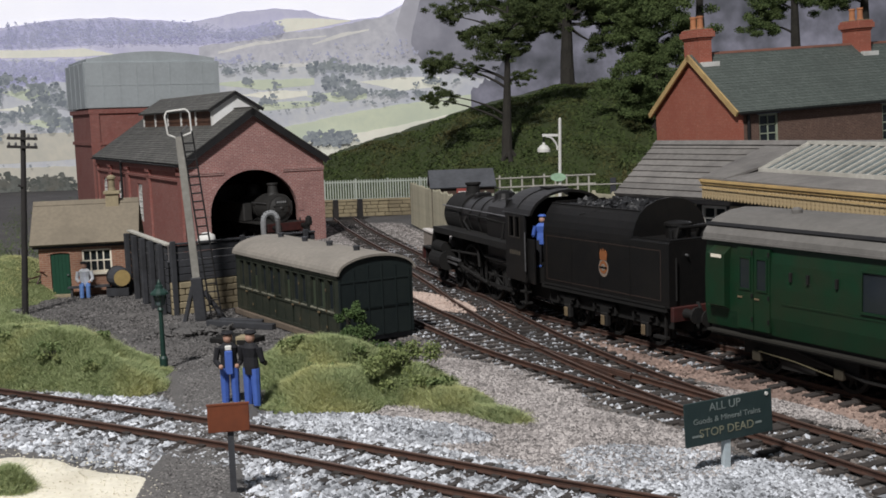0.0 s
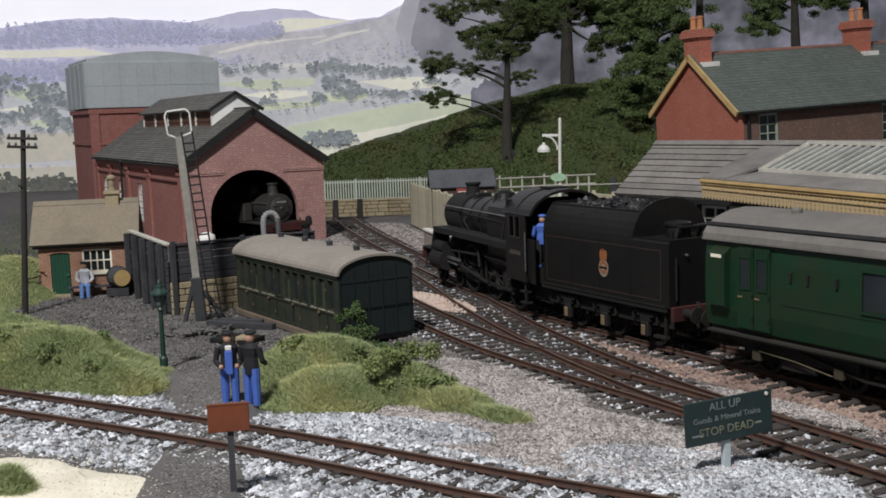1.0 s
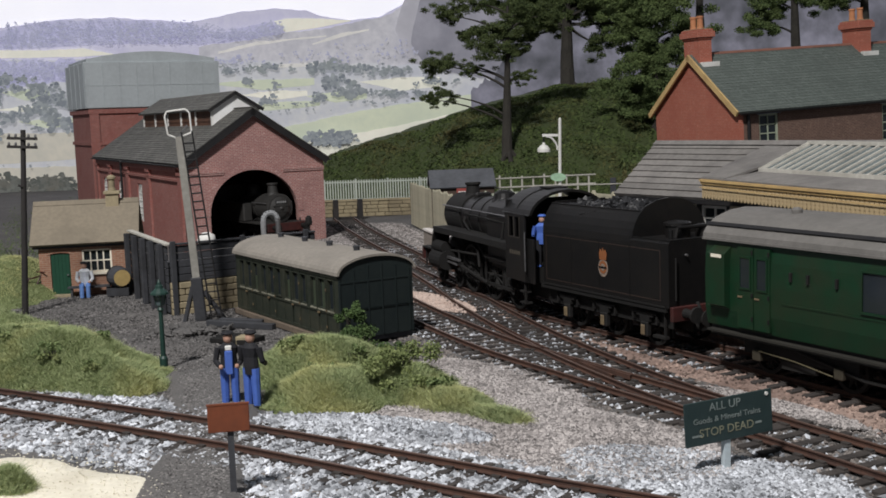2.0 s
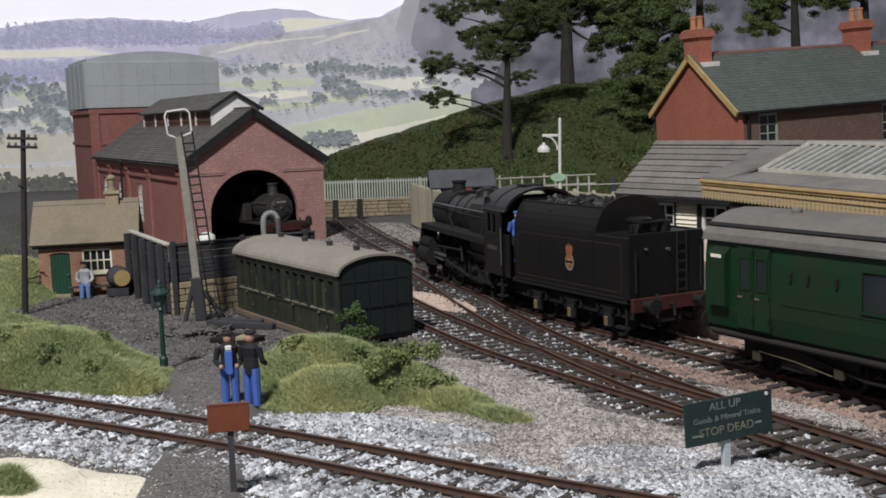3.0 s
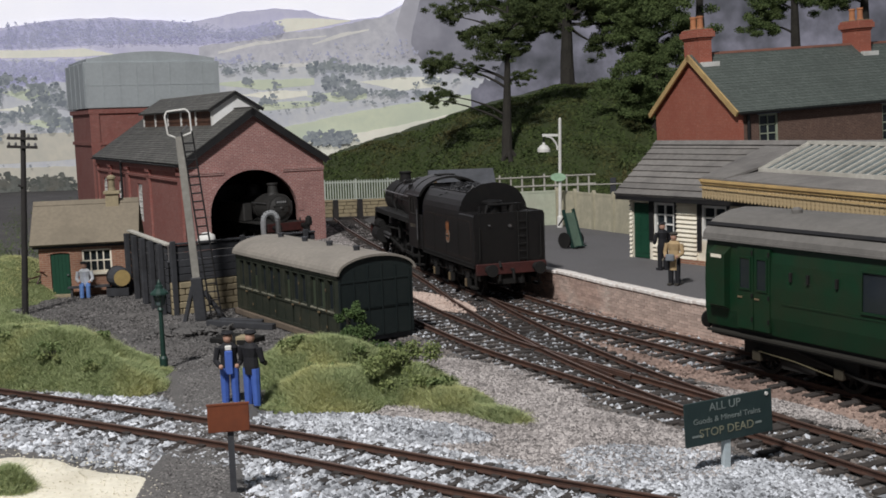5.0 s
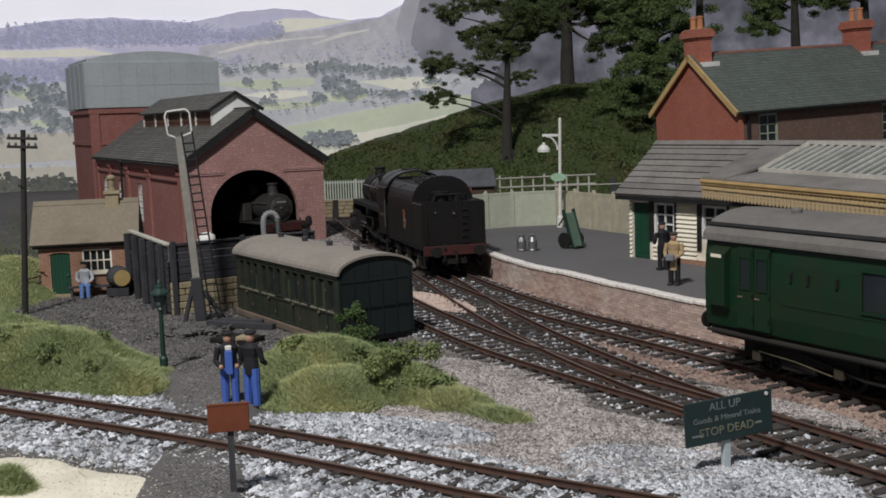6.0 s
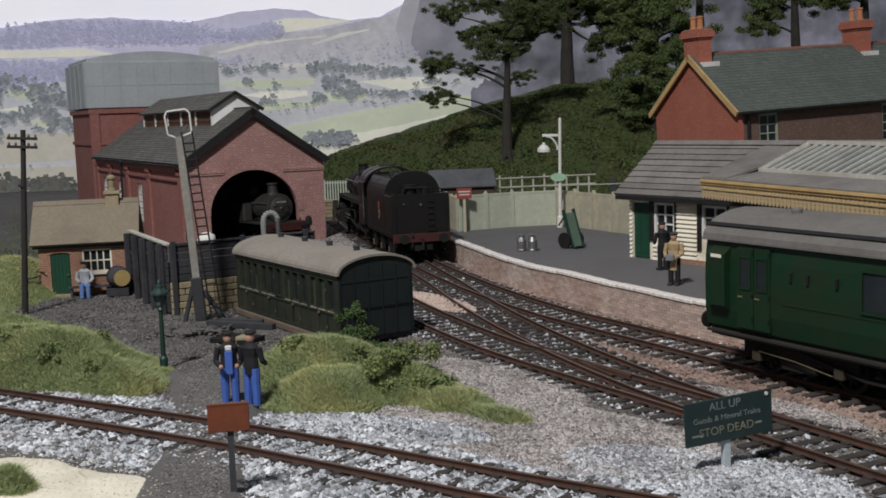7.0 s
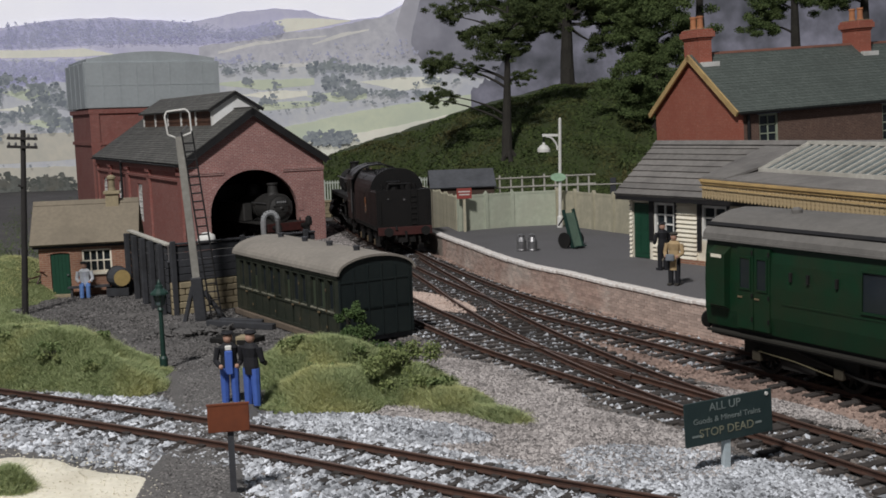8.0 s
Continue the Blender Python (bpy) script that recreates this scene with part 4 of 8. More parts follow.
    part("downpipe", rods(((-W - 0.3, 13.9, 4.3), (-W - 0.3, 13.9, 0.0), 0.07), ((-W - 0.4, 13.3, 4.45), (-W - 0.3, 13.9, 4.3), 0.07)), BLACKPAINT, t)
    # ventilator along the ridge
    h, y0, y1, ze, zr = 1.24, 2.85, 19.6, 7.46, 8.23
    # front gable's white is raised to make up for the weak lamplight there
    part("ventilator_gable", prism([(-W / 2 - h, 6.2), (-W / 2 - h, ze), (-W / 2, zr), (-W / 2 + h, ze), (-W / 2 + h, 6.2)], y0, y0 + 0.12, "y"), mat("lifted_white_paint", (0.90, 0.90, 0.90), (0.78, 0.77, 0.75), 0.5, fine=5, bump=0.05), t, "white boarded ventilator gable")
    part("ventilator_gable", prism([(-W / 2 - h, 6.2), (-W / 2 - h, ze), (-W / 2, zr), (-W / 2 + h, ze), (-W / 2 + h, 6.2)], y1 - 0.12, y1, "y"), WHITE, t)
    WOODB = mat("brown_louvre", (0.17, 0.075, 0.04), (0.09, 0.045, 0.03), 0.8, fine=6)
    for sgn in (-1, 1):
        x = -W / 2 + sgn * h
        v = part("ventilator_side", boxes((x - 0.04, x + 0.04, y0 + 0.125, y1 - 0.125, 6.0, ze)), WOODB, t, "brown boarded ventilator side")
        bm = bmesh.new()
        for k in range(4):
            box(bm, x + sgn * 0.045, x + sgn * 0.085, y0 + 0.13, y1 - 0.13, 6.2 + k * 0.25, 6.26 + k * 0.25)
        part("louvres", bm, WOODB, v)
        for k in range(6):
            y = y0 + 0.1 + k * (y1 - y0 - 0.2) / 5
            part("post", boxes((x + sgn * 0.05 - 0.07, x + sgn * 0.05 + 0.07, y - 0.08, y + 0.08, 6.0, ze - 0.004)), WHITE, t, "white post")
        u0, zz = -W / 2 + sgn * (h + 0.35), ze - 0.35 * (zr - ze) / h
        part("ventilator_roof", slabs(u0, zz + 0.08, -W / 2, zr + 0.08, y0 - 0.14, y1 + 0.3, 0.08), SLATE_DARK, t)
        course_parts("slate_course", u0, zz + 0.085, -W / 2, zr + 0.085, y0 - 0.16, y1 + 0.32, 10, 0.03, "y", SLATE_DARK, t)
        part("bargeboard", slabs(u0, zz + 0.075, -W / 2, zr + 0.075, y0 - 0.23, y0 - 0.165, 0.16), BLACKPAINT, t)
    return t


engine_shed()


def water_tower():
    t = thing("water_tower", at(-26.65, 86.5, 0, 27), "grey iron water tank on a tall red brick tower", "water tower")
    L, D = 10.4, 8.8
    part("tower", boxes((0.3, L - 0.3, 0.3, D - 0.3, 0, 7.6)), BRICK_SIDE, t, "dark red brick tower")
    part("band", boxes((0.18, L - 0.18, 0.18, D - 0.18, 5.2, 5.45), (0.12, L - 0.12, 0.12, D - 0.12, 7.601, 7.95)), BRICK_SIDE, t)
    for x in (0.2, L - 0.9):
        part("pier", boxes((x, x + 0.7, 0.15, 0.298, 0, 5.199), (x, x + 0.7, 0.15, 0.298, 5.451, 7.599)), BRICK_SIDE, t)
    part("tank", boxes((0, L, 0, D, 8.0, 11.5), bevel=0.05), TANKGREY, t, "pale grey panelled tank")
    lid = [(0.25, 11.5)] + [(0.25 + (L - 0.5) * i / 16, 11.75 + 0.55 * math.sin(math.pi * i / 16)) for i in range(17)] + [(L - 0.25, 11.5)]
    part("tank_cover", prism(lid, 0.25, D - 0.25, "y"), TANKGREY, t, "low curved tank cover")
    for k in range(9):
        x = 0.04 + k * (L - 0.12) / 8
        part("tank_rib", boxes((x, x + 0.05, -0.03, -0.002, 8.02, 11.48)), TANKGREY, t)
    part("tank_rib", boxes((0, L, -0.028, -0.003, 9.7, 9.75)), TANKGREY, t)
    for k in range(5):
        y = 0.3 + k * (D - 0.7) / 4
        part("tank_rib", boxes((-0.03, -0.002, y, y + 0.05, 8.02, 11.48)), TANKGREY, t)
    return t


water_tower()


def mess_hut():
    t = thing("mess_hut", at(-15.84, 44.0, 0, 10.8), "small brick hut with buff felt roof and green door", "hut")
    W, D, E, A = 3.62, 2.7, 2.12, 3.55
    part("front_wall", wall_with_holes(0, W, 0, E, 0, 0.22, [(0.42, 1.16, 0, 1.72), (1.62, 2.75, 0.9, 1.82)]), BRICK_HUT, t)
    for x in (0, W - 0.22):
        part("end_wall", prism([(0.22, 0), (0.22, E), (D / 2, A - 0.1), (D - 0.2, E), (D - 0.2, 0)], x, x + 0.22, "x"), BRICK_HUT, t)
    part("back_wall", boxes((0, W, D - 0.2, D, 0, E)), BRICK_HUT, t)
    d = part("door", boxes((0.44, 1.14, 0.05, 0.11, 0.02, 1.70)), GREENPAINT, t, "dark green plank door")
    part("door_boards", boxes(*[(0.45 + k * 0.138, 0.575 + k * 0.138, 0.035, 0.049, 0.04, 1.68) for k in range(5)]), GREENPAINT, d)
    part("door_handle", rods(((1.05, 0.03, 0.85), (1.05, -0.03, 0.85), 0.035)), STEEL, d)
    for x0, x1, z in ((0.32, 1.26, 1.74), (1.5, 2.87, 1.85)):
        bm = bmesh.new()
        prism(arc((x0 + x1) / 2, z - 0.12, (x1 - x0) / 2, 0.22, 180, 0, 10) + arc((x0 + x1) / 2, z - 0.12, (x1 - x0) / 2, 0.12, 0, 180, 10), -0.02, -0.002, "y", bm)
        part("brick_arch", bm, BRICK_HUT, t)
    window(t, 1.62, 2.75, 0.9, 1.82, 0.05, 4, 2, CREAM, True, 0.05, 0.07)
    part("doorstep", boxes((0.3, 1.3, -0.35, -0.002, 0, 0.1)), STONE, t)
    for sgn, u0 in ((-1, -0.3), (1, D + 0.3)):
        z0 = E - 0.12
        part("roof_slope", slabs(u0, z0 + 0.1, D / 2, A + 0.08, -0.28, W + 0.22, 0.09, "x"), HUT_ROOF, t, "buff grey felted roof")
    part("ridge_cap", prism([(D / 2 - 0.14, A - 0.02), (D / 2, A + 0.16), (D / 2 + 0.14, A - 0.02)], -0.27, W + 0.21, "x"), HUT_ROOF, t)
    part("fascia", boxes((-0.2, W + 0.15, -0.16, -0.12, 1.93, 2.03)), BLACKPAINT, t)
    ch = part("chimney", boxes((2.55, 3.05, D / 2 - 0.25, D / 2 + 0.25, A - 0.2, A + 0.35), (2.48, 3.12, D / 2 - 0.32, D / 2 + 0.32, A + 0.35, A + 0.46)), STONE, t, "buff stone chimney")
    part("chimney_pot", lathe([(0.17, A + 0.46), (0.13, A + 0.6), (0.12, A + 0.9), (0.18, A + 0.95), (0.18, A + 1.02), (0.1, A + 1.1)], 12, None, Matrix.Translation((2.8, D / 2, 0))), STONE, ch)
    return t


mess_hut()


def house():
    t = thing("station_house", at(16.12, 60.34, 0.24, 19.7, 0, -2.4), "two-storey red brick house with green slate roof", "house")
    W, D, E, A = 18.0, 8.45, 6.155, 9.15
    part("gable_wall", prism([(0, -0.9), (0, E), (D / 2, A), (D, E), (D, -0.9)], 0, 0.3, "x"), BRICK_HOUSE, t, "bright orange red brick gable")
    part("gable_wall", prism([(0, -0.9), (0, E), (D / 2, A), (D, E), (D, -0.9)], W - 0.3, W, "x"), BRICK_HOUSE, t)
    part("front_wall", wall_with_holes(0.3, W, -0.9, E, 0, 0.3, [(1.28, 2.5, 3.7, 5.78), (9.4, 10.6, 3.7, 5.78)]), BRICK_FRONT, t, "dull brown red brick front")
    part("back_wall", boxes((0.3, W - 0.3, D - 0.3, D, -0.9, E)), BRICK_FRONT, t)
    for x in (1.28, 9.4):
        window(t, x, x + 1.22, 3.7, 5.78, 0.1, 2, 4, mat("pale_green_paint", (0.42, 0.47, 0.36), None, 0.6), True, 0.06, 0.1)
        part("lintel", boxes((x - 0.12, x + 1.36, -0.05, 0.297, 5.782, 6.06)), mat("grey_stone", (0.26, 0.29, 0.38), None, 0.85), t, "grey stone lintel")
    for u0 in (-0.36, D + 0.36):
        z0 = E - 0.36 * (A - E) / (D / 2)
        part("roof_slope", slabs(u0, z0 + 0.1, D / 2, A + 0.1, -0.18, W + 0.2, 0.1, "x"), SLATE_GREEN, t)
        course_parts("slate_course", u0, z0 + 0.105, D / 2, A + 0.105, -0.2, W + 0.2, 30, 0.016, "x", SLATE_GREEN, t, "row of grey green slates")
        part("bargeboard", slabs(u0, z0 + 0.12, D / 2, A + 0.12, -0.32, -0.205, 0.30, "x"), YELLOW, t, "ochre painted bargeboard")
    part("gutter", prism(arc(-0.42, E - 0.22, 0.1, 0.1, 180, 360, 8), -0.1, W, "x"), BLACKPAINT, t)
    part("downpipe", rods(((0.55, -0.1, E - 0.3), (0.55, -0.1, 0), 0.09)), BLACKPAINT, t)
    part("ridge_tiles", prism([(D / 2 - 0.13, A + 0.06), (D / 2, A + 0.2), (D / 2 + 0.13, A + 0.06)], 0.9, W + 0.2, "x"), mat("dull_ridge_tile", (0.27, 0.12, 0.085), (0.18, 0.09, 0.07), 0.85, fine=6), t, "red ridge tiles")
    for x in (-0.02, 10.9):
        w, mid = 0.82, D / 2
        ch = part("chimney", boxes((x, x + w, mid - 0.75, mid + 0.75, A - 1.2, A + 0.88)), BRICK_HOUSE, t, "red brick chimney stack")
        part("corbel", boxes((x - 0.07, x + w + 0.07, mid - 0.82, mid + 0.82, A + 0.881, A + 1.0), (x - 0.17, x + w + 0.17, mid - 0.92, mid + 0.92, A + 1.001, A + 1.32),
                             (x - 0.1, x + w + 0.1, mid - 0.85, mid + 0.85, A + 1.321, A + 1.45), bevel=0.02), BRICK_HOUSE, ch)
        part("flaunching", boxes((x - 0.02, x + w + 0.02, mid - 0.75, mid + 0.75, A + 1.451, A + 1.5), bevel=0.02), STONE, ch, "pale mortar chimney cap")
        part("flashing", boxes((x + 0.05, x + w + 0.3, mid - 1.05, mid - 0.752, A - 0.68, A - 0.36)), WHITE, ch, "white lead flashing")
        part("flashing", boxes((x + w + 0.002, x + w + 0.3, mid - 0.2, mid + 0.2, A + 0.18, A + 0.3)), WHITE, ch, "white lead flashing")
        for q in (-0.34, 0.34):
            part("chimney_pot", lathe([(0.2, A + 1.5), (0.17, A + 1.62), (0.16, A + 2.06), (0.2, A + 2.1), (0.19, A + 2.2)], 12, None, Matrix.Translation((x + w / 2, mid + q, 0))), TERRACOTTA, ch)
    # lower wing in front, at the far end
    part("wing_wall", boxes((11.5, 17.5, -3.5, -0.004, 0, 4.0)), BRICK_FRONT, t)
    part("wing_roof", prism([(11.2, 3.9), (14.5, 6.4), (17.8, 3.9), (17.8, 3.8), (11.2, 3.8)], -3.7, -0.01, "y"), TILE_GREY, t, "grey slate wing roof")
    return t


house()

# ---- platform ----
PEDGE = Line([(-0.97, 56.2), (-0.08, 52.6), (0.58, 50.0), (2.57, 42.6), (4.2, 38.8), (5.62, 35.5), (7.38, 31.85), (9.3, 28.3), (12.2, 23.3), (15.0, 18.5)])
PZ = 1.0


def platform():
    t = thing("platform", at(0, 0, 0), "curved station platform with white edge and brick face", "platform", kind="structure")
    e = [tuple(PEDGE.off(s, 0.12)) for s in np.linspace(0, PEDGE.length, 80)]
    part("surface", prism(e + [(24, 18), (24, 52), (9, 57.5), (1.2, 57.5)], 0.0, PZ, "z"), ASPHALT, t, "dark grey asphalt platform surface")
    v, f = ribbon(PEDGE, 0, PEDGE.length, [(0.03, 0.0), (0.03, PZ - 0.06), (0.2, PZ - 0.06)])
    part_face = np_part("wall_face", v, f, MORTAR, t, "mortared face of the platform wall")
    bm = boxes((-0.48, 0.48, 0.02, 0.40, PZ - 0.07, PZ + 0.05), bevel=0.025)
    bmesh.ops.transform(bm, matrix=Matrix.Scale(S, 4), verts=bm.verts)
    me = bpy.data.meshes.new("coping_stone")
    bm.to_mesh(me)
    bm.free()
    me.materials.append(COPING)
    s = 0.5
    while s < PEDGE.length - 0.5:
        p = PEDGE.off(s, -0.06)
        shared("coping_stone", me, t, at(p[0], p[1], rng.uniform(-0.01, 0.012), PEDGE.turn(s) + rng.normal(0, 0.3)))
        s += 0.975
    return t, part_face


plat_thing, plat_face = platform()


def fence_run(t, a, b, z0, h, n, board_mat, post=True):
    a, b = np.array(a), np.array(b)
    d = b - a
    L = np.hypot(*d)
    rz = math.degrees(math.atan2(d[1], d[0]))
    w = L / n
    for i in range(n):
        p = a + d * i / n
        ob = part("panel", boxes((0.09, w - 0.09, -0.035, 0.035, z0, z0 + h - 0.1), (0.09, w - 0.09, -0.05, 0.05, z0 + h - 0.1, z0 + h)), board_mat, t)
        ob.matrix_basis = at(p[0], p[1], 0, rz)
        ps = part("post", prism([(-0.09, z0), (-0.09, z0 + h), (0, z0 + h + 0.14), (0.09, z0 + h), (0.09, z0)], -0.09, 0.09, "y"), board_mat, t)
        ps.matrix_basis = at(p[0], p[1], 0, rz)


fence = thing("concrete_fence", at(0, 0, 0), "pale green grey concrete panel fence behind the platform", "fence", kind="structure")
fence_run(fence, (0.85, 54.4), (3.5, 55.7), PZ, 1.72, 2, CONCRETE)
fence_run(fence, (3.5, 55.7), (5.75, 56.0), PZ, 1.72, 1, CONCRETE)
fence_run(fence, (5.75, 56.0), (8.6, 50.2), PZ, 1.72, 4, CONCRETE_WARM)

wood_fence = thing("timber_fence", at(0, 0, 0), "weathered pale timber fence along the line", "fence", kind="structure")
for i in range(30):
    k = i / 29
    x, y = 0.7 - 2.5 * k, 54.8 + 13.5 * k
    h = 2.6 + rng.uniform(-0.06, 0.08) - 0.1 * k
    b = part("board", prism([(-0.2, 0.1), (-0.2, h), (0, h + 0.12), (0.2, h), (0.2, 0.1)], -0.03, 0.03, "y"), CONCRETE_WARM, wood_fence)
    b.matrix_basis = at(x, y, 0, 100 + rng.normal(0, 1.2))
part("rail", rods(((0.75, 54.9, 1.9), (-1.75, 68.3, 1.9), 0.05), ((0.75, 54.9, 0.8), (-1.75, 68.3, 0.8), 0.05), n=6), CONCRETE_WARM, wood_fence)


def station_building():
    t = thing("station_building", at(7.17, 42.67, PZ, -55.4), "small station building with white weatherboards and grey roof", "station building")
    L, D, E, A = 11.0, 3.6, 2.42, 4.15
    holes = [(0.12, 0.98, 0.0, 2.1), (1.22, 2.25, 0.9, 2.15), (3.55, 4.7, 0.9, 2.15)]
    part("front_wall", wall_with_holes(0, L, 0, E, 0, 0.12, holes), CREAM, t, "cream painted boarded wall")
    part("end_wall", prism([(0.12, 0), (0.12, E), (D / 2, A - 0.1), (D, E), (D, 0)], 0, 0.12, "x"), CREAM, t)
    part("end_wall", prism([(0.12, 0), (0.12, E), (D / 2, A - 0.1), (D, E), (D, 0)], L - 0.12, L, "x"), CREAM, t)
    part("back_wall", boxes((0.12, L - 0.12, D - 0.12, D, 0, E)), CREAM, t)
    dark = BLACKPAINT
    d = part("door", boxes((0.16, 0.94, 0.02, 0.08, 0.02, 2.06)), GREENPAINT, t, "dark green panelled door")
    for x in (0.26, 0.6):
        for z0, z1 in ((0.2, 0.95), (1.1, 1.9)):
            part("door_panel", boxes((x, x + 0.24, 0.005, 0.019, z0, z1)), GREENPAINT, d)
    window(t, 1.22, 2.25, 0.9, 2.15, 0.03, 2, 3, WHITE, False, 0.06, 0.1)
    window(t, 3.55, 4.7, 0.9, 2.15, 0.03, 2, 3, WHITE, False, 0.06, 0.1)
    part("jamb", boxes((0.99, 1.21, -0.06, -0.002, 0.7, E - 0.1), (2.26, 2.36, -0.06, -0.002, 0.7, E - 0.1), (1.211, 2.259, -0.06, -0.002, 2.151, E - 0.1)), dark, t, "dark painted window surround")
    part("brick_plinth", boxes((2.4, 9.0, -0.11, -0.003, 0.0, 0.16)), BRICK_HUT, t, "low brick plinth")
    part("jamb", boxes((3.36, 3.54, -0.06, -0.002, 0.5, E - 0.1), (4.71, 4.86, -0.06, -0.002, 0.5, E - 0.1), (3.541, 4.709, -0.06, -0.002, 2.151, E - 0.1)), dark, t, "dark painted window surround")
    for k in range(15):
        z = k * 0.16
        for x0, x1 in ((-0.03, 0.11), (1.17, 3.35), (4.87, 9.0)):
            if x0 == 1.17 and z + 0.15 > 0.7:
                x0 = 2.365
            part("weatherboard", prism([(-0.085, z + 0.01), (-0.012, z + 0.15), (-0.002, z + 0.15), (-0.002, z + 0.035)], x0, x1, "x"), CREAM, t)
    for u0 in (-0.45, D + 0.4):
        z0 = E - 0.12
        part("roof_slope", slabs(u0, z0 + 0.1, D / 2, A + 0.08, -0.4, L + 0.3, 0.08, "x"), TILE_GREY, t)
        course_parts("roof_course", u0, z0 + 0.105, D / 2, A + 0.085, -0.42, L + 0.3, 9, 0.07, "x", TILE_GREY, t, "grey lapped roof sheet")
    part("ridge_cap", prism([(D / 2 - 0.2, A + 0.05), (D / 2, A + 0.2), (D / 2 + 0.2, A + 0.05)], -0.42, L + 0.3, "x"), TILE_GREY, t)
    part("fascia", boxes((-0.38, L, -0.44, -0.40, E - 0.2, E - 0.06)), BLACKPAINT, t)
    return t


station_building()


def canopy():
    t = thing("platform_canopy", at(8.42, 36.4, 0, -73.5), "platform canopy with glazed roof and cream scalloped valance", "canopy")
    L = 16.0
    part("fascia", boxes((0, L, -0.06, 0.06, 4.12, 4.28)), YELLOW, t, "ochre fascia board")
    part("moulding", boxes((-0.02, L, -0.1, -0.062, 4.2, 4.27), (-0.02, L, -0.075, -0.061, 4.0, 4.03)), YELLOW, t)
    bm = bmesh.new()
    prism([(-0.08, 0.20), (0.08, 0.20), (0.08, -0.08)] + arc(0, -0.16, 0.075, 0.1, 40, -220, 10) + [(-0.08, -0.08)], -0.02, 0.02, "y", bm)
    bm.transform(Matrix.Scale(S, 4))
    me = bpy.data.meshes.new("valance_board")
    bm.to_mesh(me)
    bm.free()
    me.materials.append(mat("valance_cream", (0.60, 0.47, 0.27), (0.42, 0.31, 0.18), 0.6, fine=5))
    n = 0
    while n * 0.19 < 15.5:
        shared("valance_board", me, t, at(0.1 + n * 0.19, 0, 3.915))
        n += 1
    for k in range(9):
        part("valance_board", boxes((-0.03, 0.0, 0.1 + k * 0.19, 0.26 + k * 0.19, 3.7, 4.1)), CREAM, t)
    part("roof_deck", prism([(-0.05, 4.285), (-0.05, 4.33), (1.19, 4.52), (3.2, 4.56), (3.2, 4.45), (1.19, 4.42)], 0, L, "x"), TILE_GREY, t, "grey canopy roof deck")
    hip = bmesh.new()
    lo = [hip.verts.new(p) for p in ((0.0, 0.0, 4.28), (1.4, 0.0, 4.28), (1.4, 3.3, 5.12), (-1.5, 3.3, 5.12))]
    hi = [hip.verts.new((v.co.x, v.co.y, v.co.z + 0.08)) for v in lo]
    hip.faces.new(lo)
    hip.faces.new(hi)
    for i in range(4):
        hip.faces.new((lo[i], lo[(i + 1) % 4], hi[(i + 1) % 4], hi[i]))
    part("hip_roof", hip, TILE_GREY, t, "grey hipped end of the canopy roof")
    g = part("glazed_roof", slabs(1.3, 4.56, 3.0, 5.28, 1.46, L, 0.05, "x"), ROOFGLASS, t, "dull glass roof panes")
    part("glazed_roof", slabs(4.7, 4.56, 3.0, 5.28, 1.46, L, 0.05, "x"), ROOFGLASS, t)
    k = 0
    while 1.46 + k * 0.42 < L:
        part("glazing_rib", slabs(1.28, 4.62, 3.0, 5.34, 1.46 + k * 0.42, 1.53 + k * 0.42, 0.055, "x"), GREYWOOD, t)
        k += 1
    part("glazing_edge", boxes((1.4, L, 1.18, 1.278, 4.44, 4.63), (1.4, L, 2.95, 3.06, 5.30, 5.41)), GREYWOOD, t)
    part("glazing_end", prism([(1.2, 4.5), (1.2, 4.62), (3.0, 5.38), (4.8, 4.62), (4.8, 4.5)], 1.38, 1.455, "x"), GREYWOOD, t)
    for x in (1.4, 6.0, 10.6):
        c = part("column", lathe([(0.16, PZ), (0.16, PZ + 0.3), (0.09, PZ + 0.4), (0.08, 3.6), (0.14, 3.8), (0.14, 4.1)], 12, None, Matrix.Translation((x, 1.6, 0))), LAMPGREEN, t)
        part("bracket", rods(((x, 1.6, 3.5), (x, 0.2, 4.15), 0.05), n=6), LAMPGREEN, c)
    return t


canopy()
back_wall = part("canopy_back_wall", boxes((0, 9, 0, 0.15, PZ, 4.4)), mat("pale_teal_paint", (0.42, 0.55, 0.52), (0.3, 0.42, 0.40), 0.7, fine=5))
back_wall.matrix_basis = at(10.6, 37.9, 0, -73.5)
tagged(back_wall, "pale teal boarded wall below the canopy", "wall", kind="structure")

# ---- rolling stock ----


def wheel_bm(r, spokes, width=0.13, hub=0.16):
    """A spoked wheel about the y axis."""
    bm = bmesh.new()
    rot = Matrix.Rotation(radians(90), 4, "X")
    n = 28
    for ra, rb, w in ((r - 0.09, r, width), (0.0, hub, width)):
        if ra:
            prism_out, prism_in = arc(0, 0, rb, rb, 0, 360, n)[:-1], arc(0, 0, ra, ra, 0, 360, n)[:-1]
            for i in range(n):
                j = (i + 1) % n
                prism([prism_in[i], prism_in[j], prism_out[j], prism_out[i]], -w / 2, w / 2, "y", bm)
        else:
            bmesh.ops.create_cone(bm, cap_ends=True, segments=14, radius1=rb, radius2=rb, depth=w * 1.2, matrix=rot)
    for i in range(spokes):
        a = 2 * math.pi * i / spokes
        rod(bm, (hub * 0.8 * math.cos(a), 0, hub * 0.8 * math.sin(a)), ((r - 0.08) * math.cos(a), 0, (r - 0.08) * math.sin(a)), 0.04, 0.03, 5)
    return bm


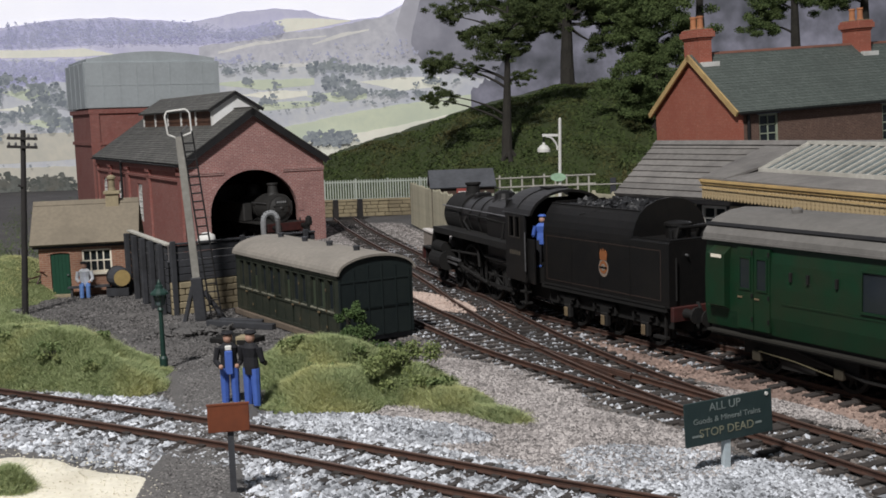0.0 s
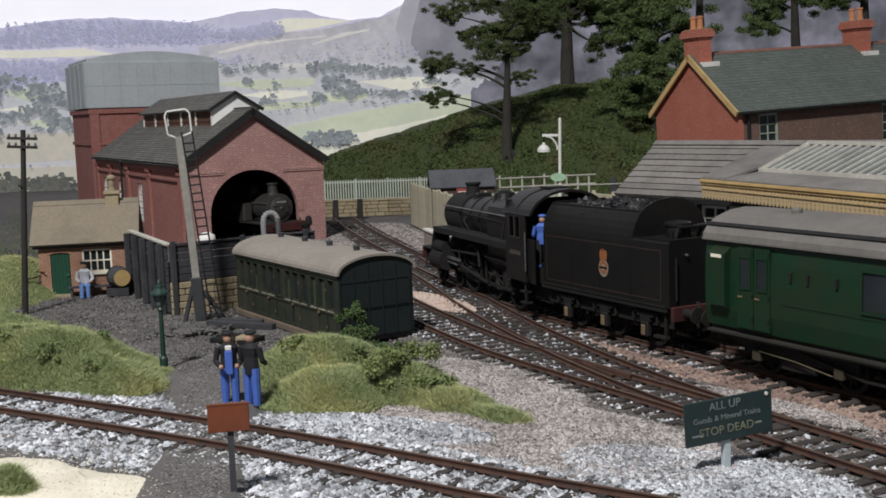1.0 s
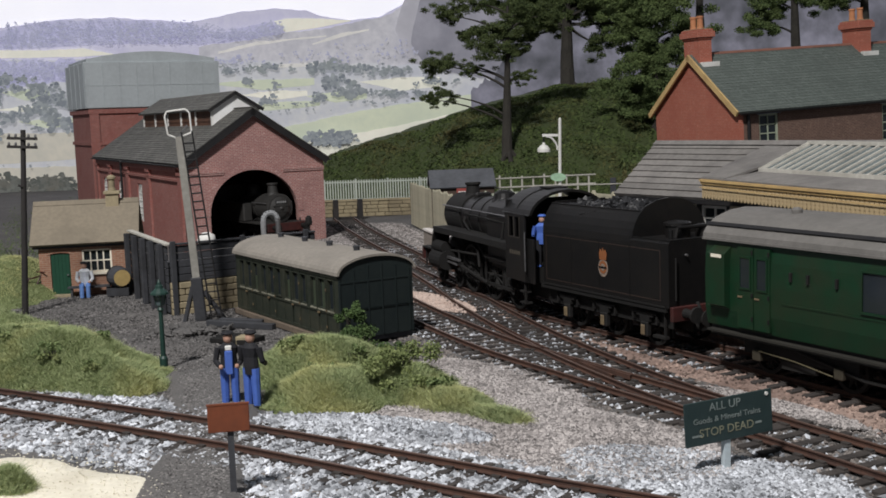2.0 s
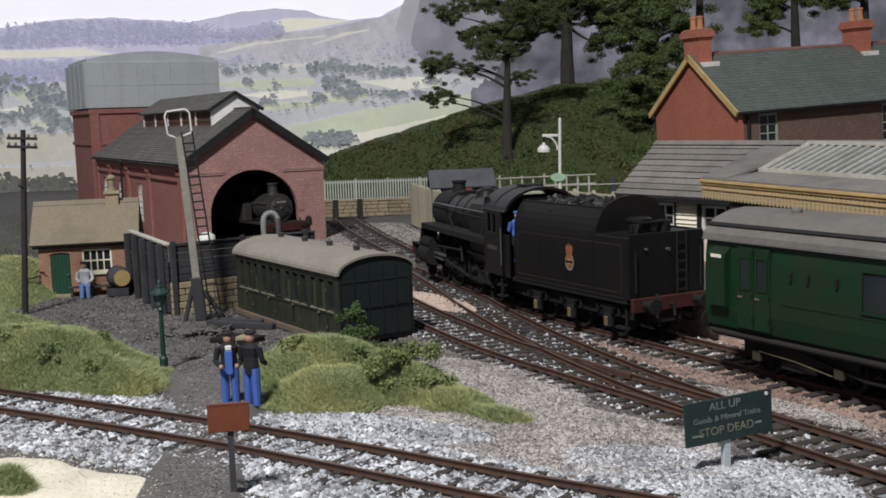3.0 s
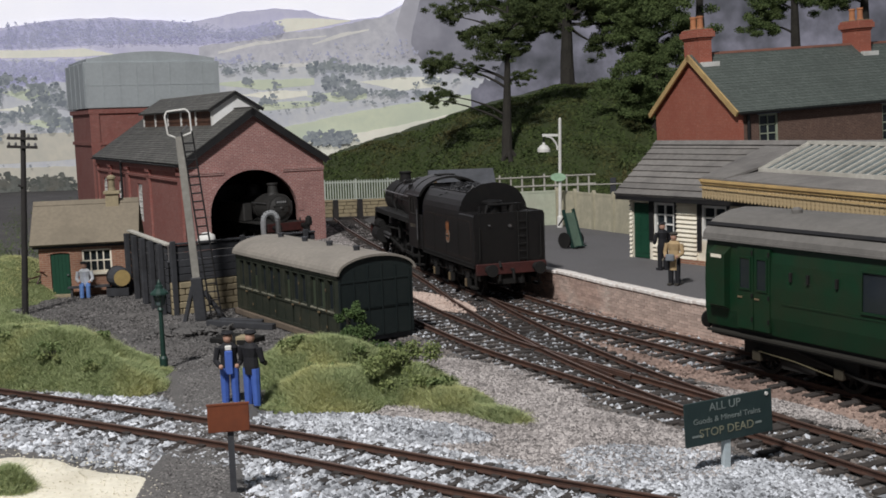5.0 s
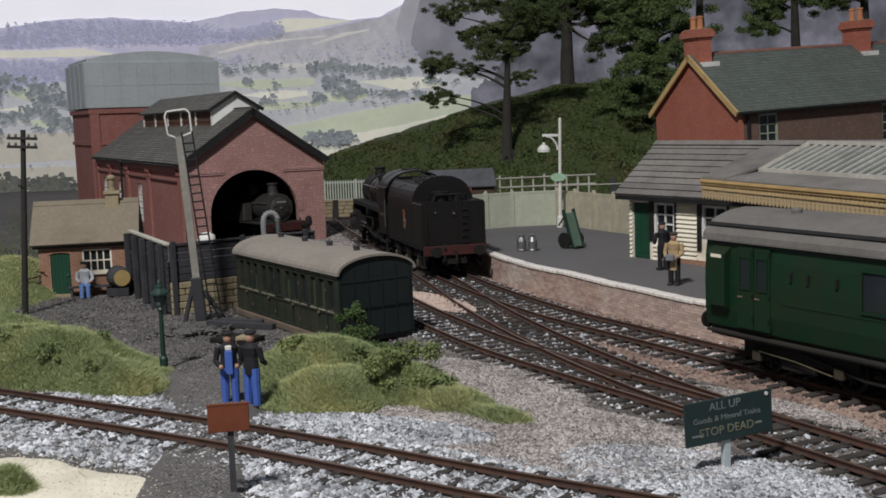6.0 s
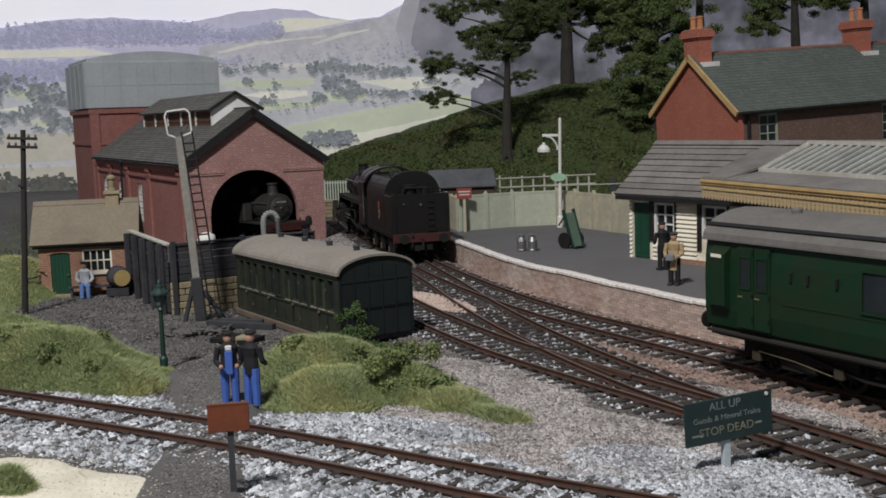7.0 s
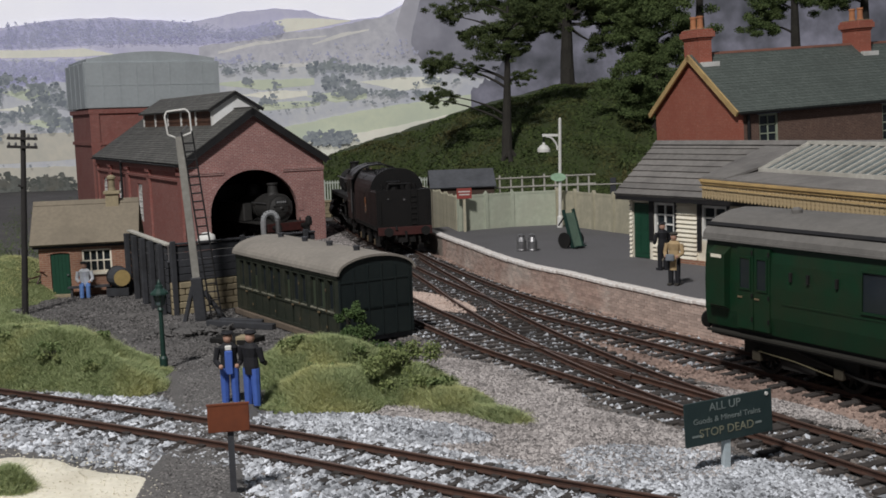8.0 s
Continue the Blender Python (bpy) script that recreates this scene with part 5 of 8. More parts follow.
def wheelset(parent, x, r, spokes, y=0.68):
    ax = part("wheelset", rods(((0, -0.9, 0), (0, 0.9, 0), 0.08), n=8), LOCODIRTY, parent)
    ax.matrix_basis = at(x, 0, r)
    for s in (-1, 1):
        bm = wheel_bm(r, spokes)
        bmesh.ops.translate(bm, vec=(0, s * y, 0), verts=bm.verts)
        part("wheel", bm, LOCODIRTY, ax, "grimy black spoked wheel")
    return ax, r


def buffer(parent, x0, x1, y, z=1.06):
    bm = rods(((x0, y, z), (x0 + (x1 - x0) * 0.75, y, z), 0.13, 0.10), n=12)
    rod(bm, (x0 + (x1 - x0) * 0.7, y, z), (x1 - 0.05 * np.sign(x1 - x0), y, z), 0.06, n=8)
    rod(bm, (x1 - 0.06 * np.sign(x1 - x0), y, z), (x1, y, z), 0.22, 0.21, 14)
    part("buffer", bm, LOCODIRTY, parent)


rolling = {}


def tender():
    t = thing("tender", at(0, 0, RAILZ), "black locomotive tender loaded with coal", "tender")
    sets = [wheelset(t, x, 0.53, 10) for x in (1.35, 3.15, 4.95)]
    part("tank", prism([(-1.3, 1.2), (-1.3, 2.86), (-1.27, 2.91), (1.27, 2.91), (1.3, 2.86), (1.3, 1.2)], 0.17, 1.75, "x"), LOCOBLACK, t, "weathered black tender rear tank")
    up = [(1.3, 1.2), (1.3, 2.78), (1.285, 2.95), (1.24, 3.13), (1.16, 3.32), (1.04, 3.5), (0.94, 3.6)]
    dn = [(0.90, 3.57), (1.0, 3.46), (1.12, 3.28), (1.2, 3.08), (1.24, 2.75)]
    prof = up + dn + [(-u, v) for u, v in dn[::-1]] + [(-u, v) for u, v in up[::-1]]
    part("bunker_side", prism(prof, 1.751, 5.95, "x"), LOCOBLACK, t, "curved black bunker with faint lining")
    part("bunker_back", prism([(-1.285, 2.91)] + [(-1.25, 3.1), (-1.16, 3.32), (-1.02, 3.53), (-0.8, 3.72), (-0.45, 3.86), (0, 3.91), (0.45, 3.86), (0.8, 3.72), (1.02, 3.53), (1.16, 3.32), (1.25, 3.1)] + [(1.285, 2.91)], 1.68, 1.75, "x"), LOCOBLACK, t)
    part("bunker_front", prism([(-1.2, 1.2), (-1.2, 2.9), (-0.9, 3.66), (0.9, 3.66), (1.2, 2.9), (1.2, 1.2)], 5.8, 5.86, "x"), LOCOBLACK, t)
    for s in (-1, 1):
        beading = bmesh.new()
        rod(beading, (1.76, s * 0.95, 3.6), (5.94, s * 0.95, 3.6), 0.025, n=6)
        part("bunker_beading", beading, LOCOBLACK, t)
        for x in (1.78, 3.15, 4.5, 5.9):
            part("plate_joint", boxes((x, x + 0.03, min(s * 1.3, s * 1.308), max(s * 1.3, s * 1.308), 1.25, 2.75)), LOCOBLACK, t)
        part("tank_footing", boxes((0.32, 5.95, min(s * 1.28, s * 1.325), max(s * 1.28, s * 1.325), 1.2, 1.245)), LOCODIRTY, t)
    lining = bmesh.new()
    for z in (1.36, 2.66):
        box(lining, 0.5, 5.8, 1.301, 1.306, z, z + 0.02)
    for x in (0.5, 5.78):
        box(lining, x, x + 0.02, 1.301, 1.306, 1.381, 2.659)
    part("lining", lining, mat("faded_lining", (0.045, 0.028, 0.022), None, 0.7), t, "faint lining along the tank side")
    n = 620
    P = np.stack([rng.uniform(2.1, 5.75, n), rng.uniform(-1.0, 1.0, n), np.zeros(n)], -1)
    P[:, 2] = 3.2 + 0.42 * np.cos(P[:, 1] * 1.3) + 0.1 * np.sin(P[:, 0] * 2.2) + rng.uniform(-0.05, 0.06, n)
    P = np.concatenate([P, np.stack([rng.uniform(2.1, 5.75, 300), rng.uniform(-1.05, 1.05, 300), rng.uniform(3.05, 3.3, 300)], -1)])
    v, f = stones(P, 0.13)
    tagged(np_part("coal", v, f, COALMAT, t, "lumps of black coal"), kind="stuff")
    part("coal_floor", boxes((1.8, 5.79, -1.15, 1.15, 2.6, 3.1)), COALMAT, t)
    part("tank_rim", boxes((0.17, 0.36, -1.26, 1.26, 2.912, 2.96), (0.361, 1.67, -1.27, -1.24, 2.912, 2.96), (0.361, 1.67, 1.24, 1.27, 2.912, 2.96)), LOCOBLACK, t)
    part("filler", lathe([(0.33, 2.91), (0.33, 3.22), (0.37, 3.23), (0.37, 3.3), (0.3, 3.33), (0.1, 3.36)], 16, None, Matrix.Translation((1.0, 0.3, 0))), LOCOBLACK, t)
    part("water_dome", rods(((0.75, -0.35, 2.91), (0.75, -0.35, 3.22), 0.2), ((1.2, -0.7, 2.91), (1.2, -0.7, 3.18), 0.16), ((0.62, -0.35, 3.2), (0.62, 0.62, 3.2), 0.05), ((0.62, 0.62, 3.2), (0.62, 0.7, 2.91), 0.05), ((0.5, 0.95, 2.91), (0.5, 0.95, 3.18), 0.06)), LOCOBLACK, t)
    lad = bmesh.new()
    for y in (-0.62, -0.3):
        rod(lad, (0.11, y, 1.2), (0.11, y, 2.98), 0.025, n=6)
    for k in range(6):
        rod(lad, (0.11, -0.62, 1.35 + k * 0.26), (0.11, -0.3, 1.35 + k * 0.26), 0.02, n=6)
    part("ladder", lad, LOCODIRTY, t)
    for y in (-1.12, 1.12):
        part("handrail", rods(((0.1, y, 1.4), (0.1, y, 2.5), 0.025), n=6), LOCODIRTY, t)
    part("lamp_iron", rods(((0.08, 0.0, 2.5), (0.18, 0.0, 2.5), 0.05), ((0.08, 0.75, 2.55), (0.18, 0.75, 2.55), 0.03), n=8), STEEL, t)
    for s in (-1, 1):
        part("underframe", boxes((0.3, 6.0, s * 1.02 - 0.03, s * 1.02 + 0.03, 0.62, 1.19), (0.3, 6.1, s * 1.2 - 0.12, s * 1.2 + 0.1, 1.08, 1.195)), LOCODIRTY, t)
        for x in (1.35, 3.15, 4.95):
            ab = part("axlebox", boxes((x - 0.15, x + 0.15, s * 1.12 - 0.08, s * 1.12 + 0.08, 0.30, 0.70), bevel=0.03), LOCODIRTY, t)
            part("axlebox_cover", boxes((x - 0.08, x + 0.08, s * 1.225 - 0.02, s * 1.225 + 0.02, 0.34, 0.62), bevel=0.015), BRASS, ab, "buff axlebox cover")
            part("leaf_spring", boxes((x - 0.5, x + 0.5, s * 1.12 - 0.05, s * 1.12 + 0.05, 0.9, 0.96), (x - 0.35, x + 0.35, s * 1.12 - 0.05, s * 1.12 + 0.05, 0.84, 0.9), (x - 0.2, x + 0.2, s * 1.12 - 0.05, s * 1.12 + 0.05, 0.705, 0.84), (x - 0.53, x - 0.47, s * 1.12 - 0.05, s * 1.12 + 0.05, 0.72, 0.899), (x + 0.47, x + 0.53, s * 1.12 - 0.05, s * 1.12 + 0.05, 0.72, 0.899)), LOCODIRTY, t)
            part("brake_hanger", rods(((x - 0.62, s * 0.72, 1.0), (x - 0.66, s * 0.72, 0.3), 0.045), n=6), LOCODIRTY, t)
    bb = part("buffer_beam", boxes((0.04, 0.165, -1.28, 1.28, 0.86, 1.24), bevel=0.015), REDBEAM, t, "dull red buffer beam")
    for y in (-0.87, 0.87):
        part("buffer_shank", rods(((0.05, y, 1.06), (-0.22, y, 1.06), 0.13, 0.1), n=12), REDBEAM, t, "dull red buffer housing")
        buffer(t, 0.04, -0.42, y)
    part("coupling_hook", rods(((0.2, 0, 1.02), (-0.12, 0, 1.0), 0.05), ((-0.1, 0, 1.0), (-0.14, 0, 0.7), 0.05)), LOCODIRTY, t)
    part("vacuum_pipe", rods(((0.1, 0.42, 0.6), (0.1, 0.42, 1.3), 0.05), ((0.1, 0.42, 1.3), (0.0, 0.42, 1.1), 0.05), ((0.16, -0.4, 0.5), (0.16, -0.4, 0.95), 0.04)), LOCODIRTY, t)
    for y in (-1.25, 1.1):
        part("step", boxes((0.4, 0.9, y, y + 0.15, 0.35, 0.42), (0.45, 0.5, y + 0.04, y + 0.1, 0.42, 1.08)), LOCODIRTY, t)
    part("chassis", boxes((0.166, 6.1, -0.5, 0.5, 0.5, 1.195)), LOCODIRTY, t)
    # crest: a plain shape in its colours on both sides
    CR, CW = mat("crest_orange", (0.28, 0.10, 0.035), (0.18, 0.07, 0.03), 0.6), mat("crest_cream", (0.26, 0.20, 0.16), (0.14, 0.11, 0.09), 0.6, fine=25)
    for s in (-1, 1):
        def ya(d):
            return min(s * d, s * (d + 0.006)), max(s * d, s * (d + 0.006))
        c = part("crest", prism(arc(2.95, 1.98, 0.22, 0.25, 0, 360, 20)[:-1], *ya(1.309), "y"), CW, t, "cream round crest")
        part("crest_ring", prism(arc(2.95, 2.0, 0.17, 0.18, 0, 360, 20)[:-1], *ya(1.316), "y"), CR, c, "orange crest ring")
        part("crest_wheel", prism(arc(2.95, 2.0, 0.1, 0.1, 0, 360, 16)[:-1], *ya(1.323), "y"), CW, c)
        part("crest_top", prism([(2.80, 2.2), (2.77, 2.38), (2.84, 2.5), (2.9, 2.44), (2.95, 2.54), (3.0, 2.44), (3.07, 2.5), (3.12, 2.38), (3.1, 2.2)], *ya(1.316), "y"), CR, c, "orange crest device")
        part("crest_band", boxes((2.78, 3.12, *ya(1.33), 1.97, 2.02)), LOCOBLACK, c)
    rolling["tender"] = sets
    return t


def locomotive():
    t = thing("locomotive", at(0, 0, RAILZ), "grimy black steam locomotive with high running plate", "locomotive")
    sets = [wheelset(t, x, 0.86, 16) for x in (2.3, 4.35, 6.4)] + [wheelset(t, x, 0.46, 10) for x in (7.75, 9.65)]
    zc = 2.62

    def barrel(name, x0, x1, r0, r1, material=LOCOBLACK, n=44, label=""):
        return part(name, rods(((x0, 0, zc), (x1, 0, zc), r0, r1), n=n), material, t, label, False)
    part("firebox", prism([(-0.86, 1.3), (-0.88, 2.9), (-0.78, 3.2), (-0.5, 3.38), (0, 3.44), (0.5, 3.38), (0.78, 3.2), (0.88, 2.9), (0.86, 1.3)], 1.85, 4.55, "x"), LOCOBLACK, t)
    barrel("boiler", 4.55, 7.45, 0.80, 0.74, label="weathered black boiler barrel")
    barrel("smokebox", 7.451, 9.05, 0.79, 0.79, LOCODIRTY)
    for x in (4.57, 5.5, 6.45, 7.42):
        r = 0.82 - 0.02 * (x - 4.5)
        barrel("boiler_band", x, x + 0.05, r, r, LOCODIRTY)
    door = part("smokebox_door", lathe([(0.66, 0), (0.64, 0.06), (0.45, 0.15), (0.1, 0.2), (0.05, 0.26)], 22, None, Matrix.Translation((9.05, 0, zc)) @ Matrix.Rotation(radians(90), 4, "Y")), LOCODIRTY, t)
    part("number_plate", boxes((9.13, 9.18, -0.3, 0.3, zc + 0.36, zc + 0.5)), BLACKPAINT, door)
    part("number_bars", boxes(*[(9.181, 9.186, -0.26 + k * 0.11, -0.19 + k * 0.11, zc + 0.39, zc + 0.47) for k in range(5)]), WHITE, door, "plain pale bars on the plate")
    part("door_strap", boxes((9.14, 9.19, -0.55, 0.5, zc + 0.16, zc + 0.21), (9.14, 9.19, -0.55, 0.5, zc - 0.22, zc - 0.17)), LOCODIRTY, door)
    part("chimney", lathe([(0.36, 3.28), (0.27, 3.42), (0.24, 3.7), (0.29, 3.75), (0.29, 3.82), (0.2, 3.83)], 18, None, Matrix.Translation((8.0, 0, 0))), LOCODIRTY, t)
    part("dome", lathe([(0.46, 3.28), (0.40, 3.42), (0.36, 3.58), (0.2, 3.68), (0.02, 3.7)], 18, None, Matrix.Translation((5.0, 0, 0))), LOCOBLACK, t)
    part("top_feed", boxes((6.85, 7.15, -0.3, 0.3, 3.25, 3.5), bevel=0.06), LOCOBLACK, t)
    part("safety_valve", rods(((3.2, 0.18, 3.4), (3.2, 0.18, 3.62), 0.07), ((3.2, -0.18, 3.4), (3.2, -0.18, 3.62), 0.07)), BRASS, t)
    part("whistle", rods(((2.3, 0.35, 3.4), (2.3, 0.35, 3.72), 0.03)), BRASS, t)
    # cab
    roof = [(1.36, 3.22)] + arc(0, 3.1, 1.34, 0.86, 10, 170, 18) + [(-1.36, 3.22)]
    inner = [(-1.28, 3.22)] + arc(0, 3.08, 1.26, 0.80, 170, 10, 18) + [(1.28, 3.22)]
    part("cab_roof", prism(roof + inner, 0.0, 2.05, "x"), LOCOBLACK, t, "curved cab roof")
    part("roof_rib", prism(arc(0, 3.1, 1.35, 0.88, 20, 160, 14) + arc(0, 3.1, 1.34, 0.85, 160, 20, 14), 1.0, 1.05, "x"), LOCODIRTY, t)
    part("roof_ventilator", boxes((0.7, 1.35, -0.35, 0.35, 3.955, 4.0), bevel=0.015), LOCODIRTY, t)
    for s in (-1, 1):
        bm = wall_with_holes(0.35, 1.85, 1.15, 3.24, min(s * 1.34, s * 1.28), max(s * 1.34, s * 1.28), [(0.72, 1.08, 2.5, 3.12), (1.16, 1.54, 2.5, 3.12)])
        cs = part("cab_side", bm, LOCOBLACK, t)
        y0, y1 = min(s * 1.345, s * 1.36), max(s * 1.345, s * 1.36)
        part("cab_window", boxes((1.52, 1.57, y0, y1, 2.47, 3.15), (1.08, 1.16, y0, y1, 2.47, 3.15), (0.67, 0.72, y0, y1, 2.47, 3.15), (0.72, 1.079, y0, y1, 2.46, 2.5), (1.161, 1.519, y0, y1, 2.46, 2.5)), mat("dull_window_trim", (0.035, 0.03, 0.026), None, 0.6), cs)
        part("cab_handrail", rods(((0.3, s * 1.36, 1.5), (0.3, s * 1.36, 2.7), 0.022), n=6), STEEL, cs)
        part("number_bars", boxes(*[(0.72 + k * 0.17, 0.83 + k * 0.17, min(s * 1.341, s * 1.345), max(s * 1.341, s * 1.345), 1.95, 2.08) for k in range(5)]), mat("dull_cream", (0.12, 0.10, 0.075), None, 0.7), cs, "dull plain bars on the cab side")
        part("running_plate", boxes((1.86, 8.9, min(s * 0.6, s * 1.3), max(s * 0.6, s * 1.3), 2.14, 2.2), (1.86, 8.9, min(s * 1.28, s * 1.3), max(s * 1.28, s * 1.3), 2.0, 2.14)), LOCODIRTY, t)
        part("front_plate", boxes((8.901, 10.25, min(s * 0.2, s * 1.28), max(s * 0.2, s * 1.28), 1.28, 1.34)), LOCODIRTY, t)
        ramp_bm = bmesh.new()
        prism([(8.9, 2.12), (8.9, 2.2), (9.3, 1.35), (9.24, 1.33)], min(s * 0.6, s * 1.28), max(s * 0.6, s * 1.28), "y", ramp_bm)
        part("sloping_plate", ramp_bm, LOCODIRTY, t)
        cyl = part("cylinder", rods(((7.9, s * 1.12, 0.98), (9.1, s * 1.12, 0.98), 0.36), ((8.0, s * 1.12, 1.45), (9.05, s * 1.12, 1.45), 0.22), n=16), LOCODIRTY, t)
        part("piston_rod", rods(((7.9, s * 1.1, 0.95), (7.0, s * 1.1, 0.93), 0.04), n=6), STEEL, cyl)
        part("slide_bar", boxes((6.7, 7.9, s * 1.1 - 0.05, s * 1.1 + 0.05, 1.08, 1.16)), STEEL, cyl)
        part("coupling_rod", boxes((2.25, 6.5, s * 0.86 - 0.03, s * 0.86 + 0.03, 0.52, 0.62)), LOCODIRTY, t, "oily dark coupling rod")
        part("connecting_rod", rods(((4.35, s * 0.98, 0.6), (7.0, s * 1.02, 0.95), 0.06), n=6), LOCODIRTY, t)
        part("valve_gear", rods(((5.0, s * 1.05, 1.5), (7.6, s * 1.08, 1.4), 0.04), ((5.0, s * 1.05, 1.7), (4.9, s * 1.05, 1.1), 0.05), ((6.8, s * 1.08, 1.5), (6.75, s * 1.08, 0.95), 0.035), n=6), LOCODIRTY, t)
        part("handrail", rods(((2.5, s * 0.92, 2.98), (8.9, s * 0.88, 2.98), 0.025), n=6), STEEL, t)
        for q in (3.2, 4.9):
            part("sand_pipe", rods(((q, s * 0.75, 1.9), (q + 0.2, s * 0.72, 0.3), 0.03), n=6), LOCODIRTY, t)
        for q in (3.3, 5.35):
            part("brake_hanger", rods(((q, s * 0.75, 1.2), (q - 0.05, s * 0.75, 0.4), 0.05), n=6), LOCODIRTY, t)
        part("injector", boxes((1.9, 2.3, min(s * 0.95, s * 1.15), max(s * 0.95, s * 1.15), 0.75, 1.05), bevel=0.04), LOCODIRTY, t)
        part("clack_pipe", rods(((3.0, s * 1.0, 2.2), (3.0, s * 0.9, 2.75), 0.035), ((3.0, s * 0.9, 2.75), (6.6, s * 0.86, 2.8), 0.03), n=6), LOCODIRTY, t)
        part("injector_pipe", rods(((2.4, s * 0.95, 1.5), (4.6, s * 0.95, 1.5), 0.06), ((4.6, s * 0.95, 1.5), (6.9, s * 0.82, 2.5), 0.04), ((6.9, s * 0.82, 2.5), (7.0, s * 0.3, 3.3), 0.04), n=6), LOCODIRTY, t)
        part("cab_step", boxes((0.5, 0.9, min(s * 1.05, s * 1.3), max(s * 1.05, s * 1.3), 0.45, 0.5), (0.5, 0.9, min(s * 1.05, s * 1.3), max(s * 1.05, s * 1.3), 0.8, 0.85), (0.5, 0.54, min(s * 1.24, s * 1.3), max(s * 1.24, s * 1.3), 0.501, 1.25)), LOCODIRTY, t)
        buffer(t, 10.4, 10.9, s * 0.87)
        part("front_step", boxes((9.9, 10.2, min(s * 1.0, s * 1.25), max(s * 1.0, s * 1.25), 0.5, 0.55), (10.1, 10.14, min(s * 1.15, s * 1.2), max(s * 1.15, s * 1.2), 0.551, 1.28)), LOCODIRTY, t)
    for s in (-1, 1):
        part("cab_door", boxes((-0.16, 0.345, min(s * 1.22, s * 1.27), max(s * 1.22, s * 1.27), 1.15, 2.5)), LOCOBLACK, t)
    part("cab_front", boxes((1.851, 1.91, -1.28, 1.28, 1.25, 3.6)), LOCOBLACK, t)
    part("cab_floor", boxes((0.1, 1.85, -1.27, 1.27, 1.15, 1.249), (0.1, 1.85, -1.2, 1.2, 1.25, 1.62)), LOCODIRTY, t)
    part("chassis", boxes((0.2, 10.2, -0.52, 0.52, 0.55, 1.149), (8.0, 10.2, -0.45, 0.45, 1.15, 1.6)), LOCODIRTY, t)
    part("saddle", boxes((7.9, 9.0, -0.55, 0.55, 1.601, 2.0)), LOCODIRTY, t)
    part("ashpan", boxes((2.4, 4.5, -0.75, 0.75, 1.15, 1.35)), LOCODIRTY, t)
    part("buffer_beam", boxes((10.26, 10.4, -1.25, 1.25, 0.84, 1.275)), REDBEAM, t, "dull red buffer beam")
    part("lamp_bracket", boxes((10.2, 10.25, -0.06, 0.06, 1.341, 1.6)), LOCODIRTY, t)
    rolling["locomotive"] = sets
    return t


tender_ob = tender()
loco_ob = locomotive()


